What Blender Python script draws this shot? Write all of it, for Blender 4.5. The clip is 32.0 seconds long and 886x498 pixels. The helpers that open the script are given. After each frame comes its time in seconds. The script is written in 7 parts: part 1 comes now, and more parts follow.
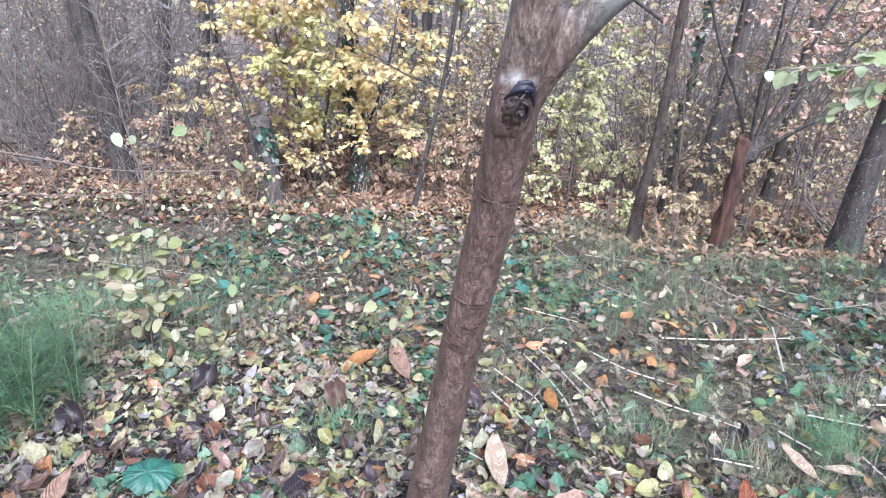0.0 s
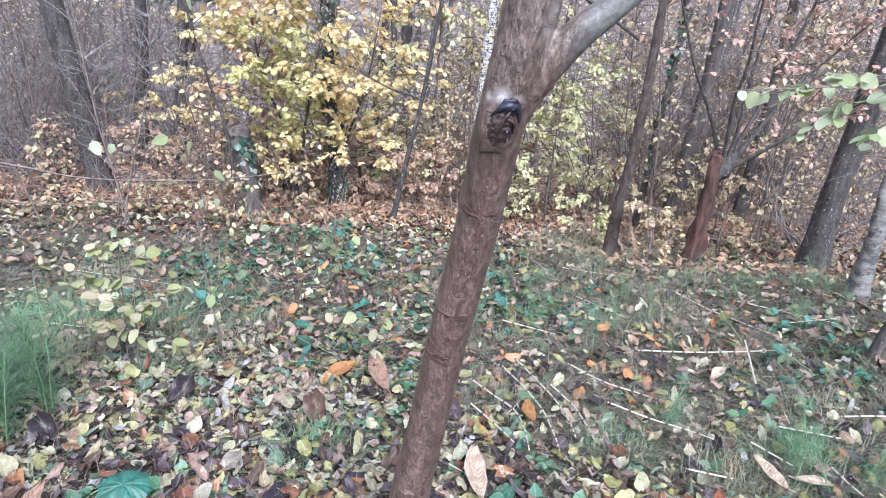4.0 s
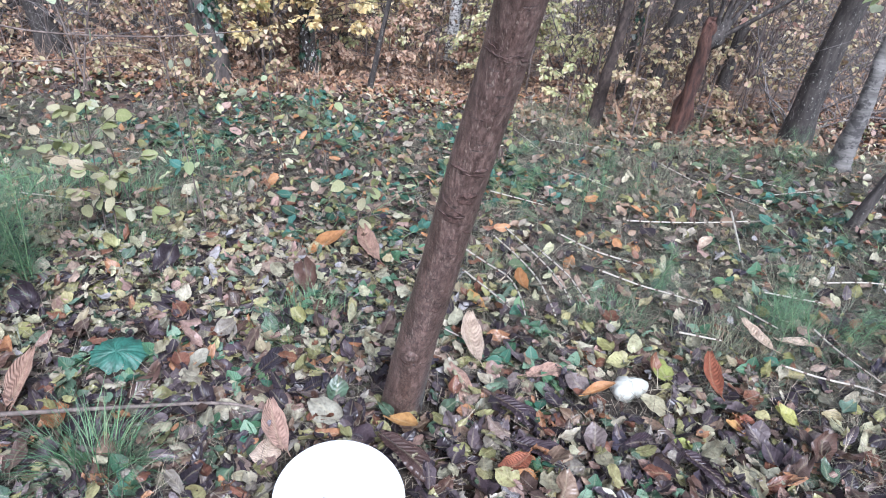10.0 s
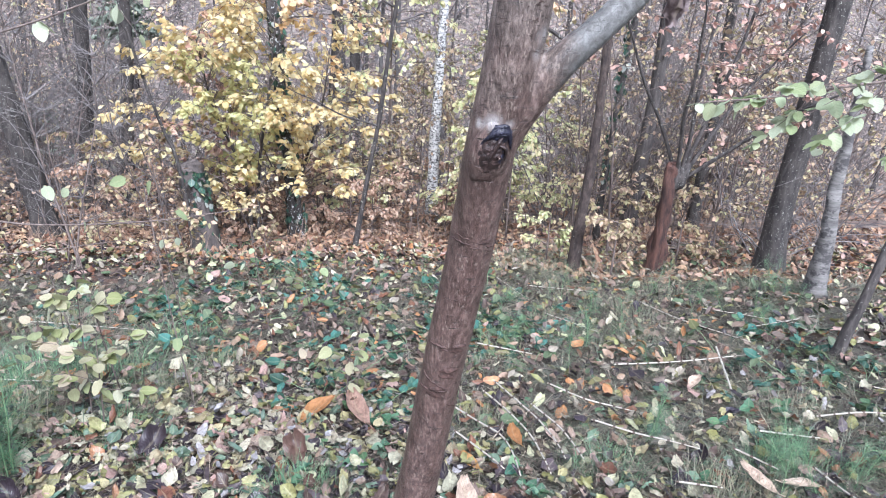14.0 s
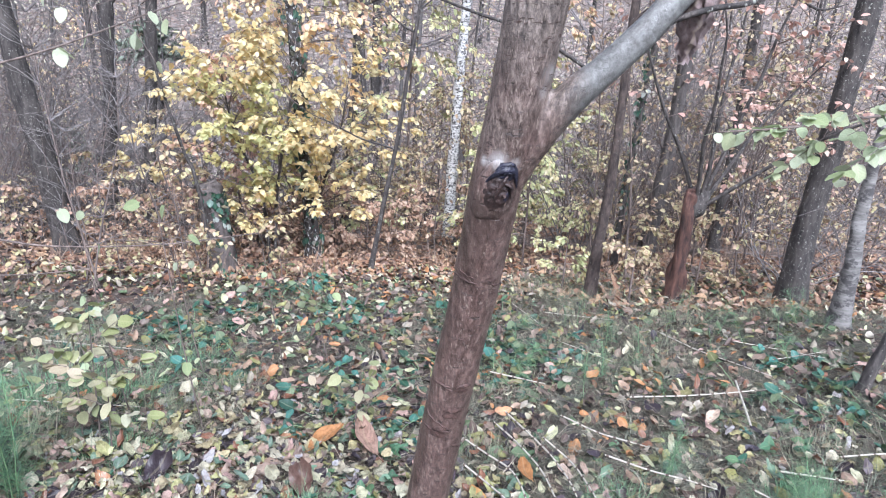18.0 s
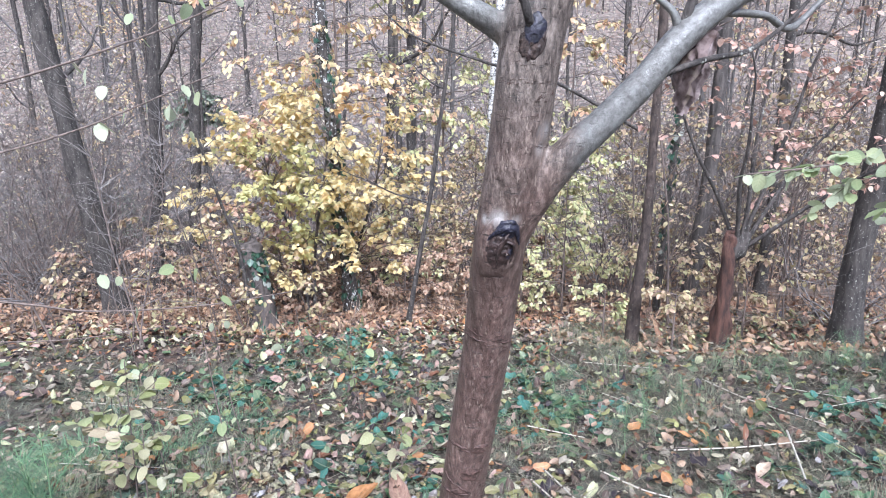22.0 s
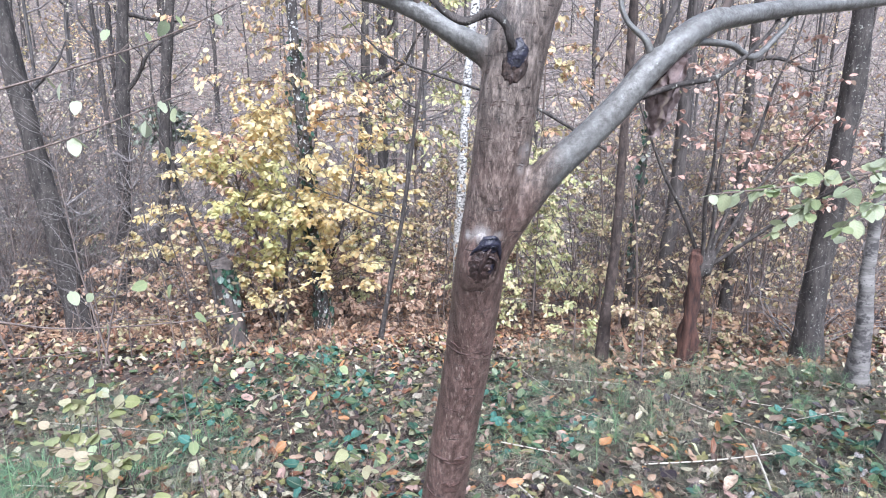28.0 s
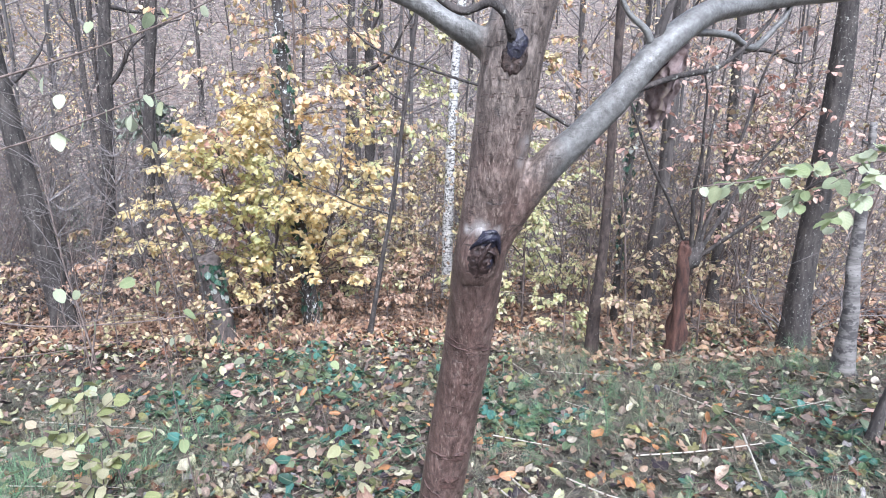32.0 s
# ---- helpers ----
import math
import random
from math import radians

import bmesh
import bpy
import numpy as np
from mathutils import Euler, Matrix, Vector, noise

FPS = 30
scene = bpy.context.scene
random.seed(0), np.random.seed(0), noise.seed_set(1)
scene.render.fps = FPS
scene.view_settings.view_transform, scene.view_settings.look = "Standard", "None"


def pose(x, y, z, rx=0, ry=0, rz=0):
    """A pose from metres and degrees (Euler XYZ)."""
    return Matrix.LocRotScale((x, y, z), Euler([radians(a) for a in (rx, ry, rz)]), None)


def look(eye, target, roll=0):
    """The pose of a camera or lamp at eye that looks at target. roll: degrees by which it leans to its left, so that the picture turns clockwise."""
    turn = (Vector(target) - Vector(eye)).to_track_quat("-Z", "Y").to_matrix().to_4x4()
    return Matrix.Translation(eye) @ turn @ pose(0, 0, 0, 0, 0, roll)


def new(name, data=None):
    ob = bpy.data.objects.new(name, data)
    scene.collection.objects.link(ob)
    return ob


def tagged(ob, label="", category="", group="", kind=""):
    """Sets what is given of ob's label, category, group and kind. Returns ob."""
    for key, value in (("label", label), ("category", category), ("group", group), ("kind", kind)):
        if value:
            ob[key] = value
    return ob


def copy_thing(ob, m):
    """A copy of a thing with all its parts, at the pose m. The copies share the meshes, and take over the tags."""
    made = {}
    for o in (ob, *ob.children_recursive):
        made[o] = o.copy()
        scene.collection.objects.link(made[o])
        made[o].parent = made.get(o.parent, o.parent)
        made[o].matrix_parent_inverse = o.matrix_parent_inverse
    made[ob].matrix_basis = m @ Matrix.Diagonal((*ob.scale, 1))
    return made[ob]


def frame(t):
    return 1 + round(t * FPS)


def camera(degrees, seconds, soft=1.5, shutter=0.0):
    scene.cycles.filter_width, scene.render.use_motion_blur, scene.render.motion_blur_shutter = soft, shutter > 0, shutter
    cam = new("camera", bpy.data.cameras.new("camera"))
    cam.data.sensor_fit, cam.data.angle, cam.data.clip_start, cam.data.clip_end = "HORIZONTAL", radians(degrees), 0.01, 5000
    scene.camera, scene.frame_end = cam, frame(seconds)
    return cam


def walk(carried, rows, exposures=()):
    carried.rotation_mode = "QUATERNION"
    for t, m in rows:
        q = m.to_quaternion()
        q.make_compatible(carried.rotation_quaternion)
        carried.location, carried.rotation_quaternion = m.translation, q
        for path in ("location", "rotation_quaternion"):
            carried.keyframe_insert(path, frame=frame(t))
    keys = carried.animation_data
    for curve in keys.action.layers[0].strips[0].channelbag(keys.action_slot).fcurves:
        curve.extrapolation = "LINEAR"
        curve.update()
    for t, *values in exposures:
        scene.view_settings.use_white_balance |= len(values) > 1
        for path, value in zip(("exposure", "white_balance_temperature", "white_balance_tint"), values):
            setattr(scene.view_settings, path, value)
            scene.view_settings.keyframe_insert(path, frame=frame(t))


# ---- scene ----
cam = camera(68.2, 32.0, soft=1.0, shutter=0.5)
PATH = [
    (0, (0.0078, -1.4889, 1.6812), (-0.0001, 0.3415, 0.8752), 3.81),
    (0.5, (0.0107, -1.4964, 1.6838), (0.0221, 0.3417, 0.8956), 4.13),
    (1, (0.0145, -1.4970, 1.6838), (0.0282, 0.3424, 0.8986), 3.91),
    (1.5, (0.0153, -1.4975, 1.6800), (0.0427, 0.3420, 0.8957), 3.93),
    (2, (0.0106, -1.4938, 1.6835), (0.0405, 0.3429, 0.8925), 4.40),
    (2.5, (0.0038, -1.4976, 1.6884), (0.0546, 0.3480, 0.9196), 4.56),
    (3, (-0.0033, -1.4941, 1.6865), (0.0343, 0.3476, 0.9075), 4.95),
    (3.5, (-0.0071, -1.5018, 1.6923), (0.0477, 0.3437, 0.9236), 4.94),
    (5.5, (-0.0163, -1.5128, 1.6833), (0.0509, 0.3313, 0.9122), 5.47),
    (6, (-0.0231, -1.5103, 1.6830), (0.0550, 0.3329, 0.9105), 5.78),
    (6.5, (-0.0462, -1.4881, 1.6826), (0.0429, 0.3520, 0.9042), 5.13),
    (7, (-0.0688, -1.4694, 1.6920), (0.0916, 0.3760, 0.9380), 4.83),
    (7.5, (-0.0778, -1.4541, 1.6912), (0.1164, 0.3813, 0.9208), 5.35),
    (8, (-0.0864, -1.4377, 1.6358), (0.1019, 0.3422, 0.7433), 5.77),
    (8.5, (-0.0961, -1.4454, 1.5853), (0.0400, 0.2590, 0.5476), 6.02),
    (9, (-0.1007, -1.4523, 1.5768), (0.0487, 0.2054, 0.4678), 7.37),
    (9.5, (-0.0997, -1.4611, 1.5851), (0.0610, 0.2052, 0.4909), 6.99),
    (10, (-0.0972, -1.4490, 1.5957), (0.0809, 0.2222, 0.5115), 7.24),
    (10.5, (-0.1044, -1.4550, 1.6142), (0.0716, 0.2703, 0.6179), 6.96),
    (11, (-0.1067, -1.4672, 1.6322), (0.0701, 0.2868, 0.6876), 6.39),
    (11.5, (-0.1026, -1.4646, 1.6455), (0.0850, 0.3148, 0.7517), 5.89),
    (12, (-0.0942, -1.4624, 1.6625), (0.1343, 0.3280, 0.8009), 5.81),
    (12.5, (-0.0890, -1.4600, 1.6701), (0.1198, 0.3519, 0.8495), 4.98),
    (13, (-0.0812, -1.4559, 1.6753), (0.1150, 0.3803, 0.9071), 3.91),
    (13.5, (-0.0811, -1.4733, 1.6890), (0.1296, 0.3806, 0.9687), 3.68),
    (14, (-0.0792, -1.4696, 1.6902), (0.1080, 0.3958, 0.9934), 3.08),
    (14.5, (-0.0759, -1.4592, 1.6904), (0.1037, 0.4107, 1.0041), 2.85),
    (16.5, (-0.0549, -1.4486, 1.6979), (0.1132, 0.4242, 1.0164), 3.29),
    (17, (-0.0503, -1.4549, 1.6966), (0.1234, 0.4154, 1.0099), 2.81),
    (17.5, (-0.0486, -1.4565, 1.7032), (0.1249, 0.4212, 1.0369), 2.95),
    (18, (-0.0499, -1.4286, 1.7112), (0.0793, 0.4616, 1.0706), 3.34),
    (18.5, (-0.0409, -1.4307, 1.7239), (0.0635, 0.4760, 1.1292), 2.70),
    (19, (-0.0237, -1.4191, 1.7225), (0.0582, 0.4963, 1.1525), 2.10),
    (19.5, (-0.0132, -1.4160, 1.7214), (0.0328, 0.5040, 1.1633), 1.64),
    (20, (-0.0054, -1.4186, 1.7220), (0.0393, 0.5060, 1.1798), 1.28),
    (20.5, (-0.0015, -1.4262, 1.7260), (0.0140, 0.5019, 1.1948), 0.68),
    (21, (0.0076, -1.4222, 1.7264), (0.0269, 0.5122, 1.2187), 0.31),
    (21.5, (0.0145, -1.4232, 1.7292), (0.0216, 0.5163, 1.2408), 0.03),
    (22, (0.0162, -1.4259, 1.7291), (0.0132, 0.5111, 1.2308), 0.23),
    (22.5, (0.0152, -1.4338, 1.7216), (0.0295, 0.5021, 1.2198), 0.32),
    (23, (0.0133, -1.4430, 1.7221), (0.0433, 0.4917, 1.2158), 1.07),
    (23.5, (0.0116, -1.4531, 1.7254), (0.0483, 0.4878, 1.2444), 0.86),
    (24, (0.0035, -1.4626, 1.7251), (0.0385, 0.4807, 1.2536), 0.87),
    (24.5, (-0.0055, -1.4726, 1.7249), (0.0298, 0.4701, 1.2510), 1.57),
    (25, (-0.0125, -1.4865, 1.7320), (0.0311, 0.4623, 1.2840), 1.89),
    (25.5, (-0.0212, -1.4860, 1.7294), (0.0225, 0.4633, 1.2843), 1.79),
    (27.5, (-0.0021, -1.4628, 1.7288), (0.0735, 0.4825, 1.2702), 0.19),
    (28, (-0.0086, -1.4617, 1.7317), (0.0794, 0.4866, 1.2885), 1.01),
    (28.5, (-0.0082, -1.4541, 1.7350), (0.0933, 0.4959, 1.3025), 1.00),
    (29, (-0.0080, -1.4508, 1.7297), (0.1020, 0.4943, 1.2775), 0.77),
    (29.5, (-0.0123, -1.4533, 1.7317), (0.0758, 0.4892, 1.2641), 0.78),
    (30, (-0.0131, -1.4559, 1.7350), (0.0941, 0.4848, 1.2635), 1.01),
    (30.5, (-0.0139, -1.4480, 1.7316), (0.1036, 0.4921, 1.2603), 1.44),
    (31, (-0.0151, -1.4417, 1.7271), (0.1046, 0.4931, 1.2348), 1.43),
    (31.5, (-0.0190, -1.4415, 1.7279), (0.1033, 0.4965, 1.2490), 0.96),
    (32, (-0.0277, -1.4432, 1.7300), (0.0995, 0.4984, 1.2674), 0.83),
]
walk(cam, [(t, look(eye, target, roll)) for t, eye, target, roll in PATH], exposures=[(0.0, 1.48, 5500, 13), (7.0, 1.44, 5500, 13), (8.0, 1.6, 5500, 13), (9.0, 1.35, 5500, 13), (10.0, 1.17, 5500, 13), (11.0, 1.2, 5500, 13), (12.0, 1.38, 5500, 13), (14.0, 1.42, 5500, 13), (32.0, 1.42, 5580, 13)])

# ---------- world and light: an overcast late autumn day ----------
world = bpy.data.worlds.new("overcast")
scene.world = world
world.use_nodes = True
wn, wl = world.node_tree.nodes, world.node_tree.links
sky = wn.new("ShaderNodeTexSky")
sky.sky_type, sky.sun_disc = "NISHITA", False
sky.sun_elevation, sky.sun_rotation = radians(48), radians(200)
sky.air_density, sky.dust_density, sky.ozone_density = 1.0, 4.0, 1.0
pale = wn.new("ShaderNodeHueSaturation")
pale.inputs["Saturation"].default_value = 0.55
wl.new(sky.outputs[0], pale.inputs["Color"])
wl.new(pale.outputs[0], wn["Background"].inputs["Color"])
wn["Background"].inputs["Strength"].default_value = 0.1
sun = new("sun", bpy.data.lights.new("sun", "SUN"))
sun.data.energy, sun.data.angle, sun.data.color = 2.85, radians(22), (1.0, 0.985, 0.96)
sun.matrix_world = pose(0, 0, 30, 42, 0, 20)

# ---------- helpers of the scene ----------


def height(x, y):
    """The ground: a slope that falls away from the tree, a hollow, and a far rise."""
    x, y = np.asarray(x, float), np.asarray(y, float)
    y0 = np.clip(y, 0, 16)
    s = np.clip(y - 16, 0, 130)
    z = -0.14 * np.clip(y, -6, 16) - 0.0045 * y0 * y0
    z = z - 0.9 * (1 - np.exp(-s / 5)) + 0.31 * np.maximum(0, s - 2.5)
    z = z + 0.035 * np.clip(x, -2, 12) - 0.035 * np.clip(x - 12, 0, 30)
    far = np.clip((np.hypot(x, y) - 3) / 8, 0, 1)
    z = z + (0.012 + 0.05 * far) * (np.sin(2.3 * x + 1.1 * y) * np.sin(1.7 * y - 0.6 * x + 1)) + 0.008 * np.sin(7 * x + 2) * np.sin(6 * y + x)
    return z + 0.08 * far * np.sin(0.31 * x + 2) * np.sin(0.27 * y)


def mesh_from(name, verts, quads, uv=None, mats=(), index=None, smooth=True):
    me = bpy.data.meshes.new(name)
    verts, quads = np.asarray(verts, np.float32), np.asarray(quads, np.int32)
    k = quads.shape[1]
    me.vertices.add(len(verts))
    me.vertices.foreach_set("co", verts.ravel())
    me.loops.add(quads.size)
    me.loops.foreach_set("vertex_index", quads.ravel())
    me.polygons.add(len(quads))
    me.polygons.foreach_set("loop_start", np.arange(0, quads.size, k, dtype=np.int32))
    if index is not None:
        me.polygons.foreach_set("material_index", np.asarray(index, np.int32))
    if uv is not None:
        layer = me.uv_layers.new(name="UVMap")
        layer.data.foreach_set("uv", np.asarray(uv, np.float32)[quads.ravel()].ravel())
    for m in mats:
        me.materials.append(m)
    me.update(calc_edges=True)
    me.polygons.foreach_set("use_smooth", np.full(len(quads), smooth))
    return me


class Heap:
    """Vertices and four-cornered faces gathered for one mesh."""

    def __init__(self):
        self.v, self.q, self.uv, self.n = [], [], [], 0

    def add(self, v, q, uv=None):
        self.v.append(v)
        self.q.append(np.asarray(q) + self.n)
        self.uv.append(np.zeros((len(v), 2)) if uv is None else uv)
        self.n += len(v)

    def mesh(self, name, *mats, smooth=True):
        return mesh_from(name, np.concatenate(self.v), np.concatenate(self.q), np.concatenate(self.uv), mats, smooth=smooth)


def part(name, me, parent, label="", kind=""):
    ob = new(name, me)
    ob.parent = parent
    if kind:
        ob["kind"] = kind
    if label:
        ob["label"] = label
    return ob


def thing(name, place, label, category, group="", kind=""):
    ob = new(name)
    ob.location = place
    return tagged(ob, label, category, group, kind)


def glide(points, n):
    """n places on a smooth line through the points."""
    p = np.asarray(points, float)
    p = np.vstack([2 * p[0] - p[1], p, 2 * p[-1] - p[-2]])
    t = np.linspace(0, len(p) - 3 - 1e-6, n)
    i, f = t.astype(int), (t % 1)[:, None]
    a, b, c, d = p[i], p[i + 1], p[i + 2], p[i + 3]
    return 0.5 * (2 * b + (c - a) * f + (2 * a - 5 * b + 4 * c - d) * f**2 + (3 * b - a - 3 * c + d) * f**3)


def tube(line, radii, sides=8, rough=0.0, seed=0, cap=True):
    """A tapered, slightly uneven tube along a line: vertices, faces, uv."""
    line = np.asarray(line, float)
    n = len(line)
    radii = np.interp(np.linspace(0, 1, n), np.linspace(0, 1, len(radii)), radii)
    along = np.gradient(line, axis=0)
    along /= np.linalg.norm(along, axis=1)[:, None] + 1e-9
    side = np.cross(along, [0.31, 0.95, 0.02])
    side /= np.linalg.norm(side, axis=1)[:, None] + 1e-9
    other = np.cross(along, side)
    a = np.linspace(0, 2 * np.pi, sides, endpoint=False)
    r = radii[:, None] * np.ones(sides)
    if rough:
        rng = np.random.default_rng(seed)
        s = np.linspace(0, np.linalg.norm(np.diff(line, axis=0), axis=1).sum(), n)[:, None]
        for k in range(5):
            f, m, ph, ps = rng.uniform(2, 22), rng.integers(1, 5), rng.uniform(0, 6, 2), 0
            r = r * (1 + rough * 0.5 * np.sin(f * s + ph[0] + m * a) * np.sin(0.7 * f * s + ph[1]))
    v = (line[:, None] + r[..., None] * (np.cos(a)[:, None] * side[:, None] + np.sin(a)[:, None] * other[:, None])).reshape(-1, 3)
    i, j = np.meshgrid(np.arange(n - 1), np.arange(sides), indexing="ij")
    k = (j + 1) % sides
    q = np.stack([i * sides + j, i * sides + k, (i + 1) * sides + k, (i + 1) * sides + j], -1).reshape(-1, 4)
    uv = np.stack(np.broadcast_arrays(a / 6.2832, np.linspace(0, 1, n)[:, None]), -1).reshape(-1, 2)
    if cap:
        h = sides // 2
        e = (n - 1) * sides
        q = np.vstack([q] + [[e + m, e + m + 1, e + (sides - 2 - m) % sides, e + (sides - 1 - m) % sides] for m in range(h - 1)])
    return v, q, uv


def stem(rng, start, way, length, bend=0.25, rise=0.1, n=6):
    """The places of a wandering stem or limb."""
    p, d = [np.array(start, float)], np.array(way, float) / np.linalg.norm(way)
    for _ in range(n - 1):
        d = d + rng.normal(0, bend, 3) * 0.5 + [0, 0, rise]
        d /= np.linalg.norm(d)
        p.append(p[-1] + d * length / (n - 1))
    return np.array(p)


def leaf_shape(wide=0.6, fold=0.25, curl=0.3, wave=0.05, seed=0, nv=4, blunt=0.75, nu=2, jag=0.0):
    """A leaf 1 long along y, with a raised fold, a curl and wavy edges: vertices, faces, uv."""
    rng = np.random.default_rng(seed)
    v = np.linspace(0, 1, nv + 1)
    u = np.linspace(-1, 1, nu + 1)
    w = wide * 0.5 * np.sin(np.pi * np.clip(v, 0.03, 0.985) ** blunt) ** 0.62
    x = w[:, None] * u * (1 + jag * rng.normal(0, 1, (nv + 1, nu + 1)) * (np.abs(u) > 0.9))
    z = fold * np.abs(x) + wave * rng.normal(0, 1, x.shape) * (np.abs(u) > 0.4)
    bend = curl * (v - 0.3)
    y = np.where(np.abs(bend) > 1e-3, np.sin(bend) / np.where(np.abs(bend) > 1e-3, bend, 1) * v, v)
    z = z + (0.5 * curl * v * v)[:, None]
    y = y[:, None] + 0.25 * jag * rng.normal(0, 1, x.shape) + 0.12 * np.abs(u) * (v[:, None] < 0.05)
    verts = np.stack([x, y, z], -1).reshape(-1, 3)
    i, j = np.meshgrid(np.arange(nv), np.arange(nu), indexing="ij")
    m = nu + 1
    q = np.stack([i * m + j, i * m + j + 1, (i + 1) * m + j + 1, (i + 1) * m + j], -1).reshape(-1, 4)
    uv = np.stack(np.broadcast_arrays(0.5 + 0.5 * u, v[:, None]), -1).reshape(-1, 2)
    return verts, q, uv


def real_leaf(wide=0.7, fold=0.2, curl=0.4, crumple=0.05, seed=0, nv=6, nu=4, blunt=0.78):
    """A finer withered leaf: rounded, uneven outline, crumpled blade, curled rim."""
    rng = np.random.default_rng(seed)
    v, u = np.linspace(0, 1, nv + 1)[:, None], np.linspace(-1, 1, nu + 1)[None]
    w = wide * 0.5 * np.sin(np.pi * np.clip(v, 0.025, 0.98) ** blunt) ** 0.47
    p = rng.uniform(0, 6.28, 8)
    w = w * (1 + 0.1 * np.sin(7 * v + p[0] + (u > 0) * p[1]) + 0.05 * np.sin(17 * v + p[2] + (u > 0) * p[3]))
    x = w * u + 0.06 * np.sin(3 * v + p[4])
    bend = curl * (v - 0.2)
    z = fold * np.abs(w * u) + 0.5 * curl * v * v + crumple * (np.sin(6 * v + 3 * u + p[5]) + 0.8 * np.sin(9 * v - 5 * u + p[6]) * np.abs(u) + 0.6 * np.sin(14 * v + p[7]) * np.abs(u) ** 2)
    z = z + rng.uniform(-0.12, 0.2) * np.abs(u) ** 3 * wide
    y = v * np.cos(0.5 * bend) + 0 * u + 0.05 * np.sin(8 * u + p[0])
    i, j = np.meshgrid(np.arange(nv), np.arange(nu), indexing="ij")
    m = nu + 1
    q = np.stack([i * m + j, i * m + j + 1, (i + 1) * m + j + 1, (i + 1) * m + j], -1).reshape(-1, 4)
    return np.stack([x, y, z], -1).reshape(-1, 3), q, np.stack(np.broadcast_arrays(0.5 + 0.5 * u, v), -1).reshape(-1, 2)


def turns(yaw, pitch, roll):
    """Rotation matrices Rz(yaw) Rx(pitch) Ry(roll) for arrays of angles."""
    cz, sz, cx, sx, cy, sy = np.cos(yaw), np.sin(yaw), np.cos(pitch), np.sin(pitch), np.cos(roll), np.sin(roll)
    o, l = 0 * yaw, 0 * yaw + 1
    rz = np.stack([cz, -sz, o, sz, cz, o, o, o, l], -1).reshape(-1, 3, 3)
    rx = np.stack([l, o, o, o, cx, -sx, o, sx, cx], -1).reshape(-1, 3, 3)
    ry = np.stack([cy, o, sy, o, l, o, -sy, o, cy], -1).reshape(-1, 3, 3)
    return rz @ rx @ ry


def strew(heap, shapes, places, rots, sizes):
    """Lays copies of the shapes into the heap."""
    which = np.arange(len(places)) % len(shapes)
    for k, (v, q, uv) in enumerate(shapes):
        m = which == k
        n = int(m.sum())
        if n:
            w = np.einsum("nij,vj->nvi", rots[m] * sizes[m][:, None, None], v) + places[m][:, None]
            faces = (q[None] + (np.arange(n) * len(v))[:, None, None]).reshape(-1, 4)
            heap.add(w.reshape(-1, 3), faces, np.tile(uv, (n, 1)))


# ---------- materials ----------
def nodes(name):
    m = bpy.data.materials.new(name)
    m.use_nodes = True
    t = m.node_tree
    return m, t.nodes, t.links, t.nodes["Principled BSDF"]


def ramp(n, stops, flat=False):
    r = n.new("ShaderNodeValToRGB")
    r.color_ramp.interpolation = "CONSTANT" if flat else "LINEAR"
    while len(r.color_ramp.elements) < len(stops):
        r.color_ramp.elements.new(0.5)
    for e, (p, c) in zip(r.color_ramp.elements, stops):
        e.position, e.color = p, (*c, 1)
    return r


def blend(n, l, a, b, fac, kind="MIX"):
    m = n.new("ShaderNodeMix")
    m.data_type, m.blend_type = "RGBA", kind
    for slot, value in ((0, fac), (6, a), (7, b)):
        if hasattr(value, "is_linked"):
            l.new(value, m.inputs[slot])
        else:
            m.inputs[slot].default_value = value if slot == 0 else (*value, 1)
    return m.outputs[2]


def texture(n, l, scale, detail=4, stretch=(1, 1, 1), space="Object", kind="noise", rough=0.55):
    c = n.new("ShaderNodeTexCoord")
    mp = n.new("ShaderNodeMapping")
    mp.inputs["Scale"].default_value = stretch
    l.new(c.outputs[space], mp.inputs["Vector"])
    t = n.new("ShaderNodeTexNoise" if kind == "noise" else "ShaderNodeTexVoronoi")
    t.inputs["Scale"].default_value = scale
    if kind == "noise":
        t.inputs["Detail"].default_value, t.inputs["Roughness"].default_value = detail, rough
    l.new(mp.outputs[0], t.inputs["Vector"])
    return t


def bump(n, l, bsdf, height_out, strength=0.5, distance=0.01):
    b = n.new("ShaderNodeBump")
    b.inputs["Strength"].default_value, b.inputs["Distance"].default_value = strength, distance
    l.new(height_out, b.inputs["Height"])
    l.new(b.outputs[0], bsdf.inputs["Normal"])


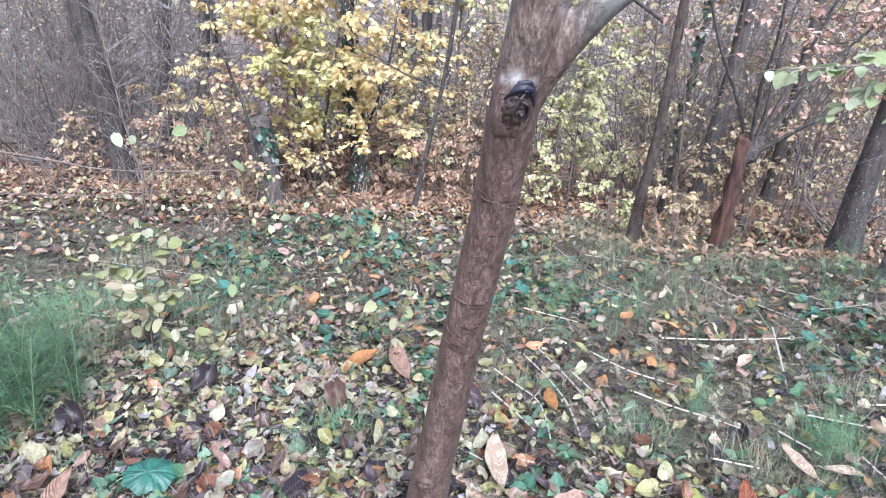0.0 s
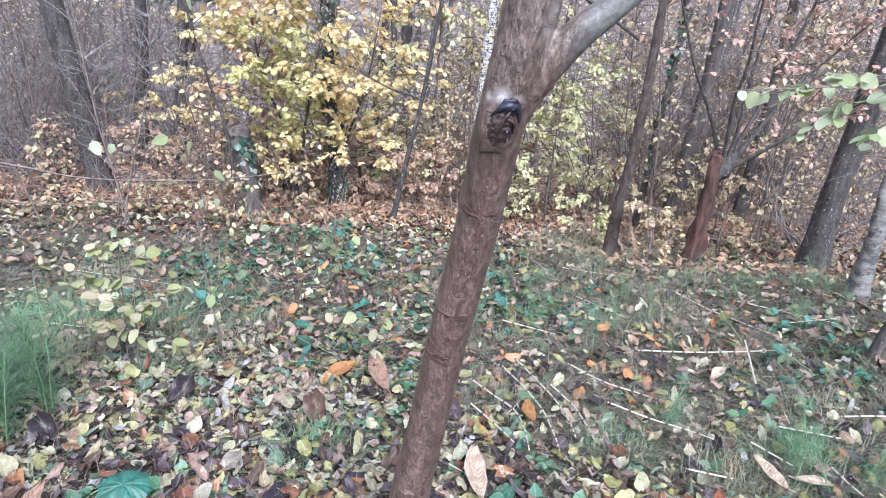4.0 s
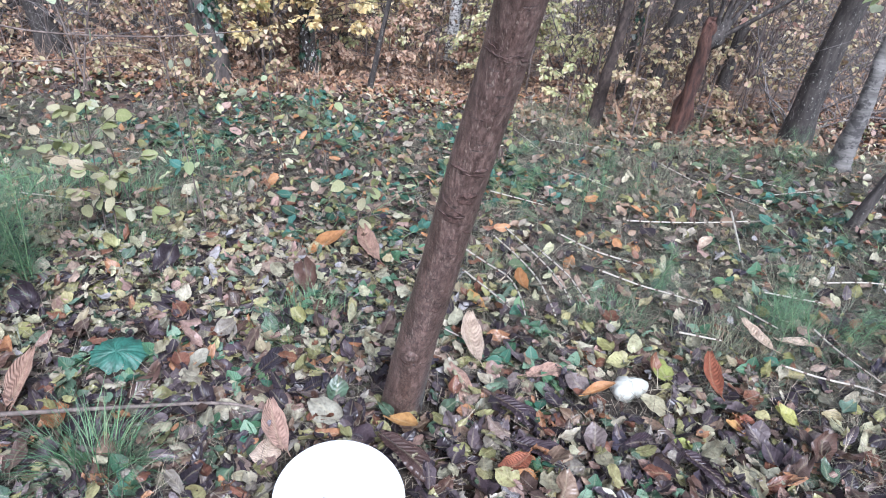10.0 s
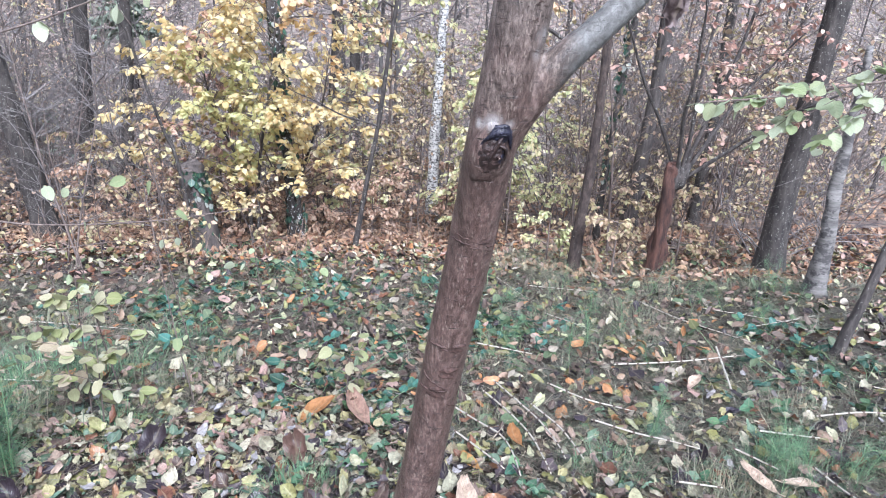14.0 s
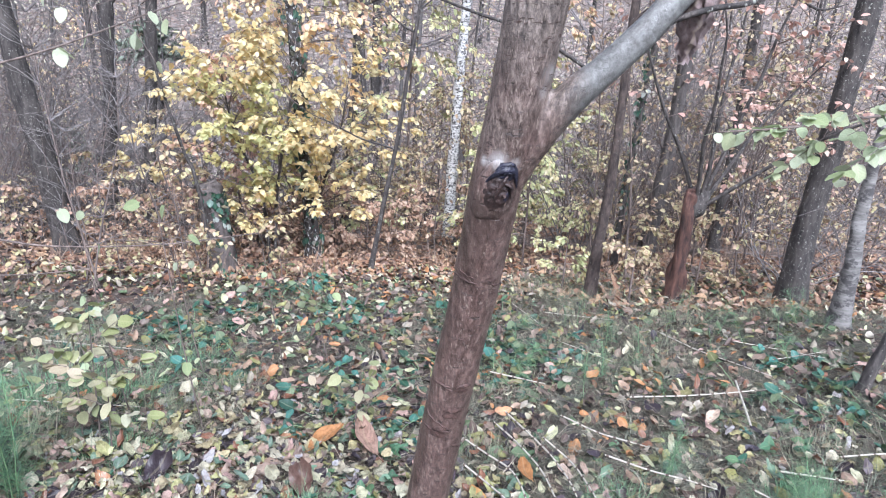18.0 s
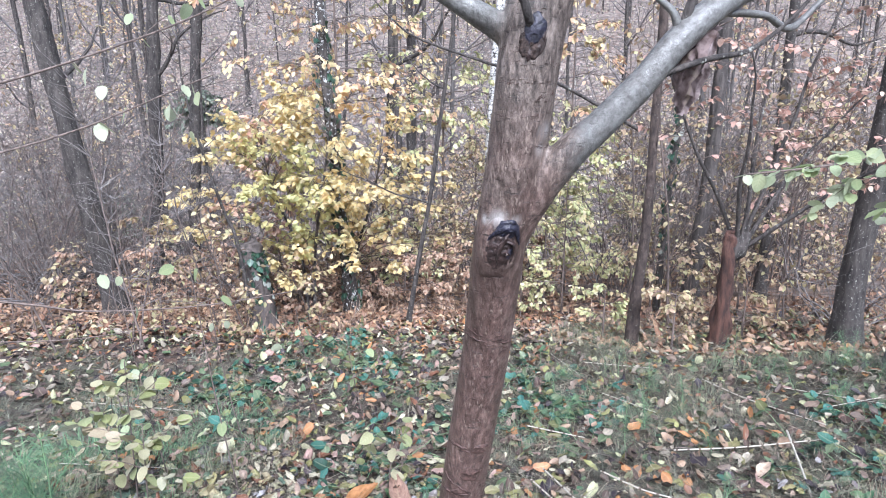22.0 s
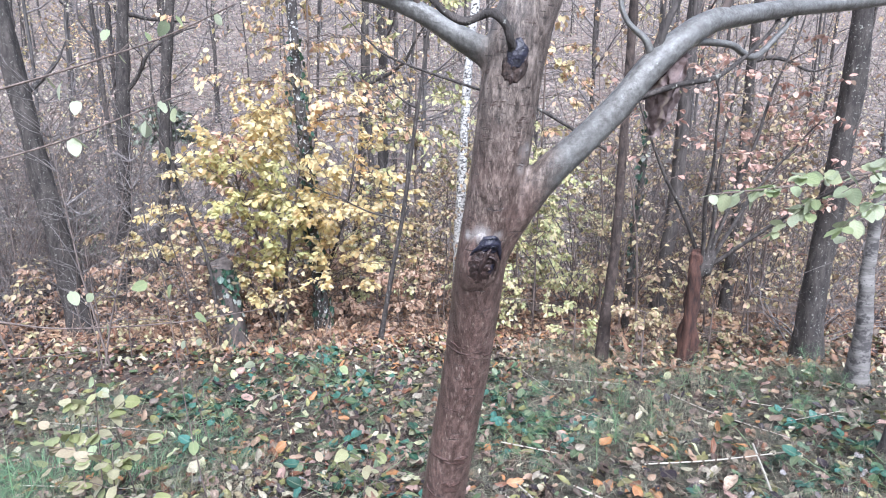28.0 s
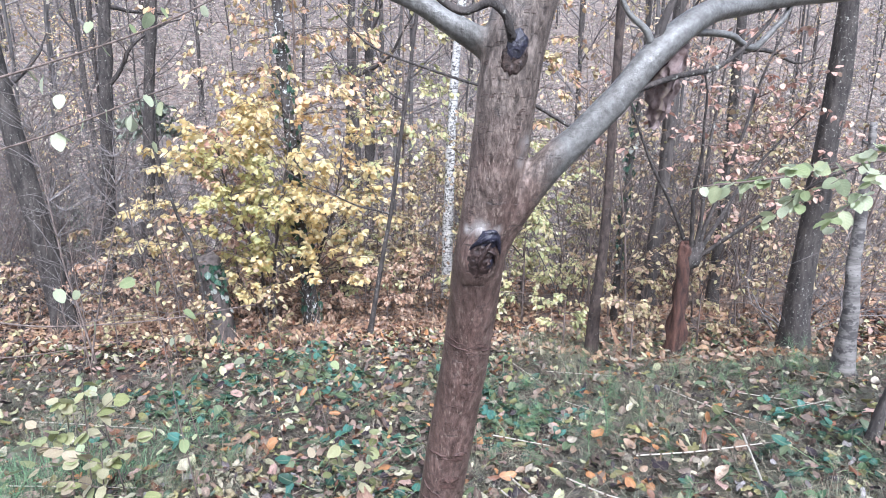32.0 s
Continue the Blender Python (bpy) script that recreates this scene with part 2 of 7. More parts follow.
def leaf_material(name, colours, rough=0.5, glow=0.25, flat=True, ribs=9.0, blotch=0.45, midrib=0.13, relief=0.2, sheen=0.32):
    """Leaves, each of one of the colours, with midrib, side veins, blotches and some light passing through."""
    m, n, l, b = nodes(name)
    geo = n.new("ShaderNodeNewGeometry")
    k = len(colours)
    r = ramp(n, [(i / k, c) for i, c in enumerate(colours)], flat)
    l.new(geo.outputs["Random Per Island"], r.inputs[0])
    info = n.new("ShaderNodeObjectInfo")
    add = n.new("ShaderNodeMath")
    add.operation = "ADD"
    l.new(geo.outputs["Random Per Island"], add.inputs[0])
    l.new(info.outputs["Random"], add.inputs[1])
    wrap = n.new("ShaderNodeMath")
    wrap.operation = "FRACT"
    l.new(add.outputs[0], wrap.inputs[0])
    l.new(wrap.outputs[0], r.inputs[0])
    spots = texture(n, l, 22, 3)
    sr = ramp(n, [(0.35, (0.45, 0.38, 0.33)), (0.62, (1.12, 1.1, 1.05))])
    l.new(spots.outputs["Fac"], sr.inputs[0])
    colour = blend(n, l, r.outputs[0], sr.outputs[0], blotch, "MULTIPLY")
    fine = texture(n, l, 85, 4, rough=0.7)
    fr = ramp(n, [(0.34, (0.5, 0.42, 0.36)), (0.5, (1, 1, 1)), (0.68, (1.25, 1.22, 1.15))])
    l.new(fine.outputs["Fac"], fr.inputs[0])
    colour = blend(n, l, colour, fr.outputs[0], blotch, "MULTIPLY")
    uv = n.new("ShaderNodeUVMap")
    sep = n.new("ShaderNodeSeparateXYZ")
    l.new(uv.outputs[0], sep.inputs[0])
    off = n.new("ShaderNodeMath")
    off.operation = "SUBTRACT"
    l.new(sep.outputs[0], off.inputs[0])
    off.inputs[1].default_value = 0.5
    mid = n.new("ShaderNodeMath")
    mid.operation = "ABSOLUTE"
    l.new(off.outputs[0], mid.inputs[0])
    lean = n.new("ShaderNodeMath")
    lean.operation = "MULTIPLY_ADD"
    l.new(mid.outputs[0], lean.inputs[0])
    lean.inputs[1].default_value = -0.5
    l.new(sep.outputs[1], lean.inputs[2])
    wave = n.new("ShaderNodeMath")
    wave.operation = "MULTIPLY"
    l.new(lean.outputs[0], wave.inputs[0])
    wave.inputs[1].default_value = ribs * 6.2832
    sine = n.new("ShaderNodeMath")
    sine.operation = "SINE"
    l.new(wave.outputs[0], sine.inputs[0])
    rib = ramp(n, [(0.0, (1, 1, 1)), (0.035, (1, 1, 1)), (0.06, (0, 0, 0))])
    l.new(mid.outputs[0], rib.inputs[0])
    soft = n.new("ShaderNodeMath")
    soft.operation = "MULTIPLY"
    l.new(rib.outputs[0], soft.inputs[0])
    soft.inputs[1].default_value = midrib
    colour = blend(n, l, colour, (0.62, 0.55, 0.36), soft.outputs[0])
    l.new(colour, b.inputs["Base Color"])
    b.inputs["Roughness"].default_value = rough
    b.inputs["Specular IOR Level"].default_value = sheen
    bump(n, l, b, sine.outputs[0], relief, 0.002)
    if glow:
        t = n.new("ShaderNodeBsdfTranslucent")
        l.new(colour, t.inputs["Color"])
        mix = n.new("ShaderNodeMixShader")
        mix.inputs[0].default_value = glow
        l.new(b.outputs[0], mix.inputs[1])
        l.new(t.outputs[0], mix.inputs[2])
        l.new(mix.outputs[0], n["Material Output"].inputs["Surface"])
    return m


def bark_material(name, dark, light, scale=14, stretch=(1, 1, 0.25), depth=0.012, patch=None, rough=0.85, lichen=0.0, spot=9, crust=(0.27, 0.27, 0.24), dots_at=34):
    m, n, l, b = nodes(name)
    grain = texture(n, l, scale, 6, stretch, rough=0.65)
    r = ramp(n, [(0.32, dark), (0.68, light)])
    l.new(grain.outputs["Fac"], r.inputs[0])
    big = texture(n, l, 2.2, 3)
    br = ramp(n, [(0.3, (0.62, 0.6, 0.6)), (0.7, (1.2, 1.18, 1.15))])
    l.new(big.outputs["Fac"], br.inputs[0])
    colour = blend(n, l, r.outputs[0], br.outputs[0], 0.7, "MULTIPLY")
    if patch:
        spots = texture(n, l, spot, 5, (1, 1, 1.6), rough=0.75)
        pr = ramp(n, [(0.5, (0, 0, 0)), (0.56, (1, 1, 1))])
        l.new(spots.outputs["Fac"], pr.inputs[0])
        colour = blend(n, l, colour, patch, pr.outputs[0])
    if lichen:
        dots = texture(n, l, dots_at, 4, rough=0.7)
        dr = ramp(n, [(0.66 - lichen, (0, 0, 0)), (0.7 - lichen, (1, 1, 1))])
        l.new(dots.outputs["Fac"], dr.inputs[0])
        colour = blend(n, l, colour, crust, dr.outputs[0])
    l.new(colour, b.inputs["Base Color"])
    b.inputs["Roughness"].default_value = rough
    bump(n, l, b, grain.outputs["Fac"], 0.8, depth)
    return m


def plain_material(name, colour, rough=0.5, vary=0.15, scale=30, relief=0.2):
    m, n, l, b = nodes(name)
    t = texture(n, l, scale, 4)
    lo, hi = [tuple(c * f for c in colour) for f in (1 - vary, 1 + vary)]
    r = ramp(n, [(0.3, lo), (0.7, hi)])
    l.new(t.outputs["Fac"], r.inputs[0])
    l.new(r.outputs[0], b.inputs["Base Color"])
    b.inputs["Roughness"].default_value = rough
    bump(n, l, b, t.outputs["Fac"], relief, 0.004)
    return m


def blade_material(name, colours, rough=0.6):
    m, n, l, b = nodes(name)
    geo = n.new("ShaderNodeNewGeometry")
    r = ramp(n, [(i / (len(colours) - 1), c) for i, c in enumerate(colours)])
    l.new(geo.outputs["Random Per Island"], r.inputs[0])
    t = texture(n, l, 7, 4)
    tr = ramp(n, [(0.34, (0.42, 0.44, 0.4)), (0.5, (1, 1, 1)), (0.66, (1.4, 1.36, 1.3))])
    l.new(t.outputs["Fac"], tr.inputs[0])
    l.new(blend(n, l, r.outputs[0], tr.outputs[0], 0.8, "MULTIPLY"), b.inputs["Base Color"])
    b.inputs["Roughness"].default_value = rough
    return m


CREAM, PALE, OLIVE = (0.45, 0.42, 0.31), (0.38, 0.39, 0.24), (0.22, 0.22, 0.09)
TAN, ORANGE, RUST, BROWN = (0.27, 0.19, 0.135), (0.36, 0.18, 0.08), (0.17, 0.08, 0.05), (0.075, 0.052, 0.045)
PLUM = (0.032, 0.025, 0.032)
PINK = (0.33, 0.23, 0.2)

LITTER = leaf_material("litter_leaves", [(0.36, 0.342, 0.265), (0.328, 0.305, 0.158), PLUM, (0.35, 0.35, 0.237), (0.271, 0.237, 0.158), (0.328, 0.226, 0.203), (0.282, 0.282, 0.136), BROWN, (0.305, 0.299, 0.316), (0.323, 0.285, 0.171), (0.102, 0.0847, 0.096), (0.339, 0.339, 0.226), (0.323, 0.318, 0.237), (0.192, 0.147, 0.13), (0.38, 0.356, 0.276), RUST, OLIVE, (0.113, 0.169, 0.119), (0.249, 0.181, 0.141), PLUM, (0.0904, 0.141, 0.107), (0.294, 0.226, 0.186)], 0.42, 0.12, ribs=6, blotch=0.65)
NEAR_LITTER = leaf_material("wet_litter_leaves", [PLUM, (0.2, 0.185, 0.165), (0.26, 0.25, 0.13), BROWN, (0.1, 0.08, 0.092), (0.29, 0.28, 0.2), (0.14, 0.065, 0.045), (0.15, 0.125, 0.125), PLUM, (0.17, 0.17, 0.08), (0.24, 0.165, 0.145), (0.07, 0.11, 0.075), BROWN, (0.055, 0.045, 0.058), (0.12, 0.1, 0.112), (0.3, 0.16, 0.09), (0.06, 0.048, 0.058), (0.3, 0.28, 0.22), (0.17, 0.17, 0.13), PLUM, (0.2, 0.145, 0.11)], 0.3, 0.1, ribs=6, blotch=0.7)
MID_LITTER = leaf_material("weedy_litter_leaves", [TAN, BROWN, PLUM, PALE, (0.14, 0.11, 0.095), PINK, OLIVE, BROWN, (0.3, 0.27, 0.22), (0.2, 0.15, 0.12), PLUM, ORANGE, BROWN, (0.16, 0.15, 0.07), RUST, CREAM, TAN, (0.09, 0.13, 0.07)], 0.45, 0.1, ribs=6)
FLOOR_LEAVES = leaf_material("forest_floor_leaves", [(0.3, 0.19, 0.13), (0.22, 0.125, 0.085), (0.4, 0.27, 0.17), (0.14, 0.09, 0.07), (0.37, 0.26, 0.2), (0.36, 0.235, 0.15), (0.27, 0.15, 0.1), RUST, (0.45, 0.35, 0.23), (0.33, 0.2, 0.13), (0.1, 0.065, 0.05)], 0.55, 0.1, ribs=6)
GOLD = leaf_material("golden_leaves", [(0.716, 0.57, 0.28), (0.72, 0.62, 0.37), (0.69, 0.59, 0.33), (0.724, 0.55, 0.3), (0.65, 0.58, 0.33), (0.73, 0.65, 0.43), (0.71, 0.56, 0.27)], 0.5, 0.42, ribs=6, blotch=0.12)
RUSSET = leaf_material("russet_leaves", [(0.56, 0.36, 0.3), (0.5, 0.33, 0.28), (0.61, 0.43, 0.36), (0.46, 0.28, 0.23), (0.61, 0.46, 0.37)], 0.55, 0.28, ribs=6, blotch=0.25)
THICKET = leaf_material("thicket_leaves", [(0.508, 0.432, 0.293), (0.381, 0.285, 0.185), (0.49, 0.415, 0.231), (0.454, 0.432, 0.246), (0.454, 0.328, 0.239), (0.417, 0.363, 0.216), (0.499, 0.389, 0.262), (0.272, 0.19, 0.131)], 0.55, 0.28, ribs=6, blotch=0.3)
# withered far leaves, greyed further: the haze of distance is in their colour
HAZED_LEAVES = leaf_material("hazed_leaves", [(0.484, 0.433, 0.378), (0.417, 0.341, 0.308), (0.468, 0.433, 0.334), (0.417, 0.317, 0.29), (0.367, 0.317, 0.29), (0.484, 0.45, 0.405), (0.401, 0.391, 0.282)], 0.6, 0.28, ribs=6, blotch=0.2)
LIME = leaf_material("lime_leaves", [(0.412, 0.466, 0.312), (0.378, 0.449, 0.281), (0.462, 0.51, 0.367), (0.395, 0.44, 0.273), (0.328, 0.396, 0.211)], 0.42, 0.4, ribs=6, blotch=0.25)
SALLOW = leaf_material("sallow_leaves", [(0.4, 0.41, 0.23), (0.34, 0.38, 0.2), (0.44, 0.42, 0.28), (0.28, 0.31, 0.14), (0.42, 0.36, 0.26), (0.46, 0.46, 0.34)], 0.42, 0.35, ribs=6, blotch=0.35)
BRAMBLE = leaf_material("bramble_leaves", [(0.06, 0.16, 0.125), (0.09, 0.16, 0.09), (0.035, 0.09, 0.06), (0.03, 0.07, 0.045), (0.05, 0.13, 0.1), (0.07, 0.11, 0.055), (0.15, 0.2, 0.12), (0.03, 0.07, 0.05), (0.07, 0.19, 0.16), (0.12, 0.13, 0.06)], 0.38, 0.2, ribs=6)
WET = leaf_material("wet_black_litter", [PLUM, (0.035, 0.028, 0.034), BROWN, (0.06, 0.045, 0.055), (0.09, 0.055, 0.045), (0.045, 0.04, 0.055)], 0.34, 0.0, ribs=11, blotch=0.6, midrib=0.08, relief=0.16, sheen=0.22)
IVY = leaf_material("ivy_leaves", [(0.03, 0.075, 0.055), (0.045, 0.11, 0.08), (0.06, 0.12, 0.09), (0.035, 0.08, 0.05), (0.3, 0.33, 0.31)], 0.35, 0.1)

GREY_BARK = bark_material("grey_bark", (0.014, 0.012, 0.012), (0.115, 0.1, 0.093), 26, (1, 1, 0.2), 0.03, lichen=0.03)
DARK_BARK = bark_material("dark_bark", (0.012, 0.01, 0.01), (0.09, 0.078, 0.072), 30, (1, 1, 0.3), 0.03, lichen=0.045)
# far bark and twigs: distance haze painted in as paler, greyer tones
HAZED_BARK = bark_material("hazed_bark", (0.03, 0.028, 0.028), (0.15, 0.14, 0.135), 20, (1, 1, 0.2), 0.03)
HAZED_TWIG = bark_material("hazed_twig_bark", (0.1, 0.09, 0.09), (0.25, 0.23, 0.23), 20, (1, 1, 0.3), 0.002)
SPECKLED = bark_material("speckled_dark_bark", (0.012, 0.01, 0.01), (0.085, 0.074, 0.068), 24, (1, 1, 0.3), 0.03, lichen=0.05, dots_at=48)
SPOTTED = bark_material("white_spotted_bark", (0.012, 0.01, 0.01), (0.08, 0.07, 0.065), 24, (1, 1, 0.3), 0.03, lichen=0.1, crust=(0.5, 0.51, 0.5), dots_at=26)
BROWN_BARK = bark_material("brown_bark", (0.013, 0.009, 0.008), (0.095, 0.07, 0.06), 28, (1, 1, 0.5), 0.03, lichen=0.01)
RED_BARK = bark_material("red_rotten_bark", (0.012, 0.008, 0.008), (0.135, 0.064, 0.047), 30, (1, 1, 0.2), 0.04)
BIRCH_BARK = bark_material("birch_bark", (0.08, 0.075, 0.07), (0.26, 0.25, 0.24), 9, (0.5, 0.5, 3.0), 0.006, (0.06, 0.055, 0.055))
WHITE_BIRCH = bark_material("white_birch_bark", (0.42, 0.42, 0.41), (0.74, 0.74, 0.73), 9, (0.5, 0.5, 3.0), 0.006, (0.04, 0.036, 0.036), spot=26)
PALE_TWIG = bark_material("pale_twig_bark", (0.07, 0.06, 0.058), (0.27, 0.25, 0.245), 40, (1, 1, 0.3), 0.002)
TWIG = bark_material("twig_bark", (0.06, 0.047, 0.042), (0.21, 0.165, 0.145), 40, (1, 1, 0.3), 0.002)

# ---------- the ground ----------
def ground_material():
    m, n, l, b = nodes("leaf_strewn_soil")
    cells = texture(n, l, 9, kind="voronoi", space="Object")
    sep = n.new("ShaderNodeSeparateColor")
    l.new(cells.outputs["Color"], sep.inputs[0])
    k = [BROWN, (0.2, 0.15, 0.12), PLUM, RUST, BROWN, TAN, PLUM, (0.16, 0.13, 0.11), BROWN, (0.26, 0.21, 0.17)]
    r = ramp(n, [(i / len(k), c) for i, c in enumerate(k)], True)
    l.new(sep.outputs[0], r.inputs[0])
    soil = texture(n, l, 60, 5)
    sr = ramp(n, [(0.3, (0.02, 0.015, 0.012)), (0.7, (0.075, 0.055, 0.042))])
    l.new(soil.outputs["Fac"], sr.inputs[0])
    c = n.new("ShaderNodeTexCoord")
    xyz = n.new("ShaderNodeSeparateXYZ")
    l.new(c.outputs["Object"], xyz.inputs[0])
    far = ramp(n, [(0.0, (0, 0, 0)), (1.0, (1, 1, 1))])
    mr = n.new("ShaderNodeMapRange")
    mr.inputs["From Min"].default_value, mr.inputs["From Max"].default_value = 3.0, 6.0
    l.new(xyz.outputs[1], mr.inputs["Value"])
    l.new(mr.outputs[0], far.inputs[0])
    wide = texture(n, l, 0.35, 4)
    wr = ramp(n, [(0.35, (0.75, 0.72, 0.7)), (0.65, (1.2, 1.15, 1.05))])
    l.new(wide.outputs["Fac"], wr.inputs[0])
    leafy = blend(n, l, r.outputs[0], wr.outputs[0], 0.8, "MULTIPLY")
    # from 6 to 10 m the litter pales to grey, aerial haze as base colour
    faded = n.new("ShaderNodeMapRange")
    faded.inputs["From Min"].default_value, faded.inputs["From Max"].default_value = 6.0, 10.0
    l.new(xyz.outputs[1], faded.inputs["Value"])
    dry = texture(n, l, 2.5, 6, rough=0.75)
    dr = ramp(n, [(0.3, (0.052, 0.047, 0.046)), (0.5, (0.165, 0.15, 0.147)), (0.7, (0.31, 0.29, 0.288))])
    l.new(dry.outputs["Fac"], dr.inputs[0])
    scraps = texture(n, l, 5, kind="voronoi", space="Object")
    sc = n.new("ShaderNodeSeparateColor")
    l.new(scraps.outputs["Color"], sc.inputs[0])
    tone = ramp(n, [(0.0, (0.45, 0.38, 0.33)), (0.2, (1.0, 0.9, 0.75)), (0.4, (0.7, 0.6, 0.52)), (0.55, (1.4, 1.2, 1.0)), (0.7, (0.9, 0.65, 0.5)), (0.85, (1.15, 1.05, 0.95))], True)
    l.new(sc.outputs[0], tone.inputs[0])
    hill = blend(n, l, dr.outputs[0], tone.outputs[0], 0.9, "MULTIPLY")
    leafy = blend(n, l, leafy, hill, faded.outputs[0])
    l.new(blend(n, l, sr.outputs[0], leafy, far.outputs[0]), b.inputs["Base Color"])
    b.inputs["Roughness"].default_value = 0.8
    bump(n, l, b, soil.outputs["Fac"], 0.7, 0.02)
    return m


gx = np.sinh(np.linspace(-5.2, 5.2, 200)) * 2.2
gy = np.concatenate([-np.sinh(np.linspace(5.0, 0.3, 50)) * 2.2, np.sinh(np.linspace(-0.29, 5.2, 170)) * 2.2])
GX, GY = np.meshgrid(gx, gy)
i, j = np.meshgrid(np.arange(len(gy) - 1), np.arange(len(gx) - 1), indexing="ij")
w = len(gx)
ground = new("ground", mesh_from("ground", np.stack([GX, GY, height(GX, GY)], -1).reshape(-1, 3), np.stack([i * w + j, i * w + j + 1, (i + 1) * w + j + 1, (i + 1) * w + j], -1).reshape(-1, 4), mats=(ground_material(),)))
tagged(ground, "sloping dark forest soil strewn with fallen autumn leaves", "ground", kind="structure")


# ---------- the young tree in front ----------
DAMP = (((0.085, -0.36, 1.385), 0.06), ((0.07, -0.36, 1.31), 0.04))
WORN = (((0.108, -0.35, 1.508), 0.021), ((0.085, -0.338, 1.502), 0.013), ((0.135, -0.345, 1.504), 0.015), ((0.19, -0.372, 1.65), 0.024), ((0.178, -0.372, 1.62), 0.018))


def math_node(n, l, kind, a, b=None, c=None):
    m = n.new("ShaderNodeMath")
    m.operation = kind
    for k, value in enumerate((a, b, c)):
        if hasattr(value, "is_linked"):
            l.new(value, m.inputs[k])
        elif value is not None:
            m.inputs[k].default_value = value
    return m.outputs[0]


def between(n, l, value, lo, hi):
    m = n.new("ShaderNodeMapRange")
    m.interpolation_type = "SMOOTHSTEP"
    m.inputs["From Min"].default_value, m.inputs["From Max"].default_value = lo, hi
    l.new(value, m.inputs["Value"])
    return m.outputs[0]


def silver_colour(n, l):
    """Silvery green-grey young bark with dark blotches and pale pores: colour and relief."""
    a = texture(n, l, 110, 6, rough=0.7)
    r = ramp(n, [(0.34, (0.08, 0.077, 0.073)), (0.66, (0.19, 0.19, 0.182))])
    l.new(a.outputs["Fac"], r.inputs[0])
    big = texture(n, l, 21, 6, rough=0.75)
    br = ramp(n, [(0.36, (0.6, 0.57, 0.54)), (0.54, (1.0, 1.0, 1.0)), (0.68, (1.25, 1.26, 1.24))])
    l.new(big.outputs["Fac"], br.inputs[0])
    colour = blend(n, l, r.outputs[0], br.outputs[0], 0.85, "MULTIPLY")
    p = texture(n, l, 60, 4, rough=0.7)
    pr = ramp(n, [(0.66, (0, 0, 0)), (0.72, (0.8, 0.8, 0.8))])
    l.new(p.outputs["Fac"], pr.inputs[0])
    return blend(n, l, colour, (0.3, 0.31, 0.285), pr.outputs[0]), big.outputs["Fac"]


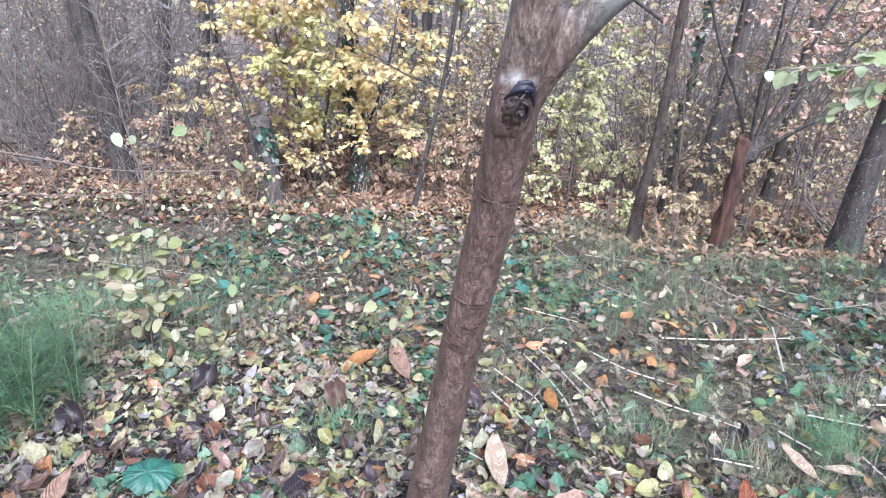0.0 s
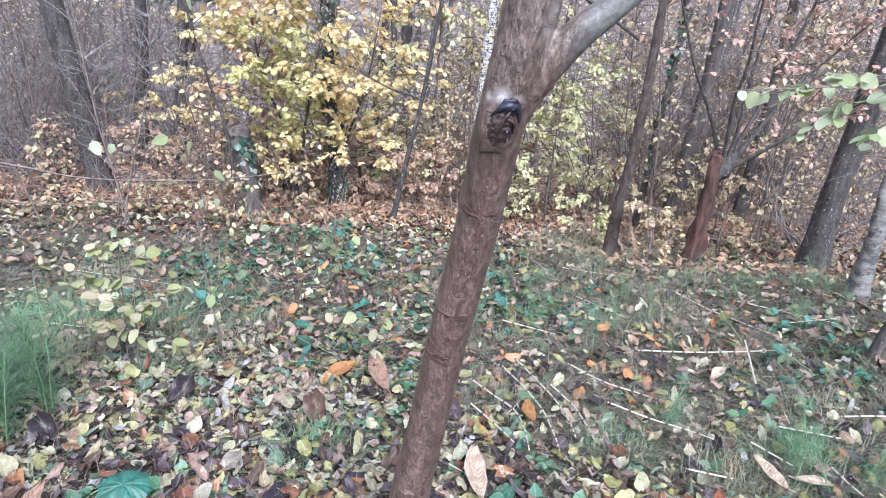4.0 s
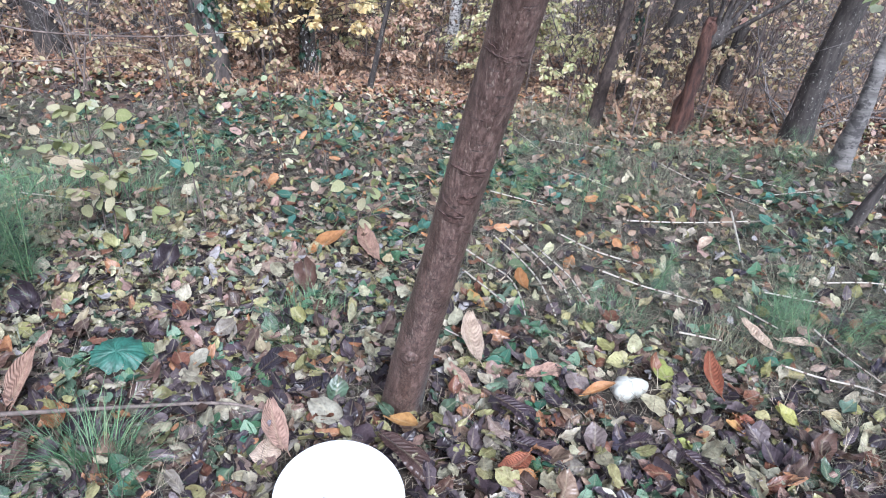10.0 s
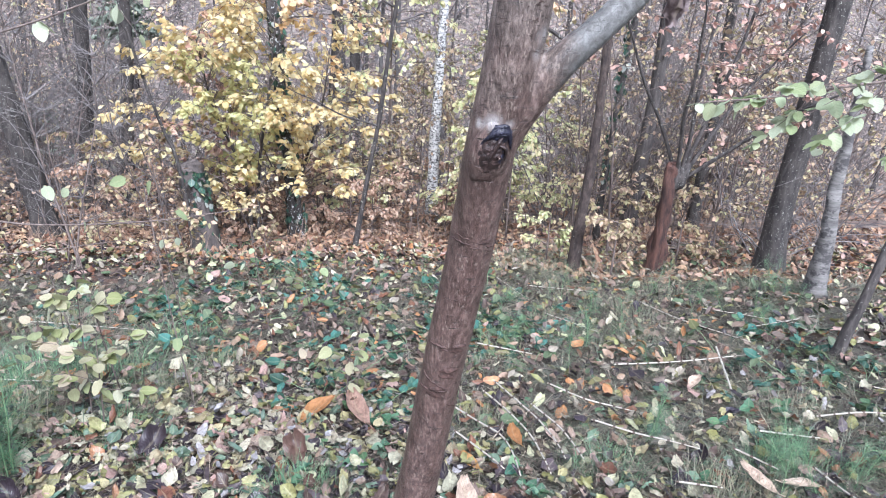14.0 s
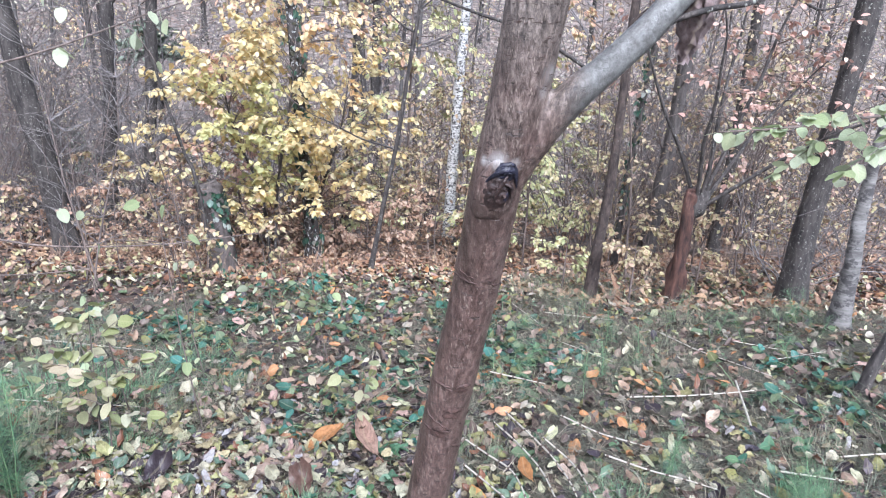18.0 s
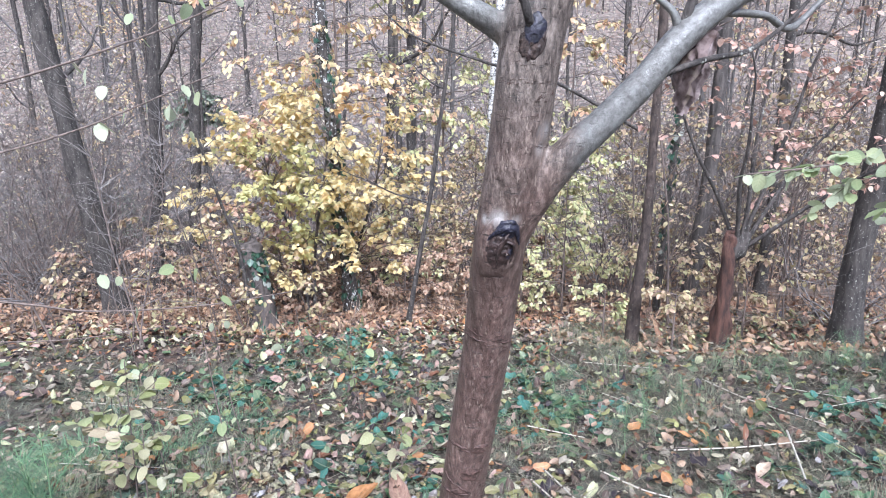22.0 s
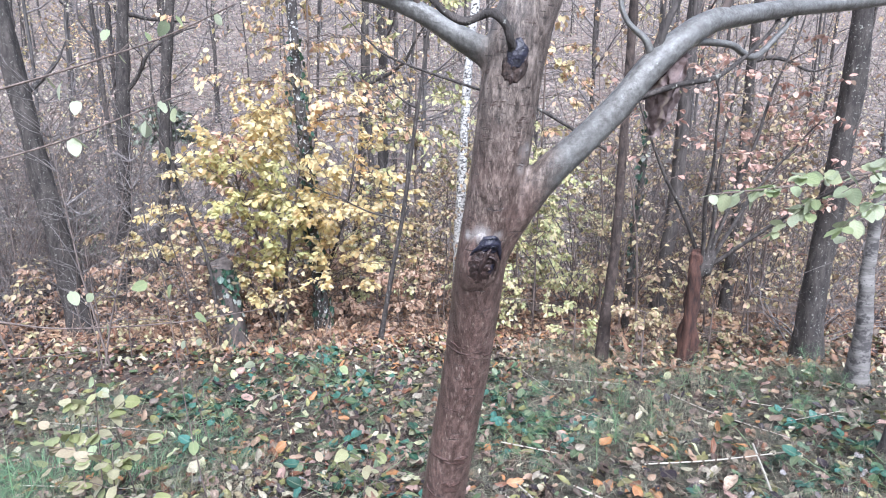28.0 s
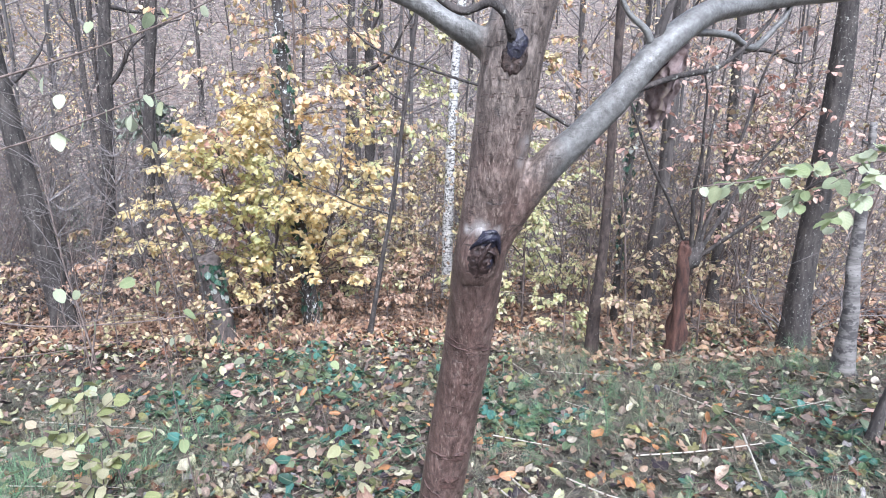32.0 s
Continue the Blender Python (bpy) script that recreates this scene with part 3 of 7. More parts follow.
def smooth_bark():
    """Wet red-brown smooth bark, grey-brown higher up and silver on the fork, with upright streaks and cross-lying pores."""
    m, n, l, b = nodes("smooth_brown_bark")
    streak = texture(n, l, 110, 7, (1, 1, 0.35), rough=0.72)
    r = ramp(n, [(0.34, (0.043, 0.026, 0.0225)), (0.5, (0.11, 0.071, 0.061)), (0.68, (0.205, 0.142, 0.125))])
    l.new(streak.outputs["Fac"], r.inputs[0])
    r2 = ramp(n, [(0.36, (0.036, 0.028, 0.024)), (0.5, (0.115, 0.092, 0.079)), (0.66, (0.25, 0.21, 0.185))])
    l.new(streak.outputs["Fac"], r2.inputs[0])
    c = n.new("ShaderNodeTexCoord")
    xyz = n.new("ShaderNodeSeparateXYZ")
    l.new(c.outputs["Object"], xyz.inputs[0])
    cloud = texture(n, l, 9, 4)
    high = between(n, l, math_node(n, l, "MULTIPLY_ADD", cloud.outputs["Fac"], 0.6, xyz.outputs[2]), 1.68, 2.05)
    colour = blend(n, l, r.outputs[0], r2.outputs[0], high)
    # broad damp streaks running down
    damp = texture(n, l, 26, 5, (1, 1, 0.09), rough=0.62)
    dr = ramp(n, [(0.36, (0.42, 0.39, 0.38)), (0.5, (0.92, 0.9, 0.88)), (0.66, (1.35, 1.32, 1.3))])
    l.new(damp.outputs["Fac"], dr.inputs[0])
    colour = blend(n, l, colour, dr.outputs[0], 0.42, "MULTIPLY")
    blot = texture(n, l, 26, 6, (1, 1, 0.6), rough=0.76)
    br = ramp(n, [(0.36, (0.42, 0.38, 0.36)), (0.5, (0.95, 0.95, 0.95)), (0.66, (1.5, 1.47, 1.45))])
    l.new(blot.outputs["Fac"], br.inputs[0])
    colour = blend(n, l, colour, br.outputs[0], 0.65, "MULTIPLY")
    # cross-lying pores, pale and dark
    pore = texture(n, l, 150, 4, (1.3, 1.3, 0.34), rough=0.65)
    pr = ramp(n, [(0.58, (0, 0, 0)), (0.66, (0.7, 0.7, 0.7))])
    l.new(pore.outputs["Fac"], pr.inputs[0])
    colour = blend(n, l, colour, (0.27, 0.22, 0.185), pr.outputs[0])
    pit = texture(n, l, 95, 4, (0.3, 0.3, 1.8), rough=0.65)
    tr = ramp(n, [(0.6, (0, 0, 0)), (0.67, (0.85, 0.85, 0.85))])
    l.new(pit.outputs["Fac"], tr.inputs[0])
    colour = blend(n, l, colour, (0.026, 0.018, 0.015), tr.outputs[0])
    grain = texture(n, l, 60, 5, (1, 1, 0.5), rough=0.7)
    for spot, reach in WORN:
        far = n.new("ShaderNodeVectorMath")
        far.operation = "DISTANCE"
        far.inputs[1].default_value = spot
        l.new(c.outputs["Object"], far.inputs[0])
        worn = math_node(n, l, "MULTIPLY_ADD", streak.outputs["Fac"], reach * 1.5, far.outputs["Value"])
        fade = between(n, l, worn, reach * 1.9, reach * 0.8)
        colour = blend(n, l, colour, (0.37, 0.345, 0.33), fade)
    for spot, reach in DAMP:
        far = n.new("ShaderNodeVectorMath")
        far.operation = "DISTANCE"
        far.inputs[1].default_value = spot
        l.new(c.outputs["Object"], far.inputs[0])
        wet = math_node(n, l, "MULTIPLY_ADD", damp.outputs["Fac"], reach * 1.2, far.outputs["Value"])
        colour = blend(n, l, colour, (0.052, 0.034, 0.029), math_node(n, l, "MULTIPLY", between(n, l, wet, reach * 2.0, reach * 1.0), 0.6))
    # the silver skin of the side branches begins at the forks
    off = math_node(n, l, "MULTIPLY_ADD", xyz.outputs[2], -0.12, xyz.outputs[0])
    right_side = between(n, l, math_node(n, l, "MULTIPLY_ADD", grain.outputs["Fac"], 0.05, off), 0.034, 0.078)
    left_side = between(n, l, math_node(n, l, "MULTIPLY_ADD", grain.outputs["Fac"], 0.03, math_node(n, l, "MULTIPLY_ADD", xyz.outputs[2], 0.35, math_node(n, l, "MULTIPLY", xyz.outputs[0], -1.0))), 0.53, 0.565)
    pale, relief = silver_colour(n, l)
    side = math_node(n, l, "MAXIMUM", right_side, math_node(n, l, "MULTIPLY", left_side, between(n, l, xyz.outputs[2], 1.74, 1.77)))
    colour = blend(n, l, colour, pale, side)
    l.new(colour, b.inputs["Base Color"])
    gloss = ramp(n, [(0.35, (0.3, 0.3, 0.3)), (0.65, (0.52, 0.52, 0.52))])
    l.new(damp.outputs["Fac"], gloss.inputs[0])
    l.new(gloss.outputs[0], b.inputs["Roughness"])
    rise = math_node(n, l, "MULTIPLY_ADD", tr.outputs[0], -0.35, math_node(n, l, "ADD", blot.outputs["Fac"], streak.outputs["Fac"]))
    bump(n, l, b, rise, 0.6, 0.006)
    return m


def branch_bark(name):
    m, n, l, b = nodes(name)
    colour, relief = silver_colour(n, l)
    l.new(colour, b.inputs["Base Color"])
    b.inputs["Roughness"].default_value = 0.36
    bump(n, l, b, relief, 0.8, 0.007)
    return m


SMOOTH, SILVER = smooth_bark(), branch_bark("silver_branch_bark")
SCAR = plain_material("dark_wound_wood", (0.015, 0.0145, 0.026), 0.42, 0.7, 160, 0.8)
RINGED = plain_material("dark_lip_bark", (0.036, 0.022, 0.02), 0.5, 0.65, 110, 1.0)
HOLE = plain_material("torn_rotten_wood", (0.038, 0.025, 0.021), 0.9, 0.8, 110, 1.0)

TRUNK_LINE = glide([(-0.012, 0.08, -0.2), (-0.008, 0.06, -0.02), (0.009, -0.009, 0.29), (0.033, -0.071, 0.547), (0.067, -0.158, 0.92), (0.094, -0.215, 1.16), (0.105, -0.25, 1.3), (0.113, -0.29, 1.43), (0.135, -0.325, 1.6), (0.147, -0.34, 1.74), (0.162, -0.34, 1.84), (0.2, -0.33, 1.97), (0.26, -0.3, 2.3), (0.3, -0.25, 2.8), (0.33, -0.24, 3.6)], 170)
TRUNK_RADII = [0.08, 0.068, 0.0585, 0.0525, 0.0485, 0.0465, 0.0465, 0.0472, 0.0495, 0.05, 0.0505, 0.047, 0.041, 0.034, 0.02]
walnut = thing("young_tree", (0, 0, 0), "young leaning tree with smooth wet red-brown bark and silvery side branches", "tree")


def grown(name, tubes, voxel, rounds, mat, owner, label):
    """Tubes grown together into one skin with soft forks."""
    heap = Heap()
    for line, radii, rough, seed in tubes:
        line = np.asarray(line, float)
        line = np.vstack([line[0] * 1.0001 - (line[1] - line[0]) * 0.05, line, line[-1] + (line[-1] - line[-2]) * 0.05])
        radii = np.interp(np.linspace(0, 1, len(line) - 2), np.linspace(0, 1, len(radii)), radii)
        v, q, uv = tube(line, np.concatenate([[0.001], radii, [0.001]]), 32, rough, seed)
        heap.add(v, np.vstack([q, [[k, (k + 1) % 32, 31 - (k + 1) % 32, 31 - k] for k in range(15)]]), uv)
    raw = new(name, heap.mesh(name, mat))
    raw.modifiers.new("skin", "REMESH").voxel_size = voxel
    soft = raw.modifiers.new("soft", "SMOOTH")
    soft.factor, soft.iterations = 0.5, rounds
    me = bpy.data.meshes.new_from_object(raw.evaluated_get(bpy.context.evaluated_depsgraph_get()))
    bpy.data.objects.remove(raw)
    me.polygons.foreach_set("use_smooth", np.full(len(me.polygons), True))
    me.name = name
    return part(name, me, owner, label)


FORK = glide([(0.108, -0.262, 1.36), (0.13, -0.295, 1.45), (0.167, -0.322, 1.54), (0.22, -0.342, 1.615), (0.268, -0.343, 1.66), (0.332, -0.34, 1.725)], 40)
SIDE = glide([(0.15, -0.335, 1.78), (0.108, -0.338, 1.809), (0.051, -0.338, 1.84)], 16)
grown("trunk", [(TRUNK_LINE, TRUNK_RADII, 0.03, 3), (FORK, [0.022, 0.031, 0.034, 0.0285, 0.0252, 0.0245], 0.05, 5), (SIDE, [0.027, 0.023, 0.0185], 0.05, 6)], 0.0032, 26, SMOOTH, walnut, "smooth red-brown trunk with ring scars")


def limb(points, radii, mat, name="branch", sides=12, n=30, rough=0.05, seed=1, label="", owner=walnut):
    v, q, uv = tube(glide(points, n), radii, sides, rough, seed)
    return part(name, mesh_from(name, v, q, uv, (mat,)), owner, label)


right = limb([(0.29, -0.342, 1.682), (0.332, -0.34, 1.725), (0.384, -0.338, 1.788), (0.435, -0.321, 1.833), (0.493, -0.292, 1.868), (0.556, -0.261, 1.885), (0.695, -0.193, 1.912), (0.957, -0.06, 1.953), (1.4, 0.15, 2.05), (1.9, 0.35, 2.3)], [0.0238, 0.0238, 0.0235, 0.0225, 0.021, 0.018, 0.016, 0.014, 0.01, 0.005], SILVER, n=70, sides=16, label="silvery side branch rising from the fork")
limb([(0.08, -0.338, 1.825), (0.051, -0.338, 1.84), (-0.005, -0.338, 1.872), (-0.06, -0.34, 1.892), (-0.14, -0.33, 1.91), (-0.4, -0.3, 1.99), (-0.8, -0.25, 2.2)], [0.02, 0.018, 0.0162, 0.0142, 0.0115, 0.009, 0.004], SILVER, n=50, sides=14, label="pale grey side branch")
limb([(0.147, -0.385, 1.81), (0.139, -0.402, 1.825), (0.129, -0.409, 1.847), (0.107, -0.412, 1.863), (0.086, -0.409, 1.856), (0.064, -0.409, 1.85), (0.038, -0.409, 1.861), (0.02, -0.41, 1.876), (-0.03, -0.41, 1.93)], [0.0075, 0.0062, 0.006, 0.0068, 0.0055, 0.0062, 0.0052, 0.005, 0.004], DARK_BARK, "twig", 10, 50, 0.3, label="dark crooked twig out of the rotten hole")
limb([(0.325, -0.34, 1.715), (0.336, -0.352, 1.727), (0.379, -0.348, 1.746), (0.443, -0.325, 1.765), (0.518, -0.286, 1.778), (0.569, -0.258, 1.804), (0.619, -0.232, 1.841), (0.663, -0.208, 1.884), (0.7, -0.18, 1.95)], [0.009, 0.0062, 0.0052, 0.0048, 0.0045, 0.004, 0.0035, 0.003, 0.002], DARK_BARK, "twig", 8, 36, 0.1, owner=right)
limb([(0.44, -0.32, 1.83), (0.466, -0.306, 1.837), (0.55, -0.264, 1.838), (0.585, -0.245, 1.826), (0.603, -0.238, 1.819), (0.628, -0.225, 1.826), (0.667, -0.206, 1.859), (0.693, -0.193, 1.886), (0.72, -0.18, 1.95)], [0.009, 0.0068, 0.006, 0.006, 0.0068, 0.006, 0.0055, 0.005, 0.004], SILVER, "twig", 8, 40, 0.08, owner=right)
limb([(0.392, -0.335, 1.8), (0.399, -0.338, 1.841), (0.412, -0.334, 1.873), (0.427, -0.326, 1.901), (0.44, -0.32, 1.96)], [0.009, 0.0075, 0.006, 0.0055, 0.004], DARK_BARK, "twig", 8, 20, 0.08, owner=right)
limb([(0.385, -0.338, 1.81), (0.371, -0.342, 1.836), (0.34, -0.343, 1.862), (0.326, -0.34, 1.897), (0.325, -0.34, 1.96)], [0.008, 0.006, 0.0045, 0.004, 0.003], SILVER, "twig", 8, 20, 0.08, owner=right)
limb([(0.53, -0.27, 1.885), (0.545, -0.27, 1.93), (0.57, -0.27, 2.0)], [0.009, 0.006, 0.004], TWIG, "twig", 8, 12, 0.08, owner=right)
limb([(-0.005, -0.338, 1.872), (-0.02, -0.36, 1.9), (-0.1, -0.38, 1.9), (-0.2, -0.4, 1.93)], [0.007, 0.005, 0.004, 0.003], TWIG, "twig", 6, 14, 0.08)


def blob(points_fn, nu=18, nv=12):
    u, w = np.meshgrid(np.linspace(0, 2 * np.pi, nu, endpoint=False), np.linspace(0, 1, nv), indexing="ij")
    p = points_fn(u, w)
    a, b = np.meshgrid(np.arange(nu), np.arange(nv - 1), indexing="ij")
    c = (a + 1) % nu
    return p.reshape(-1, 3), np.stack([a * nv + b, c * nv + b, c * nv + b + 1, a * nv + b + 1], -1).reshape(-1, 4)


def on_trunk(z, angle, out=0.0):
    """A place on the trunk's skin: angle 0 faces the viewer (-y), positive towards +x."""
    k = int(np.argmin(np.abs(TRUNK_LINE[:, 2] - z)))
    r = np.interp(k / 169, np.linspace(0, 1, len(TRUNK_RADII)), TRUNK_RADII) + out
    return TRUNK_LINE[k] + [r * math.sin(angle), -r * math.cos(angle), z - TRUNK_LINE[k][2]]


# the healed knot: a raised collar round a dark wound with a folded lip
def knot_piece(name, z, ang, ru, rz, out, mat, label, seed, sink=0.0):
    rng = np.random.default_rng(seed)
    ph = rng.uniform(0, 6, 4)

    def surface(u, w):
        rad = w * (1 + 0.1 * np.sin(3 * u + ph[0]) + 0.07 * np.sin(5 * u + ph[1]))
        d = np.empty(u.shape + (3,))
        for a in np.ndindex(u.shape):
            lift = out * (math.cos(min(1, rad[a]) * math.pi / 2) ** 0.7) - sink * math.exp(-((rad[a] / 0.45) ** 2)) + min(0.0006, 0.2 * out) * math.sin(9 * u[a] + 7 * w[a])
            k = on_trunk(z + rz * rad[a] * math.sin(u[a]), ang + ru * rad[a] * math.cos(u[a]), lift - 0.004 * (w[a] > 0.95))
            d[a] = k
        return d

    v, q = blob(surface, 26, 12)
    return part(name, mesh_from(name, v, q, None, (mat,)), walnut, label)


knot_piece("knot_collar", 1.448, -0.2, 0.95, 0.062, 0.0085, SMOOTH, "swollen bark collar of a healed knot", 1)
knot_piece("wound", 1.449, -0.08, 0.64, 0.045, 0.0126, RINGED, "dark reddish wound bark of the knot", 9, 0.0)
knot_piece("wound", 1.486, 0.04, 0.46, 0.021, 0.0118, SCAR, "blue-black wound at the top of the knot", 3, 0.0)
knot_piece("wound", 1.445, 0.14, 0.3, 0.022, 0.0124, SCAR, "dark hollow of the knot", 4, 0.0015)


def skin_tube(name, steps, r, mat, label="", seed=0):
    """A ridge that follows the trunk's skin: steps of (z, angle, out)."""
    line = glide([on_trunk(*s) for s in steps], 24)
    v, q, uv = tube(line, r, 8, 0.25, seed)
    part(name, mesh_from(name, v, q, uv, (mat,)), walnut, label)


skin_tube("wound_arch", [(1.45, -0.58, 0.005), (1.47, -0.46, 0.0062), (1.485, -0.24, 0.0066), (1.492, 0.05, 0.0066), (1.484, 0.34, 0.006), (1.458, 0.54, 0.005)], [0.001, 0.0022, 0.005, 0.0075, 0.005, 0.001], SCAR, "blue-black arch of old wound bark", 4)
skin_tube("lip", [(1.482, 0.1, 0.0135), (1.474, 0.0, 0.0145), (1.462, -0.06, 0.0145), (1.446, -0.13, 0.0135), (1.424, -0.1, 0.0095)], [0.001, 0.0032, 0.0036, 0.003, 0.001], RINGED, "folded bark lip of the knot", 6)
skin_tube("lip", [(1.466, -0.02, 0.0135), (1.466, 0.14, 0.0135), (1.458, 0.3, 0.012), (1.438, 0.38, 0.0095)], [0.001, 0.0026, 0.0028, 0.001], RINGED, "curled bark lip of the knot", 5)
skin_tube("lip", [(1.446, 0.09, 0.0128), (1.444, 0.13, 0.0136), (1.44, 0.1, 0.0128)], [0.0008, 0.0022, 0.0008], SMOOTH, "small curled lip in the hollow", 7)
knot_piece("rotten_hole", 1.79, -0.06, 0.42, 0.033, 0.0042, HOLE, "torn rotten hole below the twig", 6, 0.003)
for k, (z, a, ru, rz) in enumerate(((1.772, -0.28, 0.1, 0.009), (1.768, -0.12, 0.09, 0.011), (1.773, 0.02, 0.1, 0.008), (1.776, 0.14, 0.09, 0.009), (1.79, -0.42, 0.08, 0.012), (1.793, 0.22, 0.08, 0.013), (1.785, -0.1, 0.1, 0.007))):
    knot_piece("bark_shred", z, a, ru, rz, 0.0035, (HOLE, RINGED)[k % 2], "torn shred at the rotten hole", 60 + k)
knot_piece("hole_throat", 1.804, -0.06, 0.36, 0.026, 0.0056, SCAR, "black throat of the rotten hole", 8, 0.0)
knot_piece("bark_wart", 0.33, -0.35, 0.5, 0.03, 0.006, SMOOTH, "raised wart in the bark", 7)


def ring_scar(z, a0, a1, slope, r=0.0022, mat=SCAR):
    a = np.linspace(a0, a1, 22)
    line = np.array([on_trunk(z + slope * (k - a0) + 0.0016 * math.sin(5 * k + z * 30) + 0.0012 * math.sin(17 * k + z * 70), k, 0.0004) for k in a])
    v, q, uv = tube(line, [0.0004, 0.62 * r, r * 0.35, 0.62 * r, 0.0004], 6, 0.45, int(z * 100))
    part("ring_scar", mesh_from("ring_scar", v, q, uv, (mat,)), walnut)


RING = plain_material("dark_ring_bark", (0.06, 0.033, 0.027), 0.65, 0.6, 120, 0.9)
for z, a0, a1, s, w in ((1.265, -1.4, 1.4, -0.006, 0.0044), (1.278, -1.2, 0.2, -0.01, 0.002), (1.252, -0.2, 0.9, -0.012, 0.002), (1.0, -1.4, 1.4, -0.004, 0.0044), (0.985, -0.6, 0.8, 0.006, 0.0026), (0.972, -0.2, 1.0, -0.008, 0.002), (0.915, -1.2, 0.3, -0.03, 0.003), (0.9, -0.3, 1.0, -0.012, 0.0026), (0.87, -1.4, 1.4, 0.0, 0.0042), (0.855, -0.7, 0.9, 0.01, 0.0028), (0.84, -0.4, 1.0, -0.02, 0.0024), (0.66, -0.5, 0.6, 0.01, 0.0016), (0.55, -0.8, 0.3, -0.01, 0.0018), (0.31, -0.9, 0.3, -0.01, 0.003), (0.3, -0.3, 0.7, 0.01, 0.002), (1.22, 0.1, 0.8, 0.02, 0.002), (1.12, -0.6, 0.5, 0.006, 0.0014)):
    ring_scar(z, a0, a1, s, w, RING)
for z, a, ru, rz in ((0.925, 0.15, 0.5, 0.022), (0.865, -0.3, 0.45, 0.018), (0.992, 0.4, 0.5, 0.013), (1.262, 0.35, 0.4, 0.01), (0.32, -0.45, 0.45, 0.022)):
    knot_piece("bark_crust", z, a, ru, rz, 0.0022, RING, "dark cracked crust of bark", int(z * 100))

# short cross-lying pores in broken rows
rng = np.random.default_rng(17)
dark_rows = Heap()
for z in np.concatenate([np.arange(1.52, 2.0, 0.026), np.arange(0.35, 1.4, 0.055)]):
    for _ in range(rng.integers(8, 17) if z > 1.5 else rng.integers(1, 5)):
        a0, da, dz = rng.uniform(-1.3, 1.2), rng.uniform(0.04, 0.26), rng.normal(0, 0.0035)
        line = np.array([on_trunk(z + dz + rng.normal(0, 0.0006), a0 + da * f, 0.0003) for f in np.linspace(0, 1, 5)])
        dark_rows.add(*tube(line, [0.0002, 0.0006, 0.00055, 0.0002], 5, 0.3, 2))
part("pore_band", dark_rows.mesh("pore_band", RING), walnut, "dark cross-lying pores", "stuff")

# ---------- trees of the wood ----------
PLAIN_LEAF = [leaf_shape(0.7, 0.0, c, 0.02, k, 2, 0.8, 1) for k, c in enumerate((0.3, -0.4, 0.6))]
BEECH = [leaf_shape(0.66, 0.2, c, 0.03, k, 4, 0.8) for k, c in enumerate((0.2, -0.3, 0.45, -0.1))]


def leaves_on(heap, rng, lines, per, size, droop=0.5, shapes=BEECH, first=0.25, spread=0.5):
    """Leaves strung along twigs, facing up and outwards."""
    at, yaw, pitch, roll = [], [], [], []
    for line in lines:
        n = rng.poisson(per)
        f = rng.uniform(first, 1, n) * (len(line) - 1.001)
        k = f.astype(int)
        p = line[k] + (line[k + 1] - line[k]) * (f - k)[:, None]
        d = line[-1] - line[0]
        at.append(p + rng.normal(0, 0.01, (n, 3)))
        yaw.append(math.atan2(-d[0], d[1]) + rng.choice([-1, 1], n) * rng.uniform(0.3, 1.4, n))
        pitch.append(rng.normal(-droop, 0.45, n))
        roll.append(rng.normal(0, spread, n))
    at, yaw, pitch, roll = map(np.concatenate, (at, yaw, pitch, roll))
    if len(at):
        strew(heap, shapes, at, turns(yaw, pitch, roll), rng.uniform(0.7, 1.15, len(at)) * size)


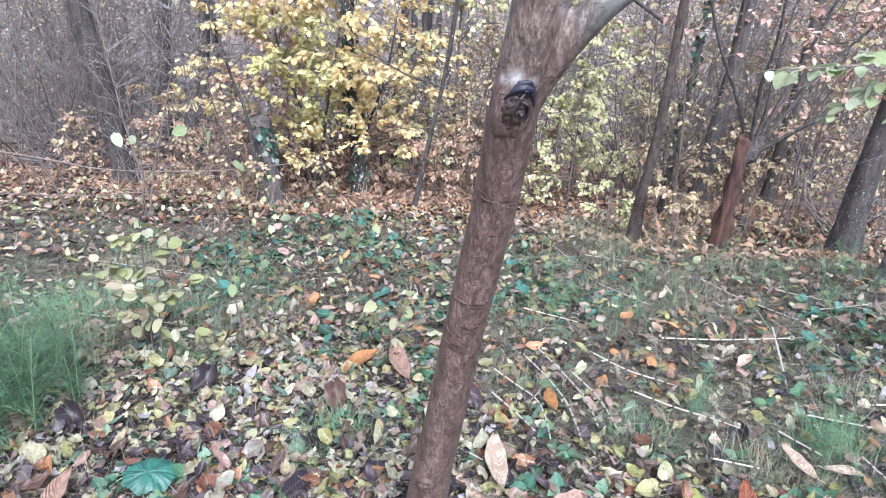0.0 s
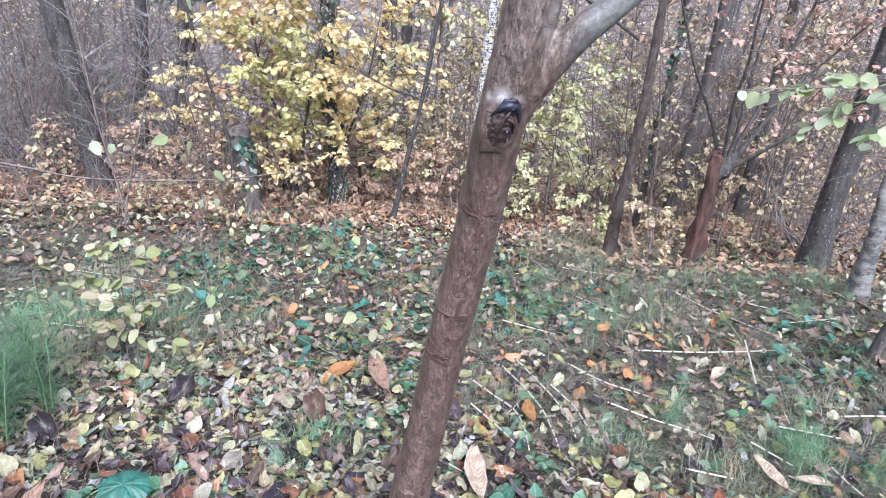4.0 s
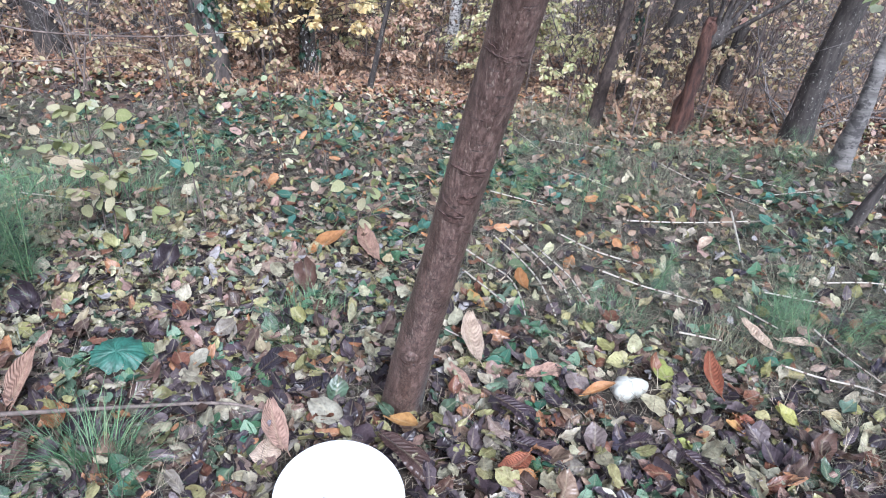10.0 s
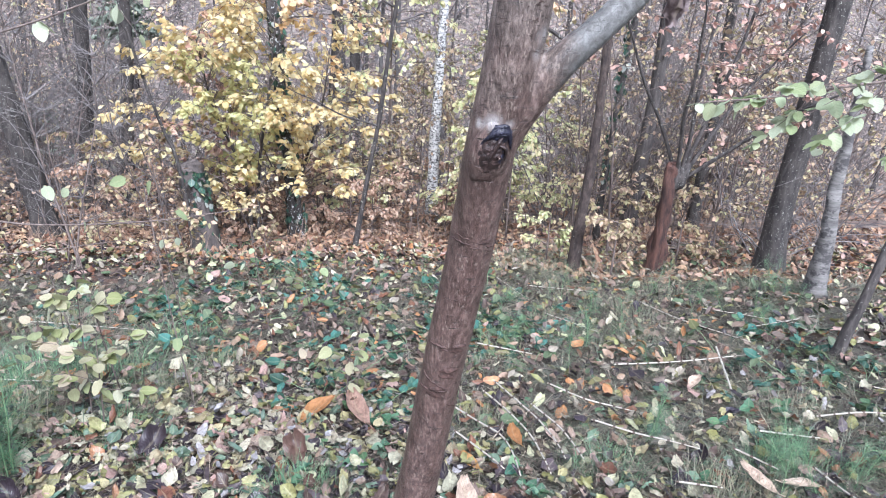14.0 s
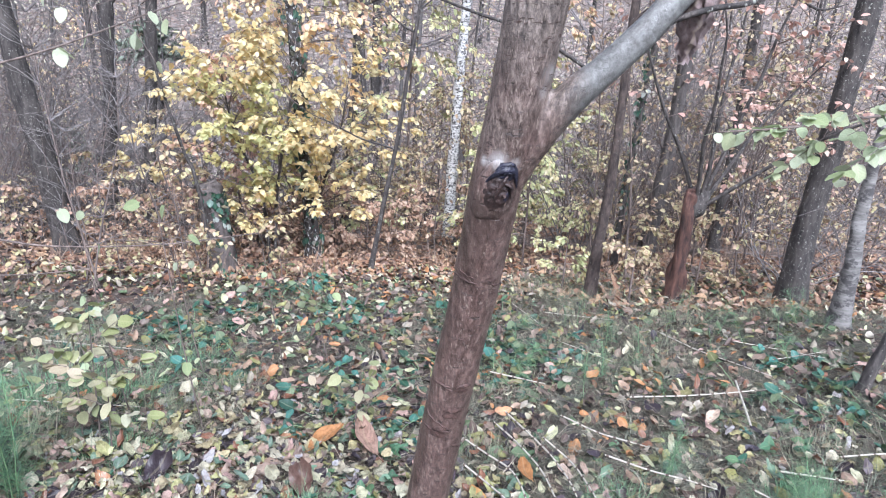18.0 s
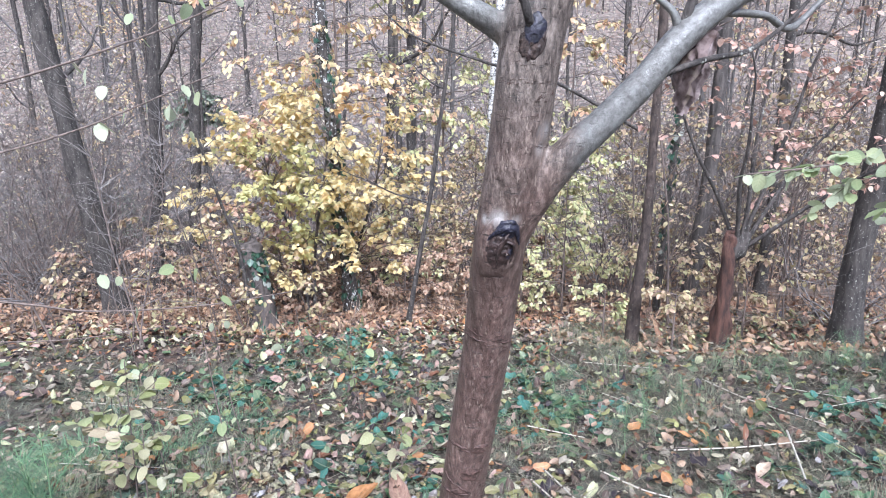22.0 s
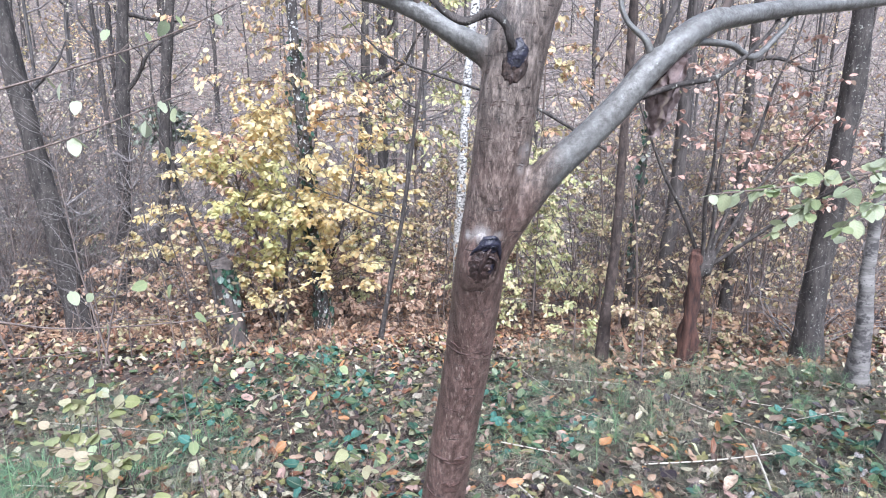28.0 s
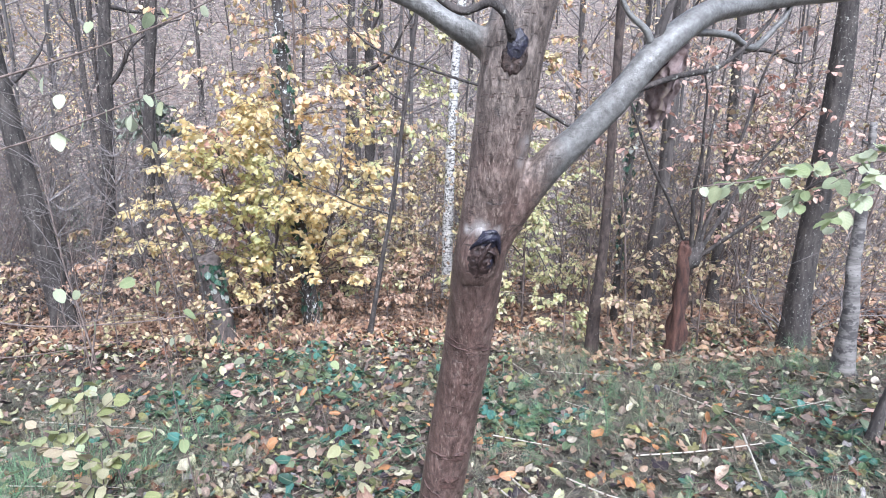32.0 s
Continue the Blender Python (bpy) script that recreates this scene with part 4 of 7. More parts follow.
def wood_tree(name, x, y, dia, lean, tall, bark, label, category="tree", seed=0, limbs=7, low=0.25, twigs=5, leaf=None, per=3.0, size=0.08, reach=0.2, group="trees of the wood", sides=14, joined=False):
    rng = np.random.default_rng(seed)
    t = thing(name, (x, y, float(height(x, y))), label, category, group)
    n = 12
    zz = np.linspace(-0.25, tall, n)
    wob = np.cumsum(rng.normal(0, 0.03 * tall / n, (n, 2)), axis=0)
    line = np.stack([lean[0] * zz + wob[:, 0] - wob[1, 0], lean[1] * zz + wob[:, 1] - wob[1, 1], zz], -1)
    r = dia / 2
    v, q, uv = tube(glide(line, 40), [r * (0.8 + 0.38 * math.exp(-max(0, z) / 0.3)) * (1 - 0.65 * max(0, z) / tall) for z in np.linspace(-0.25, tall, 40)], sides, 0.15, seed)
    part("trunk", mesh_from("trunk", v, q, uv, (bark,)), t)
    lines, heap = [], Heap()
    for k in range(limbs):
        f = rng.uniform(low, 0.95)
        p = np.array([np.interp(f * tall, zz, line[:, c]) for c in range(3)])
        a = rng.uniform(0, 2 * math.pi)
        long = reach * tall * rng.uniform(0.5, 1.1) * (1.2 - f)
        s = stem(rng, p, (math.cos(a), math.sin(a), rng.uniform(0.1, 0.9)), long, 0.3, 0.05, 8)
        rr = min(r * 0.4, 0.02 + 0.012 * long)
        v, q, uv = tube(s if joined else glide(s, 14), [rr, rr * 0.6, rr * 0.2], 4 if joined else 6)
        if joined:
            heap.add(v, q, uv)
        else:
            bough, heap = part("limb", mesh_from("limb", v, q, uv, (bark,)), t), Heap()
        for _ in range(twigs):
            g = rng.uniform(0.2, 1)
            p2 = s[int(g * 6.99)]
            d = (s[-1] - s[0]) / (np.linalg.norm(s[-1] - s[0]) + 1e-6) + rng.normal(0, 0.6, 3)
            tw = stem(rng, p2, d, long * rng.uniform(0.25, 0.6), 0.35, 0.0, 4 if joined else 6)
            v, q, uv = tube(tw, [rr * 0.25 + 0.001, 0.0015], 3 if joined else 4, cap=False)
            heap.add(v, q, uv)
            lines.append(tw)
        if not joined:
            part("twig_spray", heap.mesh("twig_spray", TWIG), bough, kind="stuff")
    if lines:
        if joined:
            part("twig_spray", heap.mesh("twig_spray", HAZED_TWIG), t, kind="stuff")
        if leaf:
            lh = Heap()
            leaves_on(lh, rng, lines, per, size, shapes=PLAIN_LEAF if joined else BEECH)
            part("crown", lh.mesh("crown", leaf), t, kind="stuff")
    return t


def ivy_coat(owner, lean, r, low, high, count, seed, side=None):
    rng = np.random.default_rng(seed)
    z = rng.uniform(low, high, count)
    a = rng.uniform(0, 2 * math.pi, count) if side is None else rng.normal(side, 0.8, count)
    p = np.stack([lean[0] * z + (r + 0.02) * np.sin(a), lean[1] * z - (r + 0.02) * np.cos(a), z], -1)
    h = Heap()
    strew(h, [leaf_shape(0.95, 0.15, 0.3, 0.03, 3, 3, 0.6), leaf_shape(0.85, 0.2, -0.3, 0.03, 4, 3, 0.7)], p, turns(a, rng.normal(-1.2, 0.4, count), rng.normal(0, 0.4, count)), rng.uniform(0.05, 0.09, count))
    part("ivy", h.mesh("ivy", IVY), owner, "dark green ivy leaves", "stuff")


t = wood_tree("ivy_tree", -1.08, 6.09, 0.185, (-0.085, 0), 9, SPOTTED, "dark slender trunk spotted white and half clad in ivy", seed=11, limbs=6, low=0.35)
ivy_coat(t, (-0.085, 0), 0.1, 0.1, 3.4, 230, 5)
wood_tree("thin_tree", 1.7, 4.03, 0.112, (0.006, 0), 7, BROWN_BARK, "thin dark trunk with a flared foot", seed=12, limbs=8, low=0.3, leaf=RUSSET, per=1.0, size=0.08)
t = bpy.data.objects["thin_tree"]
limb([(1.612 - 1.7, 0, 1.9), (0.948 - 1.7, 0, 2.26), (0.476 - 1.7, 0, 2.39), (-0.171 - 1.7, 0, 2.6), (-0.396 - 1.7, 0, 2.75), (-0.617 - 1.7, 0, 2.98)], [0.016, 0.014, 0.012, 0.009, 0.007, 0.004], DARK_BARK, "limb", 7, 24, 0.05, 8, "long thin dark limb reaching sideways", t)
wood_tree("sapling_tree", -0.36, 5.23, 0.06, (0.134, 0), 6, DARK_BARK, "thin crooked brown sapling trunk", seed=13, limbs=7, low=0.2, twigs=4)
wood_tree("birch", 0.56, 6.92, 0.18, (0.024, 0), 10, WHITE_BIRCH, "white and black speckled birch trunk", seed=14, limbs=6, low=0.3, leaf=THICKET, per=1.0)
wood_tree("tall_tree", 3.01, 6.17, 0.22, (0.05, 0), 11, GREY_BARK, "tall grey-brown furrowed trunk", seed=15, limbs=6, low=0.3)
wood_tree("thick_tree", 3.5, 3.89, 0.25, (-0.01, 0), 11, SPECKLED, "thick grey trunk speckled with pale lichen", seed=16, limbs=5, low=0.35, sides=20)
wood_tree("birch_stub", 3.33, 2.98, 0.165, (-0.03, 0), 1.9, BIRCH_BARK, "broken peeling white birch trunk with dark bands", seed=17, limbs=2, low=0.8)
wood_tree("leaning_tree", 2.6, 1.72, 0.066, (0.2, 0.05), 4, GREY_BARK, "mossy grey trunk leaning over", seed=18, limbs=2, low=0.6)
wood_tree("old_tree", -4.01, 6.25, 0.326, (-0.15, 0), 10, SPECKLED, "thick dark grey leaning trunk", seed=19, limbs=8, low=0.2, sides=20)
wood_tree("slim_tree", -4.3, 7.95, 0.25, (0.1, 0), 11, DARK_BARK, "straight dark trunk of a slim tree", seed=20, limbs=6, low=0.25)
wood_tree("slim_tree", -3.76, 7.96, 0.211, (0.11, 0), 11, DARK_BARK, "straight dark trunk of a slim tree", seed=21, limbs=6, low=0.25)
wood_tree("slim_tree", -0.95, 8.5, 0.17, (0.035, 0), 11, SPECKLED, "straight dark trunk of a slim tree", seed=22, limbs=6, low=0.25)
wood_tree("slim_tree", 4.0, 6.4, 0.17, (-0.03, 0), 9, SPECKLED, "straight dark trunk of a slim tree", seed=23, limbs=6, low=0.3)
t = wood_tree("thin_ivy_tree", 2.5, 5.85, 0.085, (0.03, 0), 8, DARK_BARK, "thin black trunk with some ivy", seed=24, limbs=6, low=0.3)
ivy_coat(t, (0.03, 0), 0.04, 0.2, 3.0, 130, 15)
bent = thing("bent_sapling", (-2.05, 5.15, float(height(-2.05, 5.15))), "thin black sapling curving over sideways", "sapling")
z0 = bent.location.z
curve = [(0.02, 0, -0.1), (0.0, 0, -0.64 - z0), (-0.025, 0, -0.26 - z0), (-0.096, 0, 0.19 - z0), (-0.18, 0, 0.4 - z0), (-0.31, 0, 0.86 - z0), (-0.395, 0, 1.2 - z0), (-0.49, 0, 1.69 - z0), (-0.5, 0, 2.11 - z0), (-0.53, 0, 2.7 - z0)]
limb(curve, [0.022, 0.02, 0.018, 0.016, 0.014, 0.011, 0.008, 0.004], DARK_BARK, "trunk", 8, 40, 0.08, 3, owner=bent)
rng = np.random.default_rng(27)
for p in glide(curve, 30)[12:]:
    s = stem(rng, p, (rng.normal(0, 0.8), rng.normal(0, 0.5), rng.uniform(0.2, 0.8)), rng.uniform(0.2, 0.7), 0.25, 0.02, 7)
    part("twig", mesh_from("twig", *tube(s, [0.005, 0.0015], 5), (DARK_BARK,)), bent)
brush = thing("brush_pile", (-5.65, 7.9, float(height(-5.65, 7.9))), "dark heap of fallen branches and sticks", "brushwood")
for k in range(46):
    a, tip = rng.uniform(0, 3.14), rng.uniform(0.5, 0.95)
    c = np.array([rng.normal(0, 0.28), rng.normal(0, 0.2), rng.uniform(0.05, 0.55) * tip])
    d = np.array([math.cos(a), 0.5 * math.sin(a), rng.normal(0, 0.35)]) * rng.uniform(0.3, 0.75)
    part("stick", mesh_from("stick", *tube(glide([c - d, c + rng.normal(0, 0.04, 3), c + d], 8), [0.022, 0.016, 0.006], 6, 0.15, k), (DARK_BARK,)), brush)

# broken stump with ivy
STUMP = thing("stump", (-1.95, 5.35, float(height(-1.95, 5.35))), "broken grey tree stump with ivy up one side", "stump")
v, q, uv = tube(glide([(0.03, 0, -0.2), (0, 0, 0.1), (-0.06, 0, 0.6), (-0.12, 0, 0.93), (-0.14, 0, 1.0)], 26), [0.2, 0.15, 0.13, 0.125, 0.1], 18, 0.2, 4)
part("trunk", mesh_from("trunk", v, q, uv, (bark_material("stump_bark", (0.03, 0.025, 0.023), (0.15, 0.125, 0.115), 20, (1, 1, 0.3), 0.03),)), STUMP)
ivy_coat(STUMP, (-0.12, 0), 0.13, 0.0, 0.95, 190, 6, 1.25)

# red rotten trunk that splits into thin stems with russet leaves
RED = thing("red_tree", (2.43, 3.92, float(height(2.43, 3.92))), "rotten red-brown trunk splitting into thin leafy stems", "tree", "trees of the wood")
v, q, uv = tube(glide([(-0.05, 0, -0.15), (-0.03, 0, 0.05), (-0.015, 0, 0.5), (0.0, 0, 0.95), (-0.01, 0, 1.05)], 26), [0.13, 0.078, 0.06, 0.068, 0.035], 18, 0.4, 9)
part("trunk", mesh_from("trunk", v, q, uv, (RED_BARK,)), RED, "rotten red-brown trunk")
rng = np.random.default_rng(31)
lines, heap, lh = [], Heap(), Heap()
for k, (dx, dz, long) in enumerate(((0.6, 0.9, 1.9), (0.12, 1.0, 2.0), (-0.12, 1.0, 1.7), (0.9, 0.8, 1.7), (0.35, 1, 2.3), (-0.3, 1, 1.7))):
    s = stem(rng, (0.05 + 0.03 * (dx > 0.3), 0, 0.88), (dx, rng.uniform(-0.3, 0.3), dz), long, 0.15, 0.03, 9)
    v, q, uv = tube(glide(s, 18), [0.02, 0.014, 0.006], 7)
    part("limb", mesh_from("limb", v, q, uv, (DARK_BARK,)), RED)
    for _ in range(9):
        p = s[rng.integers(4, 9)]
        tw = stem(rng, p, (rng.normal(0, 1), rng.normal(0, 0.6), rng.uniform(-0.1, 0.6)), rng.uniform(0.25, 0.7), 0.3, 0, 6)
        v, q, uv = tube(tw, [0.004, 0.0015], 4, cap=False)
        heap.add(v, q, uv)
        lines.append(tw)
part("twig_spray", heap.mesh("twig_spray", TWIG), RED, kind="stuff")
leaves_on(lh, rng, lines, 13, 0.062)
v, q, uv = tube(glide([(-0.02, -0.02, 0.8), (0.05, -0.03, 0.88), (0.1, -0.02, 0.98), (0.13, 0, 1.04)], 16), [0.03, 0.055, 0.045, 0.012], 12, 0.45, 14)
part("burl", mesh_from("burl", v, q, uv, (DARK_BARK,)), RED, "gnarled dark burl where the stems begin")
part("crown", lh.mesh("crown", RUSSET), RED, "sparse russet leaves", "stuff")


# ---------- leafy shrubs ----------
def shrub(name, x, y, tall, half, low, count, leaf, size, label, seed, per=14, thick=0.03, group="", lean=(0, 0), top=1.0):
    """A slender stem with level, drooping sprays of leaves."""
    rng = np.random.default_rng(seed)
    t = thing(name, (x, y, float(height(x, y))), label, "shrub", group)
    s = glide([(0, 0, -0.1), (lean[0] * 0.4, lean[1] * 0.4, tall * 0.4), (lean[0], lean[1], tall)], 14)
    v, q, uv = tube(s, [thick, thick * 0.75, thick * 0.2], 8, 0.05, seed)
    part("stem", mesh_from("stem", v, q, uv, (TWIG,)), t)
    wood, crown, lines = Heap(), Heap(), []
    for k in range(count):
        z = low + (tall - low) * rng.uniform(0, 1) ** 1.15
        f = (z - low) / (tall - low)
        p = np.array([np.interp(z, s[:, 2], s[:, c]) for c in range(3)])
        a = rng.uniform(0, 2 * math.pi)
        long = half * (1.05 - 0.75 * top * f) * rng.uniform(0.5, 1.1)
        b = stem(rng, p, (math.cos(a), math.sin(a) * 0.8, 0.25), long, 0.2, -0.08, 8)
        v, q, uv = tube(b, [0.006, 0.002], 4, cap=False)
        wood.add(v, q, uv)
        lines.append(b)
        for _ in range(3):
            b2 = stem(rng, b[rng.integers(2, 6)], (b[-1] - b[0]) / long + rng.normal(0, 0.7, 3) * [1, 1, 0.3], long * rng.uniform(0.25, 0.5), 0.2, -0.08, 6)
            v, q, uv = tube(b2, [0.003, 0.0012], 4, cap=False)
            wood.add(v, q, uv)
            lines.append(b2)
    part("twig_spray", wood.mesh("twig_spray", TWIG), t, kind="stuff")
    leaves_on(crown, rng, lines, per, size, 0.85)
    part("crown", crown.mesh("crown", leaf), t, kind="stuff")
    return t


LEMON = leaf_material("lemon_leaves", [(0.618, 0.568, 0.268), (0.568, 0.553, 0.268), (0.652, 0.6, 0.309), (0.517, 0.529, 0.268), (0.669, 0.593, 0.282)], 0.5, 0.4, ribs=6, blotch=0.15)
AMBERS = leaf_material("amber_orange_leaves", [(0.692, 0.495, 0.247), (0.685, 0.534, 0.305), (0.668, 0.441, 0.232), (0.701, 0.557, 0.32)], 0.5, 0.4, ribs=6, blotch=0.15)
ROSE = leaf_material("rose_leaves", [(0.684, 0.464, 0.36), (0.702, 0.516, 0.368), (0.648, 0.413, 0.336), (0.72, 0.576, 0.4)], 0.5, 0.38, ribs=6, blotch=0.15)


def golden_tree(x, y, seed):
    """A broad young tree with level, gappy sprays of leaves, greener inside, orange at the top, rosy behind."""
    g = np.random.default_rng(seed)
    t = thing("golden_sapling", (x, y, float(height(x, y))), "young tree with bright golden-yellow autumn leaves in level sprays", "shrub")
    z0 = t.location.z
    stems = [glide([(0, 0, -0.1), (0.05, 0.02, 0.9), (0.2, 0, 1.8), (0.3, 0.05, 2.6)], 30), glide([(-0.05, 0.03, -0.1), (-0.15, 0.1, 0.8), (-0.45, 0.2, 1.5), (-0.6, 0.3, 2.2)], 30), glide([(0.35, 0.2, -0.1), (0.5, 0.2, 0.8), (0.72, 0.15, 1.5), (0.85, 0.1, 2.3)], 30)]
    for s in stems:
        part("stem", mesh_from("stem", *tube(s, [0.02, 0.014, 0.004], 8, 0.06, seed), (DARK_BARK,)), t)
    wood, crowns = Heap(), [[], [], [], []]
    for k in range(146):
        dx = float(np.clip(g.normal(0.1, 0.68), -1.25, 1.4))
        top = 1.6 - 0.55 * (dx / 0.95) ** 2 if dx < 0 else 1.62 - 0.27 * dx ** 2
        low = -0.4 + 0.4 * max(0.0, -dx - 0.6) + 0.12 * math.sin(5 * dx)
        tz = low + (max(top, low + 0.25) - low) * g.uniform(0, 1) ** 0.72 - z0
        tip = np.array([dx, g.uniform(-0.5, 0.6), tz])
        near = min(stems, key=lambda s: np.hypot(s[:, 0] - dx, s[:, 2] - tz + 0.3).min())
        root = near[int(np.argmin(np.abs(near[:, 2] - (tz - g.uniform(0.1, 0.45)))))]
        line = glide([root, 0.5 * (root + tip) + [0, 0, 0.08], tip, tip + (tip - root) * [0.12, 0.12, -0.05] - [0, 0, 0.03]], 14)
        wood.add(*tube(line, [0.005, 0.0015], 4, cap=False))
        green = -0.8 < dx < 0.25 and 0.75 < tz < 2.0
        kind = 1 if green and g.uniform() < 0.75 else 2 if (tz > 2.2 and 0.3 < dx < 0.9 or g.uniform() < 0.03) else 3 if dx < -0.55 and tz > 1.25 and g.uniform() < 0.5 else 0
        crowns[kind].append(line)
        d = (tip - root) / (np.linalg.norm(tip - root) + 1e-6)
        for _ in range(3):
            sub = stem(g, line[g.integers(5, 12)], d + g.normal(0, 0.7, 3) * [1, 1, 0.25], g.uniform(0.18, 0.4), 0.15, -0.05, 6)
            wood.add(*tube(sub, [0.0028, 0.001], 4, cap=False))
            crowns[kind].append(sub)
    part("twig_spray", wood.mesh("twig_spray", TWIG), t, kind="stuff")
    for lines, mat, label in zip(crowns, (GOLD, LEMON, AMBERS, ROSE), ("golden-yellow leaves", "yellow-green leaves", "amber-orange leaves", "rosy leaves")):
        crown = Heap()
        leaves_on(crown, g, lines, 10.5, 0.076, 0.42, spread=0.7, first=0.3)
        part("crown", crown.mesh("crown", mat), t, label, "stuff")


golden_tree(-1.5, 5.8, 41)
shrub("yellow_green_bush", 1.25, 6.3, 2.2, 1.0, 0.3, 26, leaf_material("fading_green_leaves", [(0.58, 0.55, 0.29), (0.5, 0.53, 0.27), (0.62, 0.57, 0.34), (0.44, 0.48, 0.26), (0.6, 0.51, 0.3), (0.66, 0.61, 0.43), (0.52, 0.53, 0.29)], 0.5, 0.28, blotch=0.2), 0.062, "low bush with fading yellow-green leaves", 43, per=20, thick=0.015, top=0.6)
FADED = bpy.data.materials["fading_green_leaves"]
PEACH = leaf_material("peach_leaves", [(0.681, 0.502, 0.296), (0.69, 0.572, 0.359), (0.626, 0.422, 0.289), (0.69, 0.563, 0.328), (0.607, 0.396, 0.281), (0.644, 0.581, 0.328)], 0.5, 0.28, ribs=6, blotch=0.2)
shrub("russet_sapling", -2.1, 6.7, 2.0, 0.75, 0.7, 18, RUSSET, 0.075, "thin sapling with pinkish russet leaves", 45, per=6, thick=0.012)
shrub("beech_sapling", -1.3, 6.8, 5.2, 1.5, 2.6, 64, PEACH, 0.078, "slender sapling with peach-coloured leaves high up", 46, per=9, thick=0.03, top=0.4)
shrub("beech_sapling", 1.7, 7.4, 4.2, 0.8, 2.3, 18, PEACH, 0.09, "slender sapling with peach-coloured leaves high up", 47, per=5, thick=0.025, top=0.4)
shrub("beech_sapling", 0.0, 7.6, 4.6, 1.2, 1.8, 40, FADED, 0.075, "slender sapling with faded yellow leaves", 48, per=9, thick=0.025, top=0.4)
for k, (x, y, tall, half, low, n, mat) in enumerate(((0.45, 7.6, 2.3, 1.0, 0.3, 34, THICKET), (2.1, 6.9, 2.2, 1.0, 0.3, 36, FADED), (2.9, 7.8, 2.4, 1.0, 0.4, 30, THICKET), (-0.35, 7.3, 2.6, 0.9, 0.7, 30, THICKET), (-3.0, 8.0, 2.2, 1.0, 0.4, 26, THICKET), (4.2, 7.6, 2.4, 1.1, 0.4, 30, THICKET), (1.6, 8.6, 3.2, 1.2, 0.6, 36, FADED), (0.9, 5.7, 1.2, 0.6, 0.15, 16, FADED), (1.95, 3.75, 0.55, 0.4, 0.1, 7, THICKET), (1.5, 4.3, 0.5, 0.4, 0.1, 6, FADED), (2.75, 4.2, 0.55, 0.45, 0.1, 7, THICKET), (1.35, 5.6, 1.7, 0.75, 0.25, 26, FADED), (2.35, 5.6, 1.3, 0.7, 0.2, 20, THICKET), (-2.0, 7.2, 1.9, 0.8, 0.3, 28, FADED), (-0.5, 6.9, 1.6, 0.8, 0.3, 24, FADED), (-2.7, 6.4, 1.3, 0.7, 0.2, 18, THICKET), (-1.0, 7.6, 1.8, 0.9, 0.3, 26, THICKET), (3.2, 5.3, 1.3, 0.6, 0.2, 14, THICKET), (-3.3, 5.6, 1.3, 0.7, 0.2, 14, THICKET))):
    shrub("pale_bush", x, y, tall, half, low, int(0.72 * n), mat, 0.05, "thin bush with many small faded yellowish leaves", 260 + k, per=17, thick=0.012, group="pale bushes", top=0.5)
for k, (x, y, s) in enumerate(((-4.7, 7.2, 2.6), (-5.2, 7.0, 3.0), (5.0, 5.2, 1.4), (3.9, 4.6, 1.8))):
    g = np.random.default_rng(250 + k)
    bush = thing("bare_bush", (x, y, float(height(x, y))), "leafless bush of tangled thin grey twigs", "bush", "bare bushes")
    for _ in range(12):
        line = stem(g, (g.normal(0, 0.08), g.normal(0, 0.08), -0.05), (g.normal(0, 0.6), g.normal(0, 0.6), 1), s * g.uniform(0.7, 1.3), 0.25, -0.06, 9)
        part("stem", mesh_from("stem", *tube(glide(line, 14), [0.008, 0.005, 0.002], 5), (PALE_TWIG,)), bush)
        spray = Heap()
        for _ in range(8):
            spray.add(*tube(stem(g, line[g.integers(2, 9)], g.normal(0, 1, 3) + [0, 0, 0.3], s * g.uniform(0.15, 0.45), 0.3, 0, 6), [0.003, 0.001], 4, cap=False))
        part("twig_spray", spray.mesh("twig_spray", PALE_TWIG), bush, kind="stuff")
GREY_TWIG = bark_material("grey_twig_bark", (0.035, 0.03, 0.029), (0.17, 0.155, 0.15), 40, (1, 1, 0.3), 0.002)
tangles = []
for k in range(5):
    g = np.random.default_rng(270 + k)
    t = thing("bare_bush", (0, 0, -60), "leafless thicket of tangled thin grey twigs", "bush", "tangled twigs")
    wood, spray = Heap(), Heap()
    for _ in range(13):
        line = stem(g, (g.normal(0, 0.45), g.normal(0, 0.45), -0.05), (g.normal(0, 0.35), g.normal(0, 0.35), 1), g.uniform(1.6, 4.2), 0.22, 0.0, 10)
        wood.add(*tube(line, [0.009, 0.006, 0.002], 5, cap=False))
        for _ in range(11):
            twig = stem(g, line[g.integers(2, 10)], g.normal(0, 1, 3) * [1, 1, 0.7] + [0, 0, 0.35], g.uniform(0.35, 1.1), 0.35, 0.0, 6)
            spray.add(*tube(twig, [0.0035, 0.0012], 3, cap=False))
            for _ in range(2):
                spray.add(*tube(stem(g, twig[g.integers(1, 5)], g.normal(0, 1, 3) + [0, 0, 0.2], g.uniform(0.15, 0.45), 0.3, 0.0, 4), [0.002, 0.001], 3, cap=False))
    part("stem_clump", wood.mesh("stem_clump", (GREY_TWIG, TWIG)[k % 2]), t, kind="stuff")
    part("twig_spray", spray.mesh("twig_spray", (GREY_TWIG, TWIG)[k % 2]), t, kind="stuff")
    tangles.append(t)
rng = np.random.default_rng(280)
